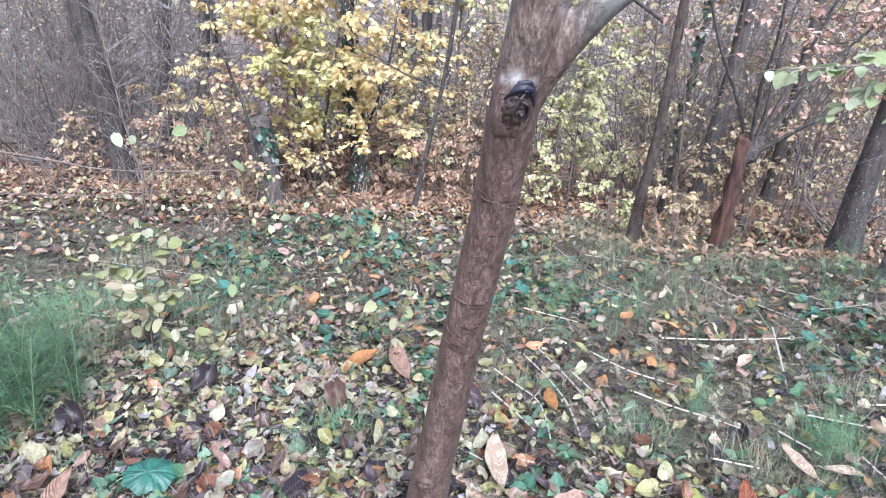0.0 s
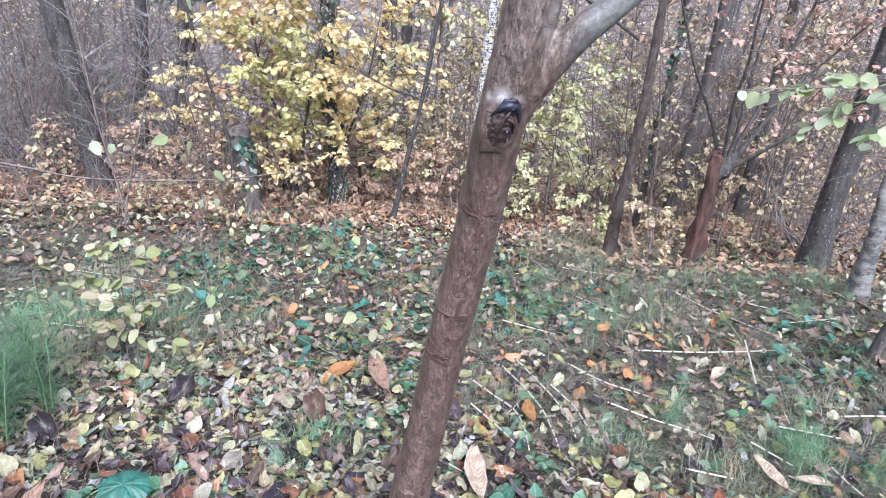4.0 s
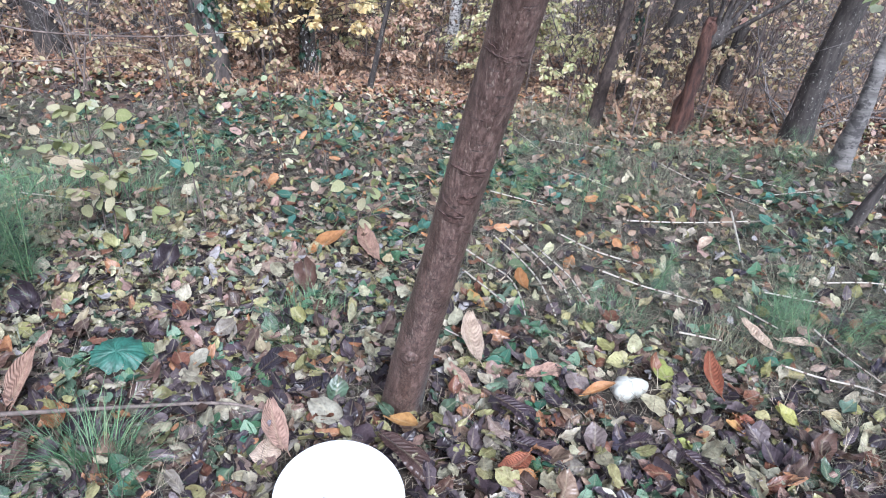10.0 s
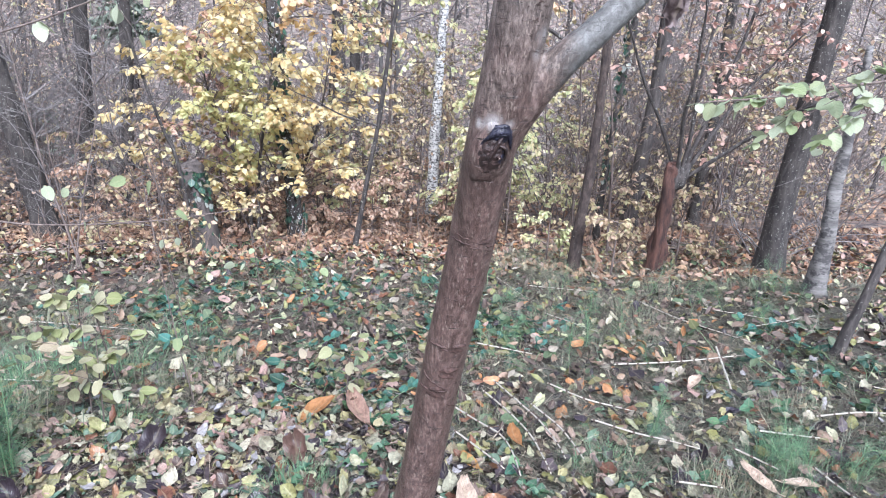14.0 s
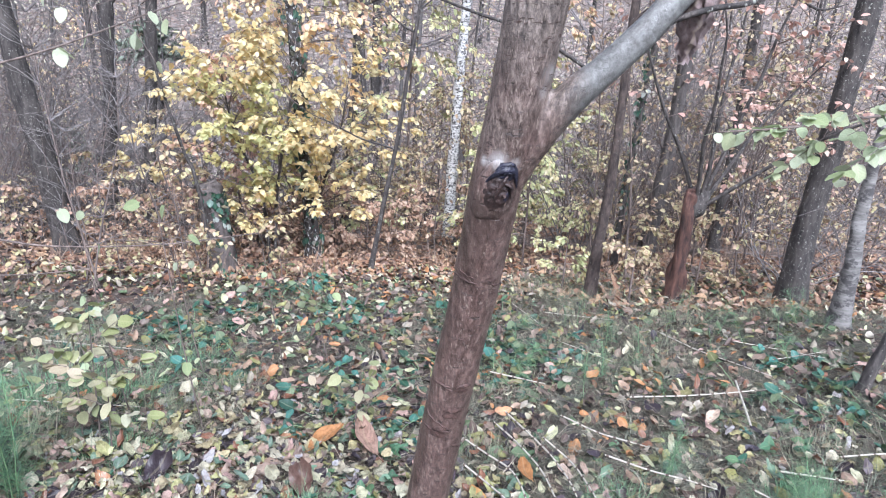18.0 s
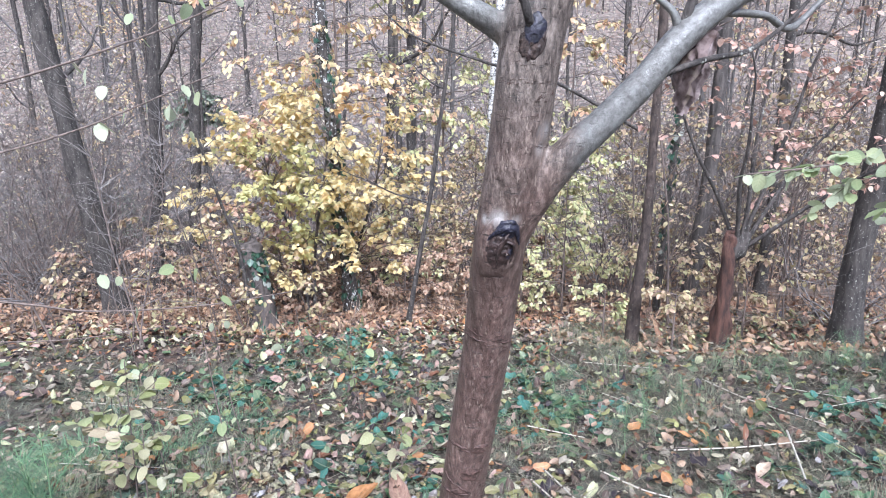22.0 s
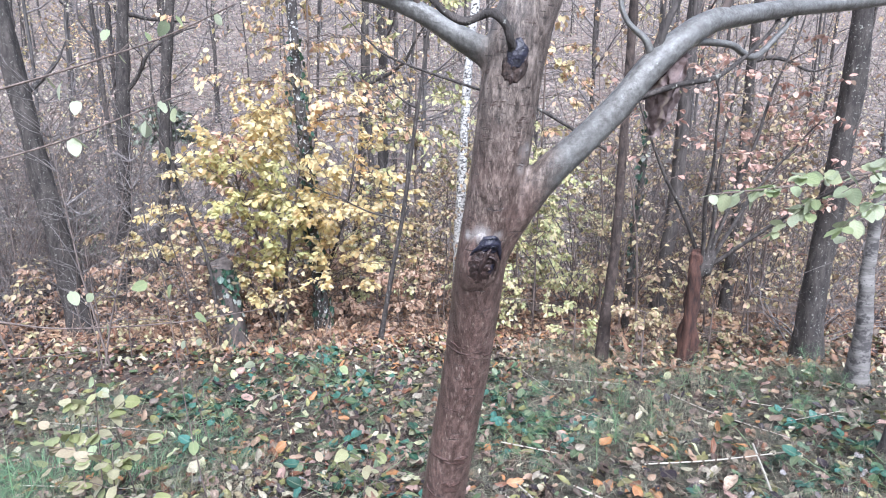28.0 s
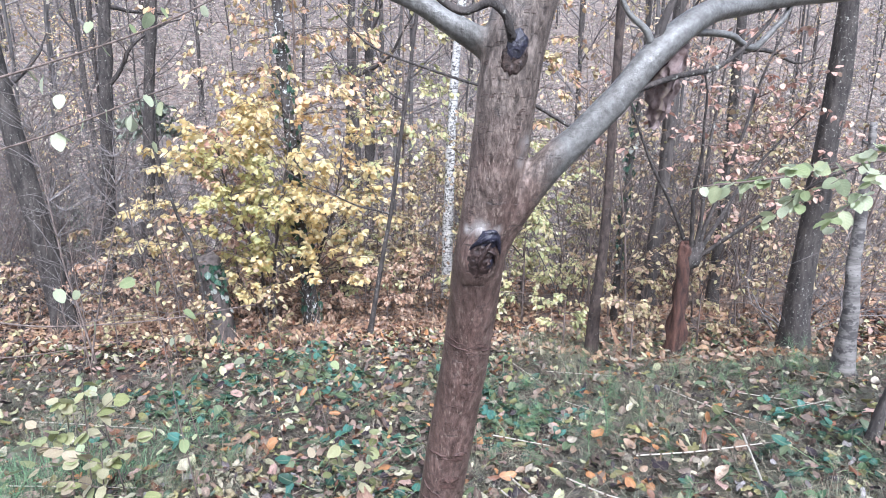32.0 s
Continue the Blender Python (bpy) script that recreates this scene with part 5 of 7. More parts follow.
for k in range(48):
    y = 6.8 + 9 * rng.uniform(0, 1) ** 1.1
    x = (rng.uniform(-0.78, -0.35) if k % 3 == 0 else rng.uniform(0.28, 0.8) if k % 3 == 1 else rng.uniform(-0.78, 0.8)) * (y + 1.5)
    if abs(x + 1.4) < 1.6 and y < 8.4:
        y += 3.0
    m = pose(x, y, float(height(x, y)), 0, 0, rng.uniform(0, 360))
    if k < 5:
        tangles[k].matrix_basis = m
    else:
        copy_thing(tangles[k % 5], m)
RUSTY = leaf_material("rusty_leaves", [(0.5, 0.33, 0.24), (0.44, 0.29, 0.21), (0.56, 0.4, 0.29), (0.38, 0.24, 0.18), (0.55, 0.42, 0.33), (0.48, 0.36, 0.27)], 0.55, 0.28, ribs=6, blotch=0.25)
for k, (x, y, tall, half, n) in enumerate(((-1.7, 6.4, 0.8, 0.6, 22), (-0.9, 6.6, 0.9, 0.7, 24), (-0.2, 6.2, 0.8, 0.6, 20), (-2.7, 6.9, 0.9, 0.7, 22), (-3.6, 6.6, 0.9, 0.7, 22), (-4.4, 6.4, 0.8, 0.7, 20), (0.3, 6.8, 0.9, 0.6, 20), (-1.3, 7.4, 1.2, 0.8, 24), (1.0, 6.8, 0.9, 0.6, 18), (-3.2, 7.6, 1.2, 0.8, 22))):
    shrub("rusty_bush", x, y, tall, half, 0.05, n, RUSTY, 0.055, "low tangle of twigs holding rust-brown leaves", 320 + k, per=13, thick=0.01, group="rusty bushes", top=0.4)
EVERGREEN = leaf_material("evergreen_leaves", [(0.2, 0.25, 0.19), (0.24, 0.29, 0.23), (0.16, 0.21, 0.16), (0.28, 0.32, 0.27)], 0.5, 0.2)
shrub("evergreen_bush", -7.8, 14.0, 2.0, 0.6, 0.9, 34, EVERGREEN, 0.1, "distant grey-green evergreen bush", 49, per=9, thick=0.02, top=0.4)
shrub("evergreen_bush", -6.0, 15.0, 4.7, 0.8, 3.9, 60, EVERGREEN, 0.12, "distant grey-green evergreen crown", 50, per=9, thick=0.04, top=0.4)
shrub("russet_bush", 4.3, 6.2, 3.0, 1.0, 0.8, 20, RUSSET, 0.08, "thin bush with sparse russet leaves", 44, per=4, thick=0.015)

# ---------- thicket of saplings ----------
BEECH3 = [leaf_shape(0.66, 0.2, c, 0.03, 30 + k, 3, 0.8) for k, c in enumerate((0.3, -0.4, 0.5))]
SIZES = ((1.0, 5), (1.5, 6), (2.0, 3.5), (2.6, 6), (3.2, 5), (1.3, 8), (2.2, 7), (0.8, 6))


def sapling_meshes(seed, tall, leafy, far=False):
    rng = np.random.default_rng(seed)
    s = stem(rng, (0, 0, -0.08), (rng.normal(0, 0.12), rng.normal(0, 0.12), 1), tall, 0.12, 0.08, 9)
    st = Heap()
    r = 0.003 + 0.0035 * tall
    st.add(*tube(s, [r, r * 0.7, r * 0.25], 5, cap=False))
    tw, lf, lines = Heap(), Heap(), []
    for _ in range(int(12 + 9 * tall)):
        p = s[rng.integers(2, 9)]
        a = rng.uniform(0, 6.28)
        b = stem(rng, p, (math.cos(a), math.sin(a), rng.uniform(0.2, 1.0)), tall * rng.uniform(0.12, 0.35), 0.3, 0.02, 4 if far else 5)
        tw.add(*tube(b, [r * 0.45, 0.001], 3, cap=False))
        lines.append(b)
    leaves_on(lf, rng, lines, leafy, 0.06, 0.6, PLAIN_LEAF if far else BEECH3)
    return st, tw, lf


KINDS = [sapling_meshes(60 + k, tall, leafy) for k, (tall, leafy) in enumerate(SIZES)]
FAR_KINDS = [sapling_meshes(160 + k, tall, leafy, True) for k, (tall, leafy) in enumerate(SIZES)]
bases = []
for st, tw, lf in KINDS:
    b = thing("sapling", (0, 0, -60), "thin bare sapling with a few withered pale leaves", "sapling", "saplings of the thicket")
    part("stem", st.mesh("stem", TWIG), b)
    part("twig_spray", tw.mesh("twig_spray", TWIG), b, kind="stuff")
    part("foliage", lf.mesh("foliage", THICKET), b, kind="stuff")
    bases.append(b)
bare = []
for st, tw, _ in KINDS[:4]:
    b = thing("sapling", (0, 0, -60), "thin bare leafless dark sapling", "sapling", "saplings of the thicket")
    part("stem", st.mesh("stem", TWIG), b)
    part("twig_spray", tw.mesh("twig_spray", PALE_TWIG), b, kind="stuff")
    bare.append(b)
bases += bare
rng = np.random.default_rng(77)
used = set()
for k in range(250):
    y = 4.9 + 8 * rng.uniform(0, 1) ** 0.8 if k < 225 else rng.uniform(3.9, 5.0)
    x = rng.uniform(-0.72, 0.78) * (y + 1.5) + rng.normal(0, 0.2)
    if abs(x - 0.1) < (0.5 if k < 225 else 1.3) and y < 5.2:
        continue
    if -2.9 < x < -0.1 and 5.0 < y < 6.9 or 0.3 < x < 2.6 and y < 6.2 and k % 3:
        continue
    m = pose(x, y, float(height(x, y)), 0, 0, rng.uniform(0, 360))
    w = 8 + k % 4 if x < -2.2 and k % 4 or k % 9 == 0 else k % 8
    if w not in used:
        bases[w].matrix_basis = m
        used.add(w)
    else:
        copy_thing(bases[w], m)

# far saplings and their leaves
st, lf = Heap(), Heap()
for k in range(520):
    y = 10 + 55 * rng.uniform(0, 1) ** 1.3
    x = rng.uniform(-0.8, 0.85) * (y + 2)
    a = rng.uniform(0, 6.28)
    s = 1 + y / 30
    R = np.array([[math.cos(a), -math.sin(a), 0], [math.sin(a), math.cos(a), 0], [0, 0, 1]]) * s
    o = np.array([x, y, float(height(x, y))])
    for src, dst in ((FAR_KINDS[k % 8][0], st), (FAR_KINDS[k % 8][1], st), (FAR_KINDS[k % 8][2], lf)):
        dst.add(np.concatenate(src.v) @ R.T + o, np.concatenate(src.q), np.concatenate(src.uv))
far = thing("far_thicket", (0, 0, 0), "distant haze-greyed tangle of bare saplings with faded leaves", "undergrowth", kind="stuff")
part("stems", st.mesh("stems", HAZED_TWIG), far, kind="stuff")
part("leaves", lf.mesh("leaves", HAZED_LEAVES), far, kind="stuff")

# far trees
protos = [wood_tree("forest_tree", -40 + 3 * k, -30, d, (l, 0), 15, bark, "distant bare trunk of the autumn wood", seed=90 + k, limbs=17, low=0.05, twigs=5, leaf=leaf, per=14, size=0.088, reach=0.2, group="distant trees", joined=True, sides=8) for k, (d, l, bark, leaf) in enumerate(((0.18, 0.03, DARK_BARK, HAZED_LEAVES), (0.14, -0.05, HAZED_BARK, PEACH), (0.24, 0.0, DARK_BARK, None), (0.1, 0.06, DARK_BARK, HAZED_LEAVES), (0.12, -0.03, HAZED_BARK, THICKET)))]
used = set()
for k in range(120):
    y = 13 + 50 * (k / 120) ** 1.2 + rng.uniform(-1, 1)
    x = rng.uniform(-0.8, 0.85) * (y + 2)
    m = pose(x, y, float(height(x, y)), 0, 0, rng.uniform(0, 360))
    w = k % 5
    if w not in used:
        protos[w].matrix_basis = m
        used.add(w)
    else:
        copy_thing(protos[w], m)

# ---------- near twigs with leaves ----------
HAZEL = [leaf_shape(0.68, 0.18, c, 0.014, 20 + k, 8, 0.86) for k, c in enumerate((0.25, -0.35, 0.5, 0.1))]
rng = np.random.default_rng(200)


def leaf_mesh(shape, mat, name="leaf"):
    v, q, uv = shape
    return mesh_from(name, v, q, uv, (mat,))


def set_leaf(me, owner, place, yaw, pitch, roll, size, name="leaf", label=""):
    ob = part(name, me, owner, label)
    ob.matrix_basis = pose(*place, pitch, roll, yaw) @ Matrix.Diagonal((size, size, size, 1))
    return ob


LIME_MESH = [leaf_mesh(s, LIME) for s in HAZEL]
SALLOW_MESH = [leaf_mesh(s, SALLOW) for s in HAZEL]


def leafy_twig(name, line, r, leaves, meshes, size, label, seed, droop=(-50, 25), sides=None, category="twig", side_r=0.0025, at=()):
    """A twig with side twigs and leaves of its own."""
    g = np.random.default_rng(seed)
    t = thing(name, tuple(line[0]), label, category)
    pts = glide(np.array(line) - np.array(line[0]), 24)
    v, q, uv = tube(pts, [r, r * 0.45], 7, 0.06, seed)
    lines, owners = [pts], [part("stem", mesh_from("stem", v, q, uv, (TWIG,)), t)]
    for d in sides or ():
        k = int(d[0] * 23)
        s = stem(g, pts[k], d[1:4], d[4], 0.15, -0.03, 8)
        v, q, uv = tube(s, [side_r, 0.0012], 5)
        owners.append(part("side_twig", mesh_from("side_twig", v, q, uv, (TWIG,)), t))
        lines.append(s)
    for k in range(leaves):
        s = lines[k % len(lines)] if len(lines) > 1 else pts
        f = g.uniform(0.25 if s is pts else 0.3, 1.0)
        p = s[min(len(s) - 1, int(f * len(s)))]
        d = s[-1] - s[0]
        yaw = math.degrees(math.atan2(-d[0], d[1])) + g.choice([-1, 1]) * g.uniform(20, 80)
        set_leaf(meshes[k % len(meshes)], owners[k % len(lines)], p, yaw, g.normal(*droop), g.normal(0, 28), size * g.uniform(0.7, 1.15))
    for k, p in enumerate(at):
        set_leaf(meshes[k % len(meshes)], owners[0], np.array(p) - line[0], g.uniform(110, 250), g.normal(-75, 15), g.normal(0, 35), size * g.uniform(0.85, 1.2))
    return t


leafy_twig("leafy_branch", [(2.95, 1.8, 1.52), (2.4, 1.62, 1.46), (2.05, 1.53, 1.42), (1.74, 1.5, 1.37), (1.36, 1.48, 1.33)], 0.008, 118, LIME_MESH, 0.084, "overhanging twig with pale green rounded leaves", 301, (-38, 22),
           [(0.3, -0.6, -0.2, -0.25, 0.5), (0.4, -0.7, 0.1, -0.45, 0.5), (0.5, -0.7, -0.3, 0.12, 0.45), (0.55, -0.5, 0.1, -0.4, 0.4), (0.72, -0.9, 0.1, 0.12, 0.3), (0.22, -0.5, 0, -0.6, 0.5), (0.1, -0.4, -0.1, -0.6, 0.5), (0.62, 0.3, -0.3, 0.3, 0.3)])
leafy_twig("leafy_branch", [(-2.3, 1.55, 1.64), (-1.88, 1.5, 1.72), (-1.38, 1.5, 1.87), (-1.03, 1.48, 1.99), (-0.75, 1.4, 2.1)], 0.0062, 9, LIME_MESH, 0.07, "thin dark twig with a few pale green leaves", 302, (-70, 25), [(0.4, 0.6, -0.1, -0.4, 0.3), (0.6, 0.5, 0.1, 0.5, 0.35)], at=((-1.3, 1.47, 2.0), (-1.5, 1.45, 1.78)))
leafy_twig("leafy_branch", [(-2.3, 1.45, 1.33), (-1.86, 1.4, 1.43), (-1.49, 1.4, 1.54), (-1.11, 1.4, 1.69), (-0.93, 1.35, 1.75)], 0.0055, 5, LIME_MESH, 0.075, "thin dark twig with hanging pale leaves", 303, (-80, 18), [(0.7, 0.5, 0, -0.5, 0.2)], at=((-1.24, 1.39, 1.64), (-1.14, 1.39, 1.63), (-1.07, 1.38, 1.71), (-1.02, 1.38, 1.68)))
leafy_twig("bare_branch", [(-2.4, 1.6, 0.7), (-2.0, 1.6, 0.66), (-1.7, 1.62, 0.62), (-1.2, 1.65, 0.64), (-0.75, 1.7, 0.7)], 0.006, 0, LIME_MESH, 0.1, "thin bare dark twig stretched over the weeds", 304)
leafy_twig("bare_branch", [(-2.3, 1.5, 0.5), (-1.8, 1.55, 0.5), (-1.3, 1.6, 0.56)], 0.004, 0, LIME_MESH, 0.1, "thin bare twig stretched over the weeds", 305)
for k, (x, y, top, n) in enumerate(((-1.08, 1.28, 0.96, 2), (-1.48, 1.42, 0.88, 4), (-0.78, 1.9, 0.55, 6), (-1.25, 1.9, 0.6, 4), (-0.55, 2.1, 0.3, 4), (-1.75, 1.7, 0.45, 5))):
    z = float(height(x, y))
    leafy_twig("leafy_seedling", [(x + 0.1, y + 0.1, z - 0.03), (x + 0.05, y + 0.05, z + 0.4 * (top - z)), (x, y, top)], 0.004, n, LIME_MESH, 0.062, "thin upright seedling with a few pale green leaves", 310 + k, (-60, 25), [(0.9, 0.5, -0.1, 0.2, 0.12), (0.8, -0.5, 0.1, 0.1, 0.12)], "seedling", at=((x - 0.05, y - 0.03, top), (x + 0.05, y - 0.03, top - 0.01))[:2 if k < 2 else 0])
# sprouts with sallow leaves
for k, (x, y, tall, n, size) in enumerate(((-1.4, 1.22, 0.76, 48, 0.08), (-1.32, 1.15, 0.48, 28, 0.075), (-1.5, 1.26, 0.6, 22, 0.078), (-0.24, 1.28, 0.38, 16, 0.072), (-0.2, 1.36, 0.2, 5, 0.07))):
    z = float(height(x, y))
    leafy_twig("sprout", [(x, y, z - 0.03), (x + 0.01, y, z + 0.5 * tall), (x + 0.03, y - 0.02, z + tall)], 0.004, n, SALLOW_MESH, size, "low sprout with soft yellow-green leaves", 330 + k, (-20, 25),
               [(0.45, 0.6, -0.2, 0.3, 0.2), (0.55, -0.7, -0.1, 0.3, 0.22), (0.7, 0.4, 0.5, 0.4, 0.18), (0.8, -0.4, -0.4, 0.5, 0.15)], "seedling", 0.002)
# dead leaf hanging in the fork
DEAD = leaf_material("shrivelled_leaf", [(0.27, 0.22, 0.225), (0.22, 0.17, 0.17)], 0.6, 0.15, ribs=4, blotch=0.7)
t = thing("hanging_leaf", (0.436, -0.32, 1.826), "shrivelled purple-brown dead leaf caught on the branch", "leaf")
g = np.random.default_rng(4)
for seed, scale, m in ((9, (0.13, 0.15, 0.12), pose(0, 0, 0, -96, 8, 0)), (10, (0.11, 0.11, 0.1), pose(0.012, 0.006, 0.004, -80, -25, 35)), (11, (0.1, 0.085, 0.09), pose(-0.004, -0.006, 0.004, -115, 20, -30))):
    v, q, uv = leaf_shape(0.66, 0.55, 0.5, 0.05, seed, 12, 0.7, 8, 0.08)
    part("blade", mesh_from("blade", v * scale * [0.75, 1, 1.3] + g.normal(0, 0.004, v.shape), q, uv, (DEAD,)), t).matrix_basis = m

# ---------- horsetail, grass and dead stems ----------
def blade_shape(bend, nv=3, w=0.0045):
    v = np.linspace(0, 1, nv + 1)
    y, z = np.sin(bend * v) / max(abs(bend), 0.05), (1 - np.cos(bend * v)) / max(abs(bend), 0.05)
    half = w * (1 - 0.8 * v)
    verts = np.stack([np.concatenate([-half, half]), np.concatenate([z, z]), np.concatenate([y, y])], -1)
    q = [[k, nv + 1 + k, nv + 2 + k, k + 1] for k in range(nv)]
    return verts, np.array(q), np.zeros((2 * nv + 2, 2))


BLADES = [blade_shape(b, 2, 0.0072) for b in (0.3, 0.9, 1.4, 1.9)]
WIRY = blade_material("wiry_dry_horsetail", [(0.024, 0.026, 0.018), (0.07, 0.08, 0.05), (0.16, 0.14, 0.105), (0.05, 0.066, 0.04), (0.13, 0.098, 0.072), (0.042, 0.032, 0.025), (0.32, 0.275, 0.21)])
MATTED = blade_material("fading_horsetail", [(0.055, 0.075, 0.042), (0.1, 0.13, 0.07), (0.19, 0.18, 0.115), (0.08, 0.11, 0.062), (0.22, 0.18, 0.13), (0.12, 0.09, 0.062)])
FRESH = blade_material("fresh_horsetail", [(0.02, 0.055, 0.028), (0.06, 0.14, 0.068), (0.14, 0.25, 0.12), (0.045, 0.1, 0.055), (0.2, 0.27, 0.14)])


def in_mat(x, y):
    """How thickly the wiry weed stands: right of the tree and behind, thin on the leafy patch."""
    right = 1 / (1 + np.exp(-(x - 0.25 - 0.1 * np.sin(3 * y)) * 6))
    back = np.clip((y - 0.02 + 0.12 * np.sin(4 * x)) / 0.55, 0.06, 1) * np.clip((4.9 - 1.0 / (1 + np.exp(-(x - 1.3) * 3)) - y) / 1.2, 0, 1)
    left = 0.78 * np.clip((y - 0.9) / 1.2, 0, 1) + 0.5 / (1 + np.exp((x + 1.55) * 6)) * np.clip((y + 0.3) / 0.6, 0, 1)
    corner = 0.75 / (1 + np.exp((y + 0.14) * 18)) / (1 + np.exp((x + 0.5) * 14))
    side = 0.85 / (1 + np.exp(-(x - 1.2 - 0.5 * np.clip(-y, 0, 1)) * 9)) / (1 + np.exp(-(y + 0.4) * 9))
    return np.clip((right + left * (1 - right)) * back + corner + side, 0, 1)


rng = np.random.default_rng(400)
n = 30000
x, y = rng.uniform(-3.6, 4.2, n), rng.uniform(-0.8, 5.2, n)
clump = np.sin(2.1 * x + 0.7) * np.sin(2.6 * y) + 0.7 * np.sin(5.3 * x + 1.9 * y) * np.sin(6.1 * y - 2.2 * x) + 0.5 * np.sin(13 * x) * np.sin(11 * y + 1)
keep = rng.uniform(0, 1, n) < in_mat(x, y) * np.clip(np.where(y < 1.7, 0.85, 0.45) + 0.42 * clump, 0.05, 1)
x, y = x[keep], y[keep]
n, k = len(x), 15
lie, tall = rng.uniform(0, 6.28, n), rng.uniform(0.08, 0.26, n) * (0.75 + 0.06 * y)
x, y, lie, tall = (np.repeat(c, k) for c in (x, y, lie, tall))
x, y = x + rng.normal(0, 0.016, n * k), y + rng.normal(0, 0.016, n * k)
fans = [blade_shape(b, 2, w) for b, w in ((0.3, 0.0075), (0.9, 0.009), (1.4, 0.0065), (1.9, 0.008), (1.2, 0.012))]
fading = np.repeat(rng.uniform(0, 1, n) + 0.25 * clump[keep] < 0.34, k)
FUZZ = blade_material("grey_green_horsetail", [(0.05, 0.066, 0.046), (0.1, 0.118, 0.082), (0.21, 0.21, 0.16), (0.14, 0.155, 0.115), (0.27, 0.25, 0.2), (0.07, 0.088, 0.065)])
for pick, mat, name, label in ((~fading, WIRY, "wiry_weeds", "matted grey-brown wiry dry horsetail over the ground"), (fading, FUZZ, "fading_weeds", "matted grey-green feathery horsetail over the ground")):
    h, m = Heap(), int(pick.sum())
    strew(h, fans, np.stack([x[pick], y[pick], height(x[pick], y[pick]) - 0.01 + rng.uniform(0, 0.045, m)], -1), turns(lie[pick] + rng.normal(0, 0.55, m), rng.normal(-1.25, 0.32, m), rng.normal(0, 0.3, m)), tall[pick] * rng.uniform(0.55, 1.05, m))
    tagged(new(name, h.mesh(name, mat)), label, "weeds", kind="stuff")


def tuft(x, y, count, size, seed, wide=0.1, name="weed_tuft", label="tuft of thin fading green horsetail", mat=None):
    g = np.random.default_rng(seed)
    h = Heap()
    a = g.uniform(0, 6.28, count)
    r = wide * np.sqrt(g.uniform(0, 1, count))
    p = np.stack([r * np.sin(a), r * np.cos(a), 0 * a - 0.01], -1)
    strew(h, BLADES, p, turns(-a + g.normal(0, 0.6, count), g.normal(-0.25, 0.3, count), g.normal(0, 0.2, count)), size * g.uniform(0.5, 1.1, count))
    ob = new(name, h.mesh(name, mat or MATTED))
    ob.location = (x, y, float(height(x, y)))
    return tagged(ob, label, "weeds", "tufts", "stuff")


for k, (x, y, c, s, w) in enumerate(((2.18, 2.97, 500, 0.22, 0.28), (3.0, 3.0, 500, 0.22, 0.28), (1.2, 4.0, 350, 0.2, 0.3), (1.69, 2.5, 350, 0.2, 0.25), (0.97, 2.35, 300, 0.18, 0.22), (0.85, 0.6, 320, 0.17, 0.12), (1.17, 0.35, 420, 0.2, 0.16), (-0.36, 0.5, 380, 0.2, 0.13), (-0.84, -0.24, 300, 0.27, 0.07), (0.37, 0.95, 260, 0.18, 0.14), (1.36, 3.13, 300, 0.2, 0.2), (-0.2, 0.3, 120, 0.12, 0.06), (0.5, 1.6, 260, 0.18, 0.2), (1.6, 0.5, 400, 0.2, 0.2), (1.9, 0.9, 300, 0.2, 0.2), (-1.0, 0.75, 160, 0.12, 0.1), (-1.75, 1.15, 420, 0.26, 0.2), (-1.5, 1.6, 420, 0.26, 0.22), (-1.15, 1.45, 300, 0.22, 0.18), (-1.9, 1.7, 420, 0.26, 0.25), (-0.95, 1.75, 260, 0.2, 0.18), (-1.3, 2.1, 320, 0.22, 0.25), (-2.1, 2.3, 380, 0.24, 0.3), (-1.25, 1.05, 260, 0.2, 0.14))):
    tuft(x, y, int(c * 1.3), s * 0.9, 500 + k, w * 1.25, mat=FRESH if (y < 0.8 or x < -0.9) and (k % 2 or k == 8) else None)
for k in range(16):
    tuft(rng.uniform(0.5, 3.6), rng.uniform(1.6, 4.6), 320, 0.15, 540 + k, 0.34)


def horsetail(seed, tall):
    """An upright jointed stalk with whorls of fine drooping branches."""
    g = np.random.default_rng(seed)
    s = stem(g, (0, 0, -0.03), (g.normal(0, 0.1), g.normal(0, 0.1), 1), tall, 0.06, 0.02, 12)
    a, b = Heap(), Heap()
    a.add(*tube(s, [0.003, 0.0015], 6, cap=False))
    p, yaw = [], []
    for k in np.linspace(1.5, 10.8, 14):
        c = s[int(k)] + (s[int(k) + 1] - s[int(k)]) * (k % 1)
        m = 11
        yaw.append(np.linspace(0, 6.28, m, endpoint=False) + g.uniform(0, 1))
        p.append(np.tile(c, (m, 1)))
    p, yaw = np.vstack(p), np.concatenate(yaw)
    n = len(p)
    strew(b, [blade_shape(1.2, 3, 0.007), blade_shape(0.8, 3, 0.007)], p, turns(yaw, g.normal(-0.9, 0.25, n), 0 * yaw), g.uniform(0.1, 0.2, n))
    return a, b


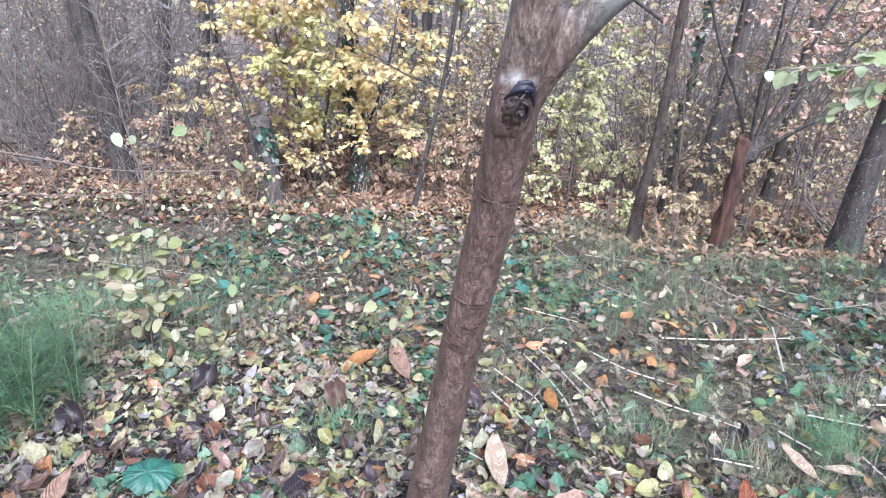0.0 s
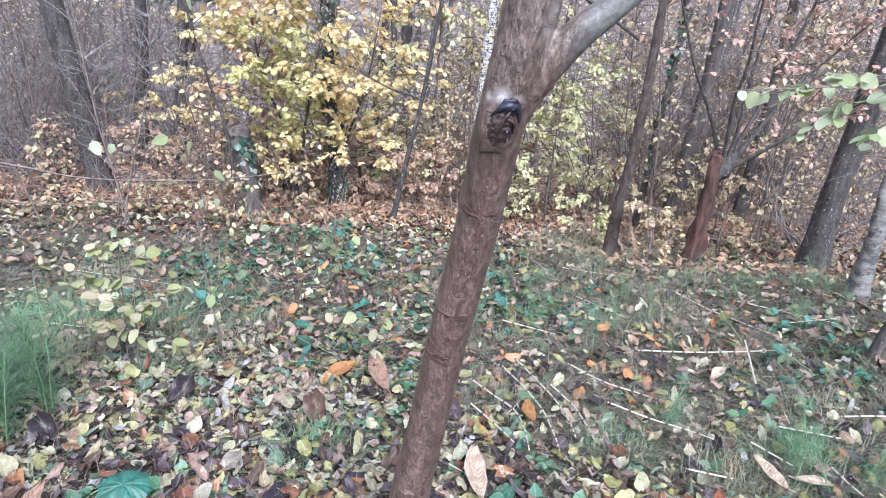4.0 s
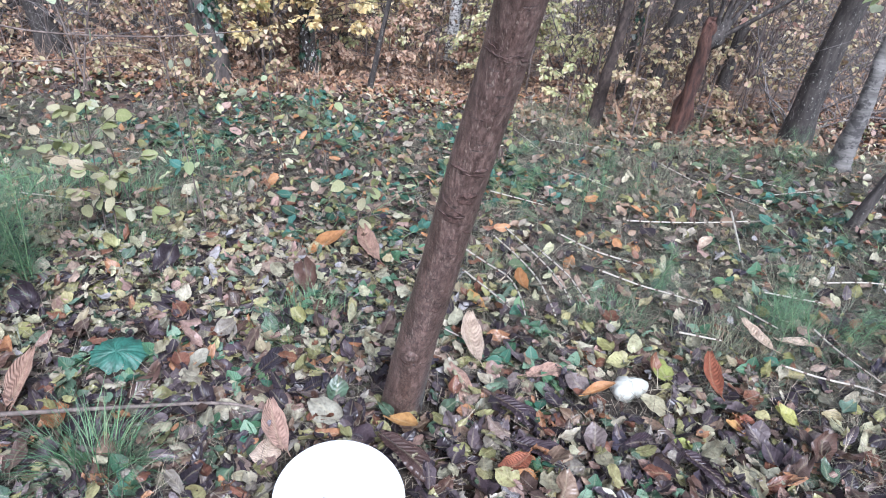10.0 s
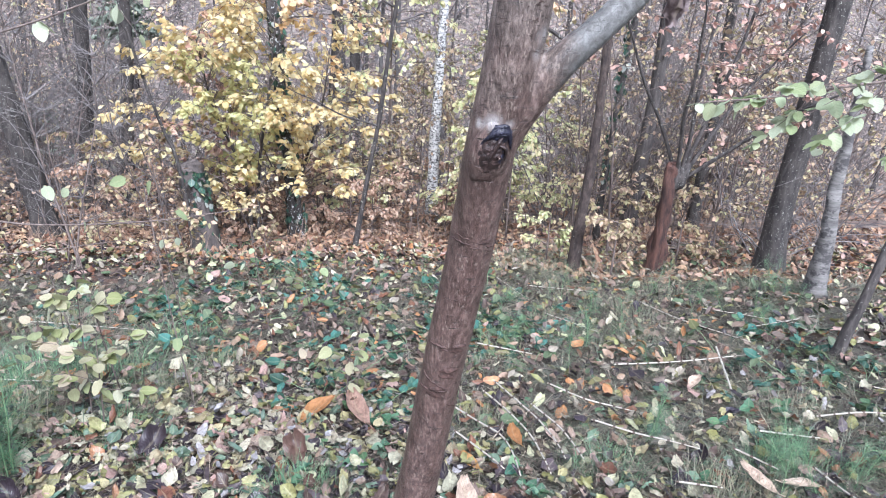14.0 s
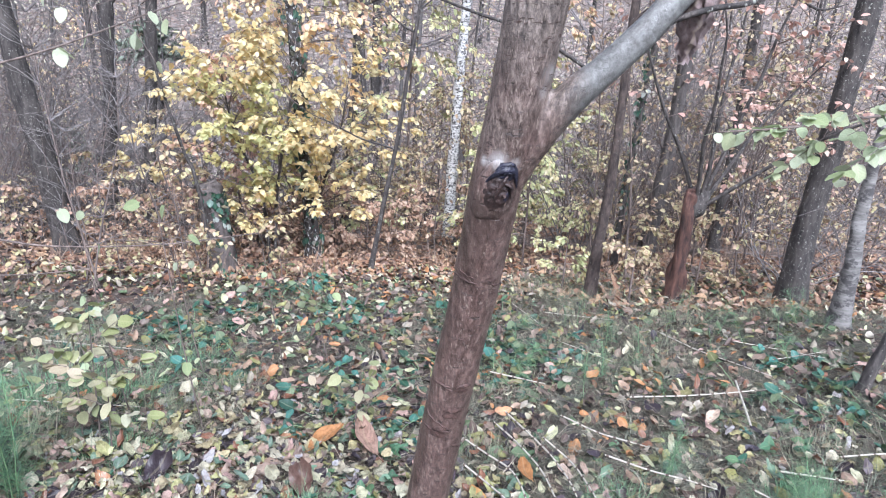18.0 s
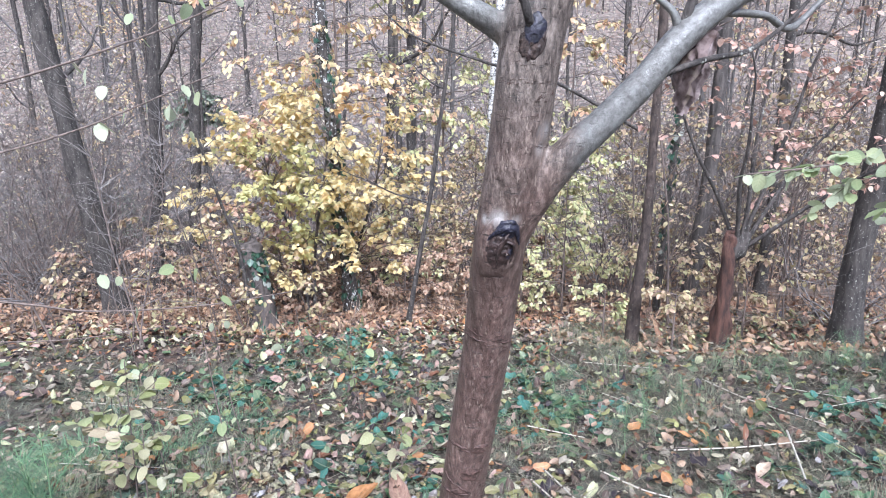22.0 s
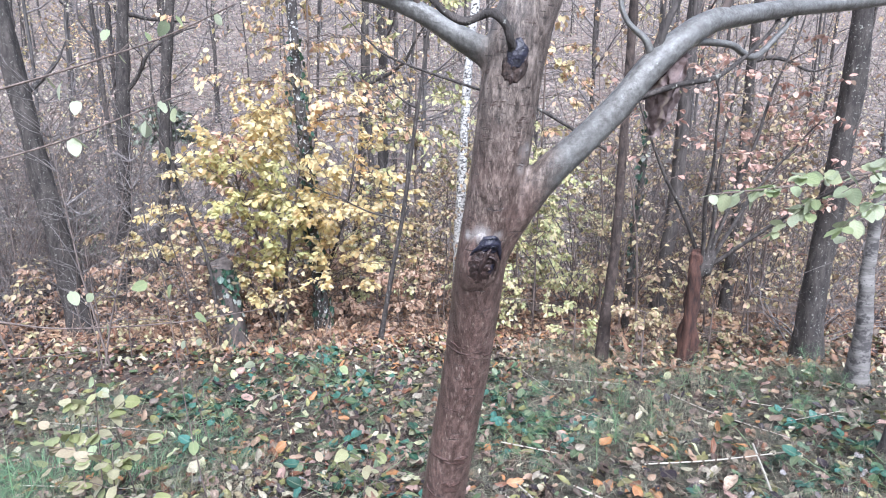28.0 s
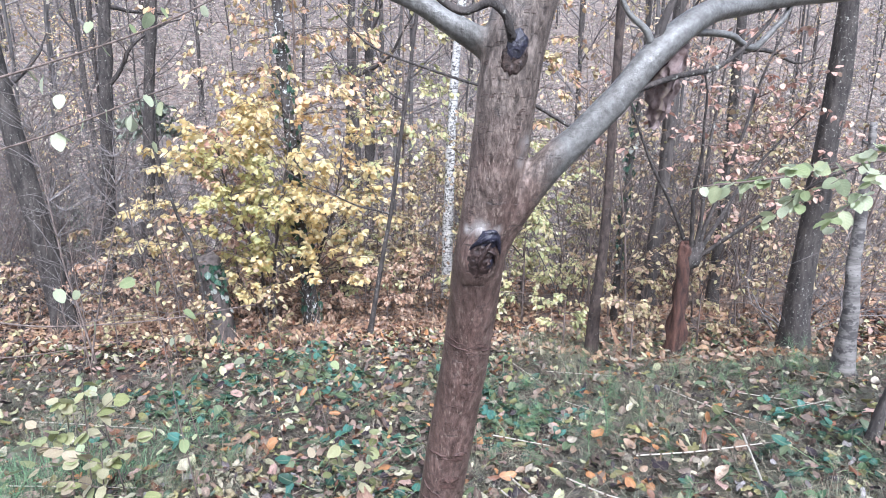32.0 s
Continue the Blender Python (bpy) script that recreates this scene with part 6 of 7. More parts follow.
STALK = plain_material("horsetail_stalk", (0.16, 0.24, 0.12), 0.6, 0.3, 60, 0.3)
protos = []
for k in range(4):
    a, b = horsetail(600 + k, (0.55, 0.46, 0.62, 0.4)[k])
    t = thing("horsetail", (0, 0, -50), "tall fresh green horsetail with whorls of fine branches", "plant", "clump of horsetail")
    part("stalk", a.mesh("stalk", STALK), t)
    part("foliage", b.mesh("foliage", FRESH), t, kind="stuff")
    protos.append(t)
rng = np.random.default_rng(610)
for k in range(115):
    if k < 70:
        x, y = rng.normal(-1.89, 0.18), rng.normal(0.64, 0.19)
    else:
        x, y = ((rng.normal(1.5, 0.35), rng.normal(0.5, 0.2)), (rng.normal(2.6, 0.4), rng.normal(2.9, 0.3)), (rng.normal(1.3, 0.5), rng.normal(2.6, 0.5)))[k % 3]
    m = pose(x, y, float(height(x, y)), rng.normal(0, 7 if k < 70 else 16), rng.normal(0, 7 if k < 70 else 16), rng.uniform(0, 360)) @ Matrix.Scale(1.0 if k < 70 else rng.uniform(0.4, 0.65), 4)
    if k < 4:
        protos[k].matrix_basis = m
    else:
        copy_thing(protos[k % 4], m)

# dead straw-white jointed stems
STRAW = plain_material("straw_white_stem", (0.36, 0.33, 0.275), 0.55, 0.2, 40, 0.3)
JOINT = plain_material("brown_stem_joint", (0.09, 0.065, 0.05), 0.7, 0.3, 40, 0.3)


def dead_stem(line, r=0.0034, lift=0.09, joints=True, label="dead straw-white jointed stem lying over the weeds"):
    p = np.array([(x, y, float(height(x, y)) + lift + 0.008 * math.sin(5 * k)) for k, (x, y) in enumerate(line)])
    t = thing("dead_stem", tuple(p[0]), label, "stem", "dead stems")
    s = glide(p - p[0], 40)
    v, q, uv = tube(s, [r, r * 0.9, r * 0.6], 7, 0.08, 3)
    stalk = part("stalk", mesh_from("stalk", v, q, uv, (STRAW,)), t)
    if joints:
        long = np.linalg.norm(np.diff(s, axis=0), axis=1).sum()
        for f in np.arange(0.02, 0.99, 0.075 / long):
            k = int(f * 38)
            d = s[k + 1] - s[k]
            c = s[k] + d * (f * 38 - k)
            v, q, uv = tube(np.array([c - d / np.linalg.norm(d) * 0.006, c, c + d / np.linalg.norm(d) * 0.006]), [r * 1.1, r * 1.2, r * 1.05], 6)
            part("joint", mesh_from("joint", v, q, uv, (JOINT,)), stalk)
    return t


for line in (((0.25, 0.98), (0.34, 0.83), (0.41, 0.7), (0.43, 0.55), (0.43, 0.4)), ((0.41, 1.15), (0.48, 0.94), (0.53, 0.71), (0.54, 0.5), (0.54, 0.4)), ((0.48, 1.26), (0.55, 1.03), (0.6, 0.82), (0.62, 0.62), (0.62, 0.5)), ((0.6, 0.98), (0.67, 0.79), (0.69, 0.63), (0.69, 0.5)), ((0.23, 0.75), (0.3, 0.63), (0.35, 0.53), (0.38, 0.45)), ((0.76, 1.3), (0.89, 1.13), (1.01, 1.04), (1.07, 0.98)), ((0.86, 0.91), (1.01, 0.8), (1.13, 0.71), (1.21, 0.62)), ((1.18, 1.52), (1.56, 1.57), (2.05, 1.62)), ((1.8, 2.72), (1.89, 2.33), (2.01, 2.04), (2.1, 1.79)), ((1.02, 0.41), (1.18, 0.37)), ((1.36, 0.63), (1.46, 0.48)), ((1.61, 0.49), (1.62, 0.34), (1.64, 0.13)), ((1.33, 0.22), (1.44, 0.16), (1.55, 0.1), (1.63, 0.0)), ((1.55, 0.78), (1.79, 0.71)), ((1.89, 0.88), (2.14, 0.92), (2.32, 0.86)), ((0.48, 1.9), (0.78, 1.74))):
    dead_stem(line, 0.0042, 0.16 if line[0][0] < 0.7 and line[0][1] < 1.5 else 0.11)
for line in (((2.33, 2.16), (2.9, 2.36)), ((-2.01, 1.61), (-1.34, 1.53)), ((0.14, 0.42), (0.28, 0.31)), ((1.05, 2.51), (1.3, 2.16)), ((2.4, 1.2), (2.7, 0.9)), ((1.1, 3.3), (1.6, 3.1)), ((-2.4, 2.6), (-1.6, 2.4)), ((2.2, 2.6), (2.7, 2.2)), ((0.9, 3.6), (1.0, 3.0))):
    dead_stem(line, 0.003, 0.08)
rod = thing("straw_stick", (1.85, 1.72, float(height(1.85, 1.72)) + 0.12), "pale straight straw stick propped in the weeds", "stick")
v, q, uv = tube(glide([(0, 0, 0), (-0.12, -0.42, -0.02), (-0.24, -0.84, -0.07)], 16), [0.006, 0.0055, 0.004], 7)
part("stalk", mesh_from("stalk", v, q, uv, (STRAW,)), rod)
stick = thing("fallen_stick", (-1.22, -0.1, float(height(-1.22, -0.1)) + 0.075), "thin grey-brown fallen stick on the leaves", "stick")
v, q, uv = tube(glide([(-0.4, -0.07, 0.0), (0.0, 0.0, 0.0), (0.4, 0.05, 0.01), (0.68, 0.09, 0.0), (0.86, 0.06, -0.02)], 34), [0.0065, 0.0075, 0.006, 0.005, 0.003], 8, 0.12, 5)
part("stalk", mesh_from("stalk", v, q, uv, (bark_material("stick_bark", (0.06, 0.048, 0.043), (0.22, 0.18, 0.16), 40, (1, 1, 0.3), 0.003),)), stick)
for k in range(26):
    x, y, a, s = rng.uniform(-1.8, 1.6), rng.uniform(-0.6, 2.2), rng.uniform(0, 3.14), rng.uniform(0.12, 0.4)
    t = thing("fallen_twig", (x, y, float(height(x, y)) + 0.035), "thin brown fallen twig on the leaf litter", "twig", "fallen twigs")
    v, q, uv = tube(glide([(0, 0, 0), (s * 0.5 * math.cos(a), s * 0.5 * math.sin(a), 0.01 - 0.07 * s * math.sin(a)), (s * math.cos(a + 0.2), s * math.sin(a + 0.2), -0.14 * s * math.sin(a))], 12), [0.0035, 0.0025, 0.0015], 5, 0.1, k)
    part("stalk", mesh_from("stalk", v, q, uv, (TWIG,)), t)


# upright dry undergrowth between the litter and the bushes
rng = np.random.default_rng(680)
n = 6500
y = rng.uniform(4.6, 8.0, n)
x = rng.uniform(-0.7, 0.75, n) * (y + 1.5)
keep = np.sin(1.9 * x + 1) * np.sin(2.3 * y) + 0.5 * np.sin(5 * x) > -0.5 + rng.uniform(0, 0.8, n)
x, y = x[keep], y[keep]
n = len(x)
h = Heap()
strew(h, [blade_shape(b, 3, 0.009) for b in (0.25, 0.7, 1.2)], np.stack([x, y, height(x, y) - 0.02], -1), turns(rng.uniform(0, 6.28, n), rng.normal(-0.3, 0.4, n), rng.normal(0, 0.25, n)), rng.uniform(0.1, 0.42, n))
tagged(new("dry_undergrowth", h.mesh("dry_undergrowth", blade_material("dry_stalks", [(0.12, 0.075, 0.055), (0.25, 0.165, 0.115), (0.1, 0.07, 0.055), (0.34, 0.25, 0.18), (0.18, 0.125, 0.095)]))), "thin dry red-brown stalks under the bushes", "undergrowth", kind="stuff")


# ---------- brambles and herbs ----------
def trefoil(seed):
    """A compound leaf of three toothed leaflets."""
    g = np.random.default_rng(seed)
    h = Heap()
    for turn, size in ((0.0, 1.0), (1.15, 0.8), (-1.15, 0.82)):
        v, q, uv = leaf_shape(0.76, 0.25, g.uniform(-0.4, 0.7), 0.03, seed + int(10 * size), 7, 0.75, 4, 0.07)
        R = turns(np.array([turn + g.normal(0, 0.12)]), np.array([g.normal(-0.1, 0.2)]), np.array([g.normal(0, 0.25)]))[0]
        h.add(v @ (R * size).T + [0, 0.03, 0], q, uv)
    return h.mesh("leaf", BRAMBLE)


BR_MESH = [trefoil(40 + 17 * k) for k in range(5)]


def bramble(seed, size, stalks=7):
    g = np.random.default_rng(seed)
    t = thing("bramble", (0, 0, -50), "low bramble shoot with blue-green toothed leaves", "bramble", "brambles")
    for k in range(stalks):
        a = g.uniform(0, 6.28)
        s = stem(g, (0, 0, -0.02), (math.cos(a), math.sin(a), 1.0), size * g.uniform(1.2, 3.6), 0.3, -0.12, 7)
        v, q, uv = tube(s, [0.003, 0.0015], 5, cap=False)
        shoot = part("stem", mesh_from("stem", v, q, uv, (STALK,)), t)
        for p in (s[-1], s[4])[:1 + k % 2]:
            set_leaf(BR_MESH[g.integers(5)], shoot, p, math.degrees(a) - 90 + g.normal(0, 30), g.normal(-8, 18), g.normal(0, 20), size * g.uniform(0.75, 1.15))
    return t


protos = [bramble(700 + k, s) for k, s in enumerate((0.066, 0.055, 0.075))]
spots = ((-0.82, 3.67), (-0.55, 3.01), (-1.13, 4.32), (0.68, 3.15), (0.63, 2.51), (-1.73, 3.45), (-1.76, 2.65), (-1.14, 2.18), (0.94, 2.07), (-0.84, 4.52), (-1.79, 5.0), (0.61, 2.7), (0.8, 3.06), (-0.58, 1.17), (-0.3, 1.96), (0.83, 2.35), (2.55, 1.62), (2.5, 1.9), (2.06, 1.5), (-1.5, 3.1), (-0.4, 3.6), (-2.3, 3.0))
rng = np.random.default_rng(720)
for k in range(120):
    c = spots[k % len(spots)]
    x, y = c[0] + rng.normal(0, 0.24), c[1] + rng.normal(0, 0.24)
    m = pose(x, y, float(height(x, y)), 0, 0, rng.uniform(0, 360))
    if k < 3:
        protos[k].matrix_basis = m
    else:
        copy_thing(protos[k % 3], m)
HERB = leaf_material("herb_leaves", [(0.08, 0.18, 0.1), (0.12, 0.22, 0.11), (0.06, 0.16, 0.11), (0.18, 0.29, 0.2), (0.05, 0.12, 0.07)], 0.45, 0.25)
HERB_MESH = [leaf_mesh(leaf_shape(0.75, 0.2, c, 0.04, 60 + k, 3, 0.7), HERB) for k, c in enumerate((0.5, -0.4))]


def herb(seed, size):
    g = np.random.default_rng(seed)
    t = thing("herb", (0, 0, -50), "small green herb with rounded leaves", "herb", "herbs")
    n = int(g.integers(6, 10))
    s = stem(g, (0, 0, -0.02), (0, 0, 1), size * 1.2, 0.1, 0.05, 5)
    v, q, uv = tube(s, [0.002, 0.001], 5, cap=False)
    shoot = part("stem", mesh_from("stem", v, q, uv, (STALK,)), t)
    for k in range(n):
        set_leaf(HERB_MESH[k % 2], shoot, s[1 + k % 4], k * 137.5, g.normal(15, 15), g.normal(0, 15), size * g.uniform(0.6, 1.1))
    return t


protos = [herb(740 + k, s) for k, s in enumerate((0.045, 0.06, 0.038))]
for k in range(180):
    near = k % 3
    x, y = ((-1.05, 0.22), (-0.7, 0.28), (-0.45, -0.18), (-0.42, 0.12), (0.55, 0.1), (0.62, -0.3), (-0.76, -0.3), (0.3, 0.35), (-0.07, 1.1), (-0.1, 0.9), (0.45, 0.6), (1.15, 0.35), (1.7, 1.0), (-0.3, 0.7))[k % 14] + rng.normal(0, 0.13, 2) if near == 1 else (rng.uniform(-1.6, 1.4), rng.uniform(-0.5, 1.3)) if near else (rng.uniform(-2.4, 2.6), rng.uniform(0.8, 4.2))
    m = pose(x, y, float(height(x, y)), 0, 0, rng.uniform(0, 360))
    if k < 3:
        protos[k].matrix_basis = m
    else:
        copy_thing(protos[k % 3], m)

# ---------- single things by the tree ----------
RIBBED = [real_leaf(0.38, 0.35, c, 0.022, 80 + k, 14, 6, 0.9) for k, c in enumerate((0.5, -0.6, 1.3, -1.2))]
DARK_LEAF = leaf_material("wet_black_leaf", [(0.045, 0.032, 0.04), (0.06, 0.038, 0.035), (0.035, 0.03, 0.04)], 0.3, 0.0, ribs=13, blotch=0.5, relief=0.5, sheen=0.26)
BUFF_LEAF = leaf_material("buff_ribbed_leaf", [(0.56, 0.45, 0.37), (0.5, 0.4, 0.32)], 0.5, 0.15, ribs=13, blotch=0.6, relief=0.5)
PINK_LEAF = leaf_material("pinkish_ribbed_leaf", [(0.4, 0.27, 0.22), (0.36, 0.24, 0.19)], 0.5, 0.15, ribs=13, blotch=0.6, relief=0.5)
RUST_LEAF = leaf_material("rust_ribbed_leaf", [(0.27, 0.1, 0.06), (0.33, 0.15, 0.07)], 0.45, 0.15, ribs=13, blotch=0.6, relief=0.5)
AMBER_LEAF = leaf_material("amber_leaf", [(0.36, 0.18, 0.075), (0.4, 0.23, 0.09)], 0.45, 0.2, ribs=9, blotch=0.5)


def big_leaf(a, b, shape, mat, label, wide=1.0, lift=0.075, roll=0):
    (x0, y0), (x1, y1) = a, b
    z0, z1 = float(height(x0, y0)) + lift, float(height(x1, y1)) + lift
    d = math.hypot(x1 - x0, y1 - y0)
    long = math.hypot(d, z1 - z0)
    v, q, uv = RIBBED[shape]
    t = thing("large_leaf", (x0, y0, z0), label, "leaf", "large ribbed leaves")
    t.matrix_basis = pose(x0, y0, z0, math.degrees(math.atan2(z1 - z0, d)), roll, math.degrees(math.atan2(-(x1 - x0), y1 - y0)))
    part("blade", mesh_from("blade", v * [long * wide * 0.82, long, long * 0.8], q, uv, (mat,)), t)
    s, f, u = tube([(0, -0.18 * long, 0.005), (0, 0, 0.0), (0, 0.5 * long, 0.001)], [0.0018, 0.002, 0.0008], 5)
    part("stalk", mesh_from("stalk", s, f, u, (mat,)), t)


big_leaf((0.26, 0.24), (0.23, 0.48), 0, BUFF_LEAF, "upright pale buff ribbed leaf beside the trunk", 1.0, 0.07, 10)
big_leaf((0.16, 0.21), (0.22, -0.03), 3, PINK_LEAF, "rolled-up pinkish brown ribbed leaf", 0.8, 0.075)
big_leaf((0.29, 0.04), (0.43, -0.11), 1, DARK_LEAF, "wet black ribbed leaf on the litter")
big_leaf((0.32, -0.17), (0.49, -0.25), 1, DARK_LEAF, "wet black ribbed leaf on the litter", 1.2)
big_leaf((0.35, -0.22), (0.25, -0.31), 0, RUST_LEAF, "red-brown ribbed leaf lying face up", 1.3)
big_leaf((0.64, -0.17), (0.84, -0.11), 3, DARK_LEAF, "rolled wet black ribbed leaf", 0.8)
big_leaf((0.81, -0.19), (0.93, -0.34), 1, DARK_LEAF, "wet black ribbed leaf on the litter")
big_leaf((-0.07, -0.13), (0.09, -0.31), 1, DARK_LEAF, "wet dark plum ribbed leaf by the trunk", 0.9)
big_leaf((-0.05, -0.07), (0.04, -0.12), 0, AMBER_LEAF, "small amber leaf at the foot of the trunk", 1.6)
big_leaf((-1.15, -0.06), (-1.2, 0.18), 0, PINK_LEAF, "long tan ribbed leaf on the litter", 0.75)
big_leaf((-1.08, 0.0), (-0.98, -0.15), 0, RUST_LEAF, "curled rust leaf on the stick", 1.2, 0.05)
big_leaf((-0.33, -0.21), (-0.41, -0.04), 0, PINK_LEAF, "pinkish ribbed leaf lying on litter", 1.1)
big_leaf((-0.32, 0.06), (-0.24, 0.14), 1, DARK_LEAF, "folded blue-black ribbed leaf on the litter", 1.3)
big_leaf((-0.42, 1.1), (-0.3, 1.28), 0, AMBER_LEAF, "curled orange-brown leaf on the litter", 1.2, 0.05)
big_leaf((-0.12, 1.03), (-0.22, 1.3), 0, PINK_LEAF, "upright pinkish ribbed leaf in the litter", 0.9, 0.06)
big_leaf((1.05, 0.07), (1.08, 0.27), 0, RUST_LEAF, "bright rust-red ribbed leaf", 0.9)
big_leaf((1.39, 0.36), (1.33, 0.52), 0, BUFF_LEAF, "pale buff ribbed leaf on the weeds", 1.0)
big_leaf((1.45, 0.43), (1.56, 0.36), 0, BUFF_LEAF, "pale buff ribbed leaf on the weeds", 1.2)
big_leaf((-0.48, 0.17), (-0.37, 0.33), 1, DARK_LEAF, "wet dark leaf on the litter", 1.3)
big_leaf((0.41, 0.16), (0.59, 0.21), 1, PINK_LEAF, "wet brown ribbed leaf beside fungus", 1.1)
big_leaf((0.58, 0.05), (0.69, 0.09), 0, AMBER_LEAF, "amber and yellow leaf on the litter", 1.0)
big_leaf((1.5, 1.28), (1.59, 1.38), 0, BUFF_LEAF, "pale buff leaf standing in the weeds", 1.2, 0.08)
big_leaf((0.52, 0.78), (0.5, 0.92), 0, AMBER_LEAF, "bright yellow-orange leaf standing in the weeds", 1.2, 0.06)
big_leaf((0.32, 0.62), (0.26, 0.72), 0, AMBER_LEAF, "small orange leaf on the weeds", 1.3, 0.05)
big_leaf((-0.24, 0.28), (-0.15, 0.32), 0, RUST_LEAF, "orange-brown leaf on the litter", 1.2, 0.05)

LIMY_LEAF = leaf_material("fading_lime_leaf", [(0.31, 0.31, 0.1), (0.25, 0.28, 0.09), (0.34, 0.33, 0.17)], 0.42, 0.2, ribs=6, blotch=0.55)
CREAM_LEAF = leaf_material("cream_leaf", [(0.33, 0.31, 0.21), (0.29, 0.28, 0.23)], 0.45, 0.2, ribs=6, blotch=0.5)
for k, (x, y, long, yaw, mat, label) in enumerate(((0.8, 0.26, 0.09, 100, LIMY_LEAF, "fading yellow-green leaf behind the mushroom"), (0.91, 0.16, 0.1, 20, LIMY_LEAF, "large fading lime-green leaf beside the mushroom"), (0.94, 0.06, 0.07, 140, LIMY_LEAF, "fading yellow-green leaf on the litter"), (0.84, 0.0, 0.085, 60, CREAM_LEAF, "pale cream leaf on the litter"), (0.56, -0.19, 0.08, 200, CREAM_LEAF, "broad pale green-cream leaf on the litter"), (0.99, -0.24, 0.11, 170, CREAM_LEAF, "large pale leaf on the litter"), (0.8, -0.18, 0.075, 300, LIMY_LEAF, "fading lime-green leaf on the litter"), (1.07, -0.02, 0.1, 200, RUST_LEAF, "dark red leaf on the litter"), (1.06, -0.08, 0.06, 80, AMBER_LEAF, "small orange leaf on the litter"), (-1.4, 0.28, 0.1, 30, CREAM_LEAF, "broad cream leaf on the litter"), (-1.32, 0.2, 0.1, 240, CREAM_LEAF, "broad cream leaf on the litter"), (-0.38, -0.25, 0.1, 5, BUFF_LEAF, "curled buff leaf beside the bucket"), (-0.2, -0.06, 0.11, 60, CREAM_LEAF, "crumpled grey-cream leaf near the trunk"), (-0.72, 0.2, 0.08, 320, CREAM_LEAF, "pale leaf on the litter"), (1.25, -0.05, 0.08, 30, LIMY_LEAF, "fading lime-green leaf on the litter"), (0.36, -0.28, 0.07, 110, AMBER_LEAF, "round orange leaf on the litter"))):
    v, q, uv = real_leaf(0.8, 0.2, 0.4 - 0.2 * (k % 4), 0.035, 180 + k, 10, 6, 0.74)
    t = thing("large_leaf", (x, y, float(height(x, y)) + 0.055), label, "leaf", "large loose leaves")
    t.matrix_basis = pose(x, y, float(height(x, y)) + 0.055, -6 + 5 * (k % 5), -8 + 7 * (k % 3), yaw)
    part("blade", mesh_from("blade", v * long, q, uv, (mat,)), t)
    part("stalk", mesh_from("stalk", *tube([(0, -0.22 * long, 0.004), (0, 0, 0.002), (0, 0.4 * long, 0.003)], [0.0014, 0.0012, 0.0006], 5), (mat,)), t)

# broad blue-green leaf
t = thing("broad_leaf", (-1.05, 0.2, float(height(-1.05, 0.2)) + 0.06), "broad crinkled blue-green leaf on the litter", "leaf")


def lobed_blade(u, w):
    """A rounded lobed blade with sunken main veins, drooping at the rim."""
    rad = w * 0.088 * (1 + 0.05 * np.cos(7 * u + 0.4) + 0.025 * np.sin(19 * u) + 0.1 * np.cos(u))
    z = 0.014 * w * np.abs(np.sin(3.5 * u + 0.2)) - 0.03 * w ** 2 + 0.003 * np.sin(23 * u + 9 * w) * w
    return np.stack([1.02 * rad * np.cos(u), 0.8 * rad * np.sin(u), z + 0.02], -1)


v, q = blob(lobed_blade, 84, 12)
part("blade", mesh_from("blade", v, q, v[:, :2] * 5 + 0.5, (leaf_material("broad_green_leaf", [(0.035, 0.125, 0.1), (0.04, 0.135, 0.105)], 0.42, 0.15, ribs=3, blotch=0.5, midrib=0.0),)), t).matrix_basis = pose(0.08, 0.04, 0.0, 14, 4, 20)
v, q, uv = tube(glide([(0.08, 0.04, 0.02), (0.0, 0.02, 0.0), (-0.07, -0.03, -0.05)], 10), [0.002, 0.002], 6)
part("stalk", mesh_from("stalk", v, q, uv, (STALK,)), t)

# white bucket with a lid, and a dull grey stain on it
WHITE = plain_material("white_plastic", (0.86, 0.86, 0.86), 0.35, 0.02, 12, 0.05)
STAIN = plain_material("grey_dirt_crust", (0.19, 0.185, 0.2), 0.8, 0.35, 45, 0.9)
bx, by = -0.17, -0.372
bucket = thing("bucket", (bx, by, float(height(bx, by)) - 0.02), "white plastic bucket with a dirty lid beside the trunk", "bucket")
bucket.matrix_basis = bucket.matrix_basis @ pose(0, 0, 0, 6, 1, 0)


def turned(profile, sides=48):
    r, z = np.array(profile).T
    a = np.linspace(0, 2 * np.pi, sides, endpoint=False)
    v = np.stack([r[:, None] * np.cos(a), r[:, None] * np.sin(a), z[:, None] + 0 * a], -1).reshape(-1, 3)
    n = len(r)
    i, j = np.meshgrid(np.arange(n - 1), np.arange(sides), indexing="ij")
    k = (j + 1) % sides
    return v, np.stack([i * sides + j, i * sides + k, (i + 1) * sides + k, (i + 1) * sides + j], -1).reshape(-1, 4)


part("body", mesh_from("body", *turned([(0.001, 0), (0.135, 0), (0.14, 0.005), (0.152, 0.1), (0.153, 0.105)]), None, (WHITE,)), bucket)
part("lid", mesh_from("lid", *turned([(0.152, 0.085), (0.166, 0.085), (0.17, 0.09), (0.17, 0.106), (0.167, 0.112), (0.16, 0.114), (0.12, 0.1125), (0.001, 0.112)]), None, (WHITE,)), bucket, "white lid")
g = np.random.default_rng(12)


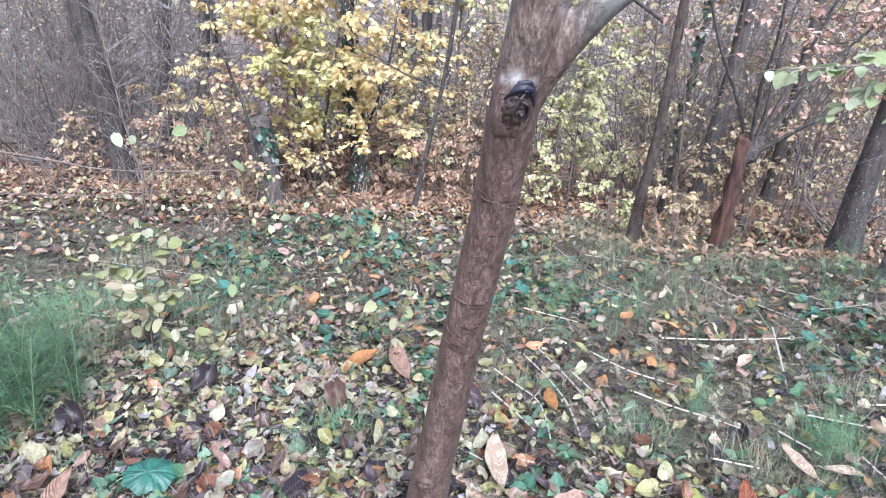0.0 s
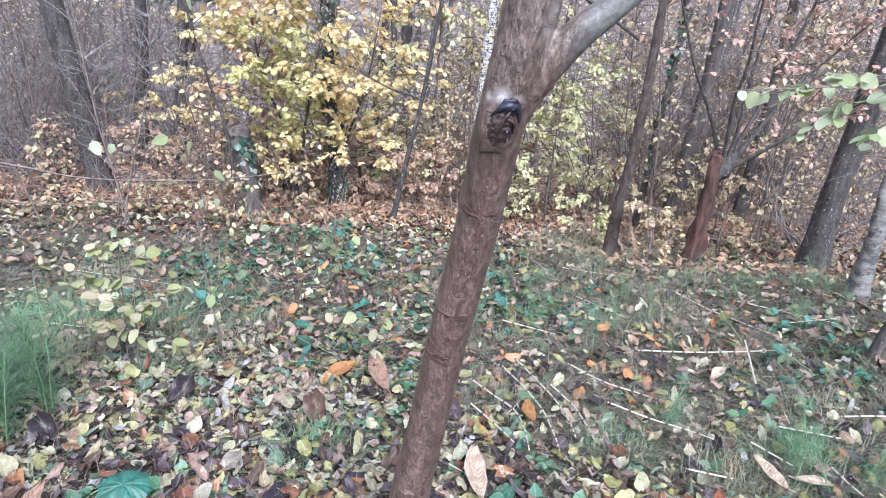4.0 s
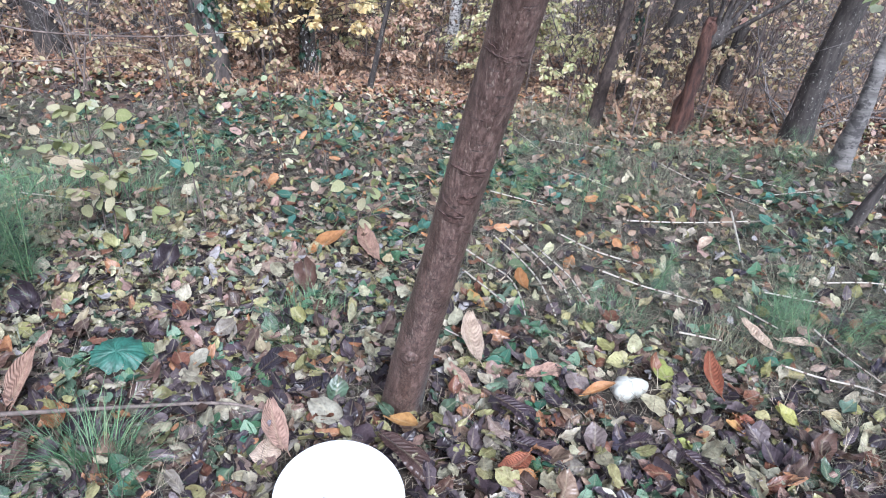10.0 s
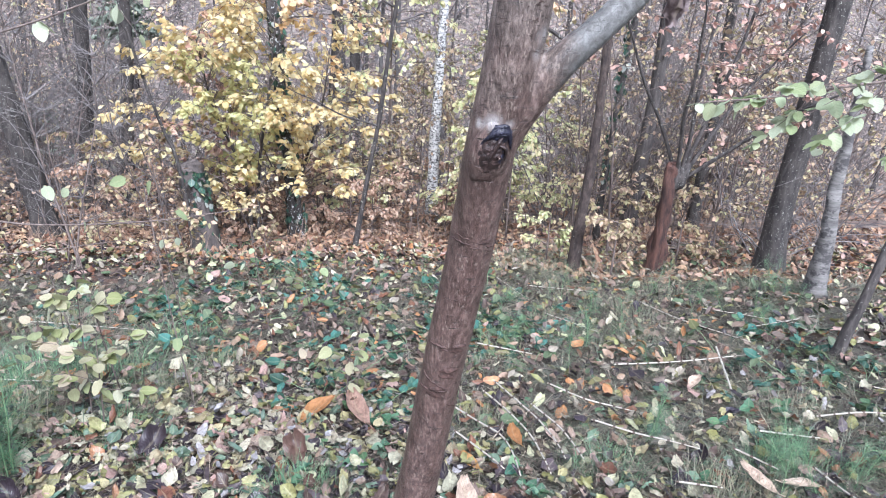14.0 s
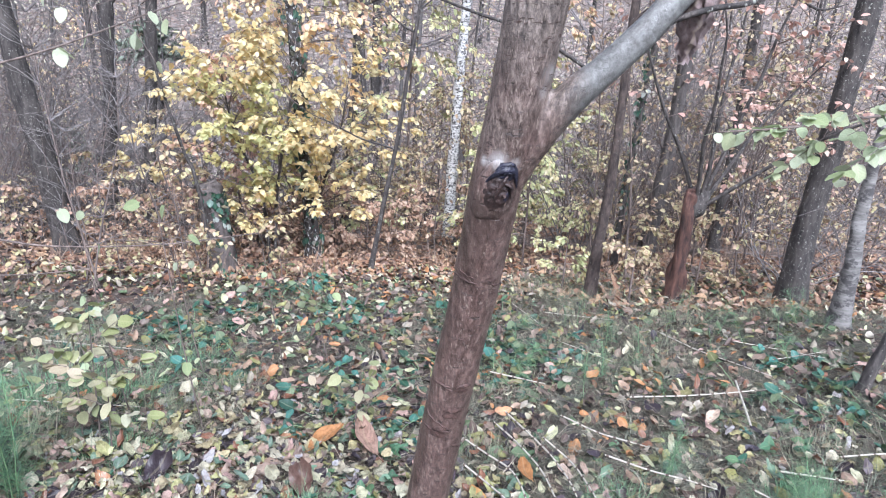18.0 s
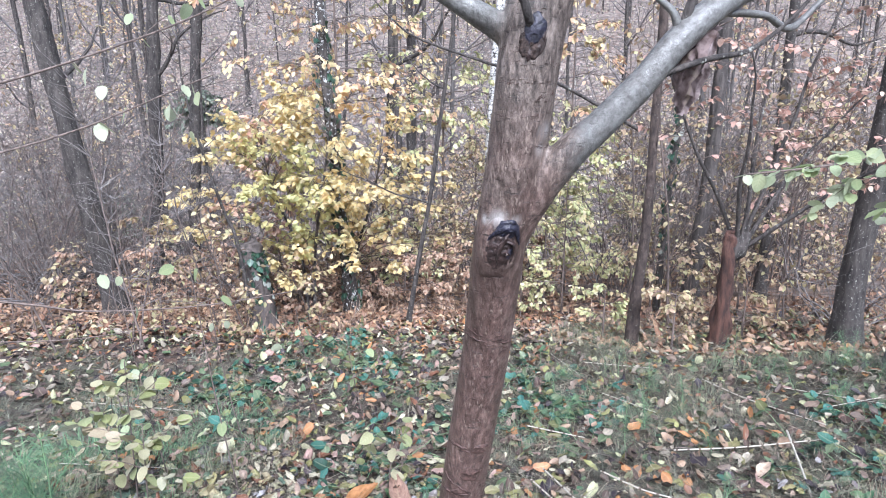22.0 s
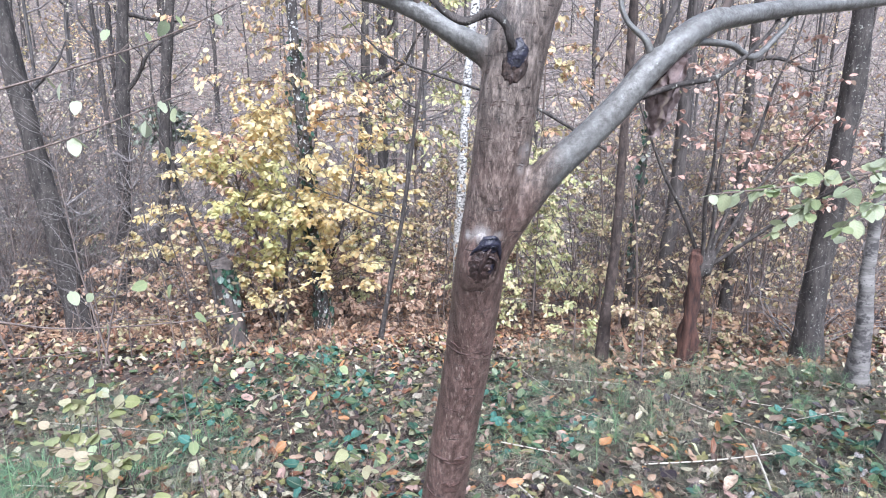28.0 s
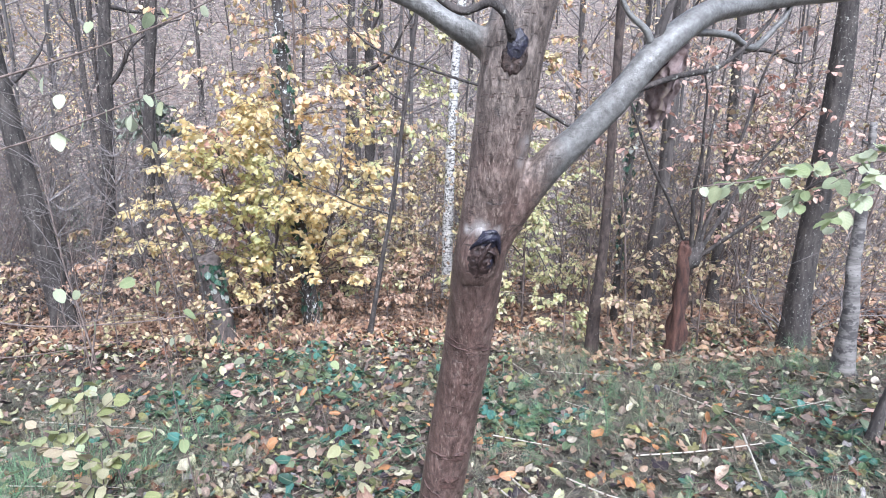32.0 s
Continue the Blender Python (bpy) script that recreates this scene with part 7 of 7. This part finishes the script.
def stain_top(u, w):
    r = w * (0.1 + 0.006 * np.sin(3 * u + 1) + 0.004 * np.sin(11 * u) + 0.003 * np.sin(23 * u + 2))
    return np.stack([r * np.cos(u) * 1.32 + 0.005, r * np.sin(u) - 0.108, 0.1165 + 0.003 * np.sin(9 * u + 20 * w) * (w < 0.9) - 0.004 * (w > 0.95)], -1)


part("dirt_crust", mesh_from("dirt_crust", *blob(stain_top, 60, 10), None, (STAIN,)), bucket, "ragged grey dirt crust on the lid")

# white bracket-like lump in the leaves
fungus = thing("white_mushroom", (0.76, 0.13, float(height(0.76, 0.13)) + 0.01), "lumpy white mushroom cap among the leaves", "mushroom")


def cap(u, w):
    r = np.sin(w * 2.2) * (0.06 + 0.009 * np.sin(2 * u + 0.5) + 0.007 * np.sin(3 * u + 1) + 0.004 * np.sin(7 * u))
    crease = 0.009 * np.exp(-((r * np.cos(u) - 0.012) / 0.012) ** 2) * (np.sin(u) < 0.4)
    return np.stack([r * np.cos(u), r * 0.75 * np.sin(u), 0.04 * np.cos(w * 2.2) + 0.006 * np.sin(4 * u) * w + 0.003 * np.sin(9 * u + 14 * w) - crease + 0.024], -1)


part("cap", mesh_from("cap", *blob(cap, 30, 14), None, (plain_material("mushroom_white", (0.4, 0.4, 0.355), 0.6, 0.1, 25, 0.6),)), fungus)
part("stem", mesh_from("stem", *turned([(0.02, -0.04), (0.018, 0.02), (0.016, 0.05)], 16), None, (bpy.data.materials["mushroom_white"],)), fungus)

# ---------- the leaf litter ----------
FORMS = ((0.75, 0.15, 0.3, 0.8), (0.55, 0.35, -0.6, 0.85), (0.8, 0.1, 0.7, 0.72), (0.42, 0.5, 0.3, 0.95), (0.6, 0.25, -1.0, 0.85), (0.85, 0.12, 0.2, 0.7), (0.45, 0.6, 1.1, 0.95), (0.58, 0.3, -0.3, 0.8))
SHAPES = [real_leaf(w, f, c, 0.045, 100 + k, 4, 2, b) for k, (w, f, c, b) in enumerate(FORMS)]
COARSE = [real_leaf(w, f, c, 0.045, 140 + k, 3, 2, b) for k, (w, f, c, b) in enumerate(FORMS)]
FINE = [real_leaf(w, f * 0.8, c, 0.07, 120 + k, 5, 4, b) for k, (w, f, c, b) in enumerate(FORMS + FORMS[:4])]


def clear(x, y):
    """Where no leaf lies: under the bucket, in the trunk, on the mushroom and the broad leaf."""
    return (np.hypot(x - bx, y - by) > 0.225) & (np.hypot(x, y - 0.06) > 0.1) & (np.hypot(x - 0.76, y - 0.11) > 0.125) & (np.hypot(x + 0.97, y - 0.24) > 0.12)


def lay(heap, x, y, lo, hi, tilt, rng, lift=0.03, shapes=SHAPES):
    keep = clear(x, y)
    x, y = x[keep], y[keep]
    n = len(x)
    p = np.stack([x, y, height(x, y) + rng.uniform(0.004, lift, n)], -1)
    flat = np.where(rng.uniform(0, 1, n) < 0.5, 1.0, 0.0) * np.pi
    strew(heap, shapes, p, turns(rng.uniform(0, 6.28, n), rng.normal(-0.08, tilt, n), rng.normal(0, tilt, n) + flat), lo + (hi - lo) * rng.uniform(0, 1, n) ** 1.35)


litter = thing("leaf_litter", (0, 0, 0), "thick wet litter of yellow, brown and black fallen leaves", "leaf litter", kind="stuff")
rng = np.random.default_rng(800)
n = 50000
y = rng.uniform(-1.2, 5.3, n)
x = rng.uniform(-0.75, 0.8, n) * (y + 2.6)
keep = rng.uniform(0, 1, n) < 1.0 - 0.72 * in_mat(x, y)
x, y = x[keep], y[keep]
edge = y + 0.5 * np.sin(2 * x)
mottle = np.sin(3.1 * x + 1.7 * y + 0.5) * np.sin(2.7 * y - 1.9 * x) + 0.8 * np.sin(7.3 * x - 3 * y) * np.sin(6.1 * y + 2.2 * x + 1)
wet = y + 0.5 * mottle + rng.normal(0, 0.2, len(x)) < 0.38
for band, mat, lo, hi, tilt, lift, shapes in ((wet, NEAR_LITTER, 0.024, 0.088, 0.34, 0.065, FINE), (~wet & (edge < 1.4), LITTER, 0.026, 0.078, 0.34, 0.065, FINE), (~wet & (edge >= 1.4), MID_LITTER, 0.03, 0.085, 0.36, 0.07, SHAPES)):
    h = Heap()
    lay(h, x[band], y[band], lo, hi, tilt, rng, lift, shapes)
    part("foliage", h.mesh("foliage", mat), litter, kind="stuff")
h = Heap()
n = 620
x, y = rng.uniform(-2.2, 1.8, n), rng.normal(-0.15, 0.5, n)
keep = (rng.uniform(0, 1, n) < 1.0 - 0.8 * in_mat(x, y)) & clear(x, y)
x, y = x[keep], y[keep]
n = len(x)
CRUMPLED = [real_leaf(w, f, c, 0.085, 150 + k, 8, 6, 0.8) for k, (w, f, c) in enumerate(((0.6, 0.4, 0.7), (0.7, 0.3, -0.8), (0.5, 0.7, 0.3), (0.8, 0.3, -0.4), (0.75, 0.2, 1.0)))]
strew(h, CRUMPLED, np.stack([x, y, height(x, y) + rng.uniform(0.015, 0.06, n)], -1), turns(rng.uniform(0, 6.28, n), rng.normal(-0.05, 0.16, n), rng.normal(0, 0.25, n) + np.pi * rng.integers(0, 2, n)), rng.uniform(0.06, 0.13, n))
part("foliage", h.mesh("foliage", WET), litter, "wet black crumpled leaves", kind="stuff")
h = Heap()
n = 26000
x, y = rng.uniform(-2.6, 2.2, n), rng.uniform(-1.8, 3.4, n)
strew(h, [blade_shape(b, 2, 0.008) for b in (0.2, 0.7)], np.stack([x, y, height(x, y) + rng.uniform(0.01, 0.06, n)], -1), turns(rng.uniform(0, 6.28, n), rng.normal(-1.55, 0.25, n), rng.uniform(0, 6.28, n) * 0.1), rng.uniform(0.04, 0.16, n))
part("straw", h.mesh("straw", blade_material("dead_straw", [(0.1, 0.075, 0.06), (0.3, 0.25, 0.19), (0.18, 0.15, 0.11), (0.42, 0.37, 0.29)])), litter, kind="stuff")
h = Heap()
n = 24000
x, y = rng.uniform(-1.8, 1.9, n), rng.normal(0.1, 0.7, n)
keep = clear(x, y) & (np.sin(4 * x + 1) * np.sin(5 * y) + 0.6 * np.sin(11 * x) * np.sin(9 * y + 2) > -0.35)
x, y = x[keep], y[keep]
n = len(x)
strew(h, [blade_shape(b, 2, 0.006) for b in (0.8, 1.6, 0.3)], np.stack([x, y, height(x, y) + rng.uniform(0.0, 0.045, n)], -1), turns(rng.uniform(0, 6.28, n), rng.normal(-1.2, 0.3, n), rng.normal(0, 0.3, n)), rng.uniform(0.05, 0.17, n))
part("fibres", h.mesh("fibres", WIRY), litter, "fine dry weed stalks among the leaves", kind="stuff")
h = Heap()
n = 36000
y = 4.75 + 16 * rng.uniform(0, 1, n) ** 1.4
x = rng.uniform(-0.85, 0.9, n) * (y + 1.5)
y = y - np.where(y < 8, 1.25 / (1 + np.exp(-(x - 1.3) * 3)), 0)
lay(h, x, y, 0.05, 0.1, 0.35, rng, 0.05, COARSE)
part("foliage", h.mesh("foliage", FLOOR_LEAVES), litter, kind="stuff")
h = Heap()
n = 20000
a, d = rng.uniform(0, 6.28, n), rng.exponential(3.8, n)
x, y = d * np.cos(a), -0.8 + d * np.sin(a)
keep = ((y < -1.0) | (np.abs(x) > 0.75 * (y + 2.4))) & (d < 14)
lay(h, x[keep], y[keep], 0.03, 0.075, 0.32, rng, 0.05)
part("foliage", h.mesh("foliage", MID_LITTER), litter, kind="stuff")
near = [leaf_mesh(s, LITTER if k % 2 else NEAR_LITTER, "fallen_leaf") for k, s in enumerate(FINE)]
for k in range(300):
    x, y = rng.uniform(-1.5, 1.3), rng.uniform(-0.7, 1.1)
    if not clear(x, y):
        continue
    set_leaf(near[k % 12], litter, (x, y, float(height(x, y)) + rng.uniform(0.03, 0.055)), rng.uniform(0, 360), rng.normal(-5, 18), rng.normal(0, 18) + 180 * (k % 2), rng.uniform(0.035, 0.085), "fallen_leaf")
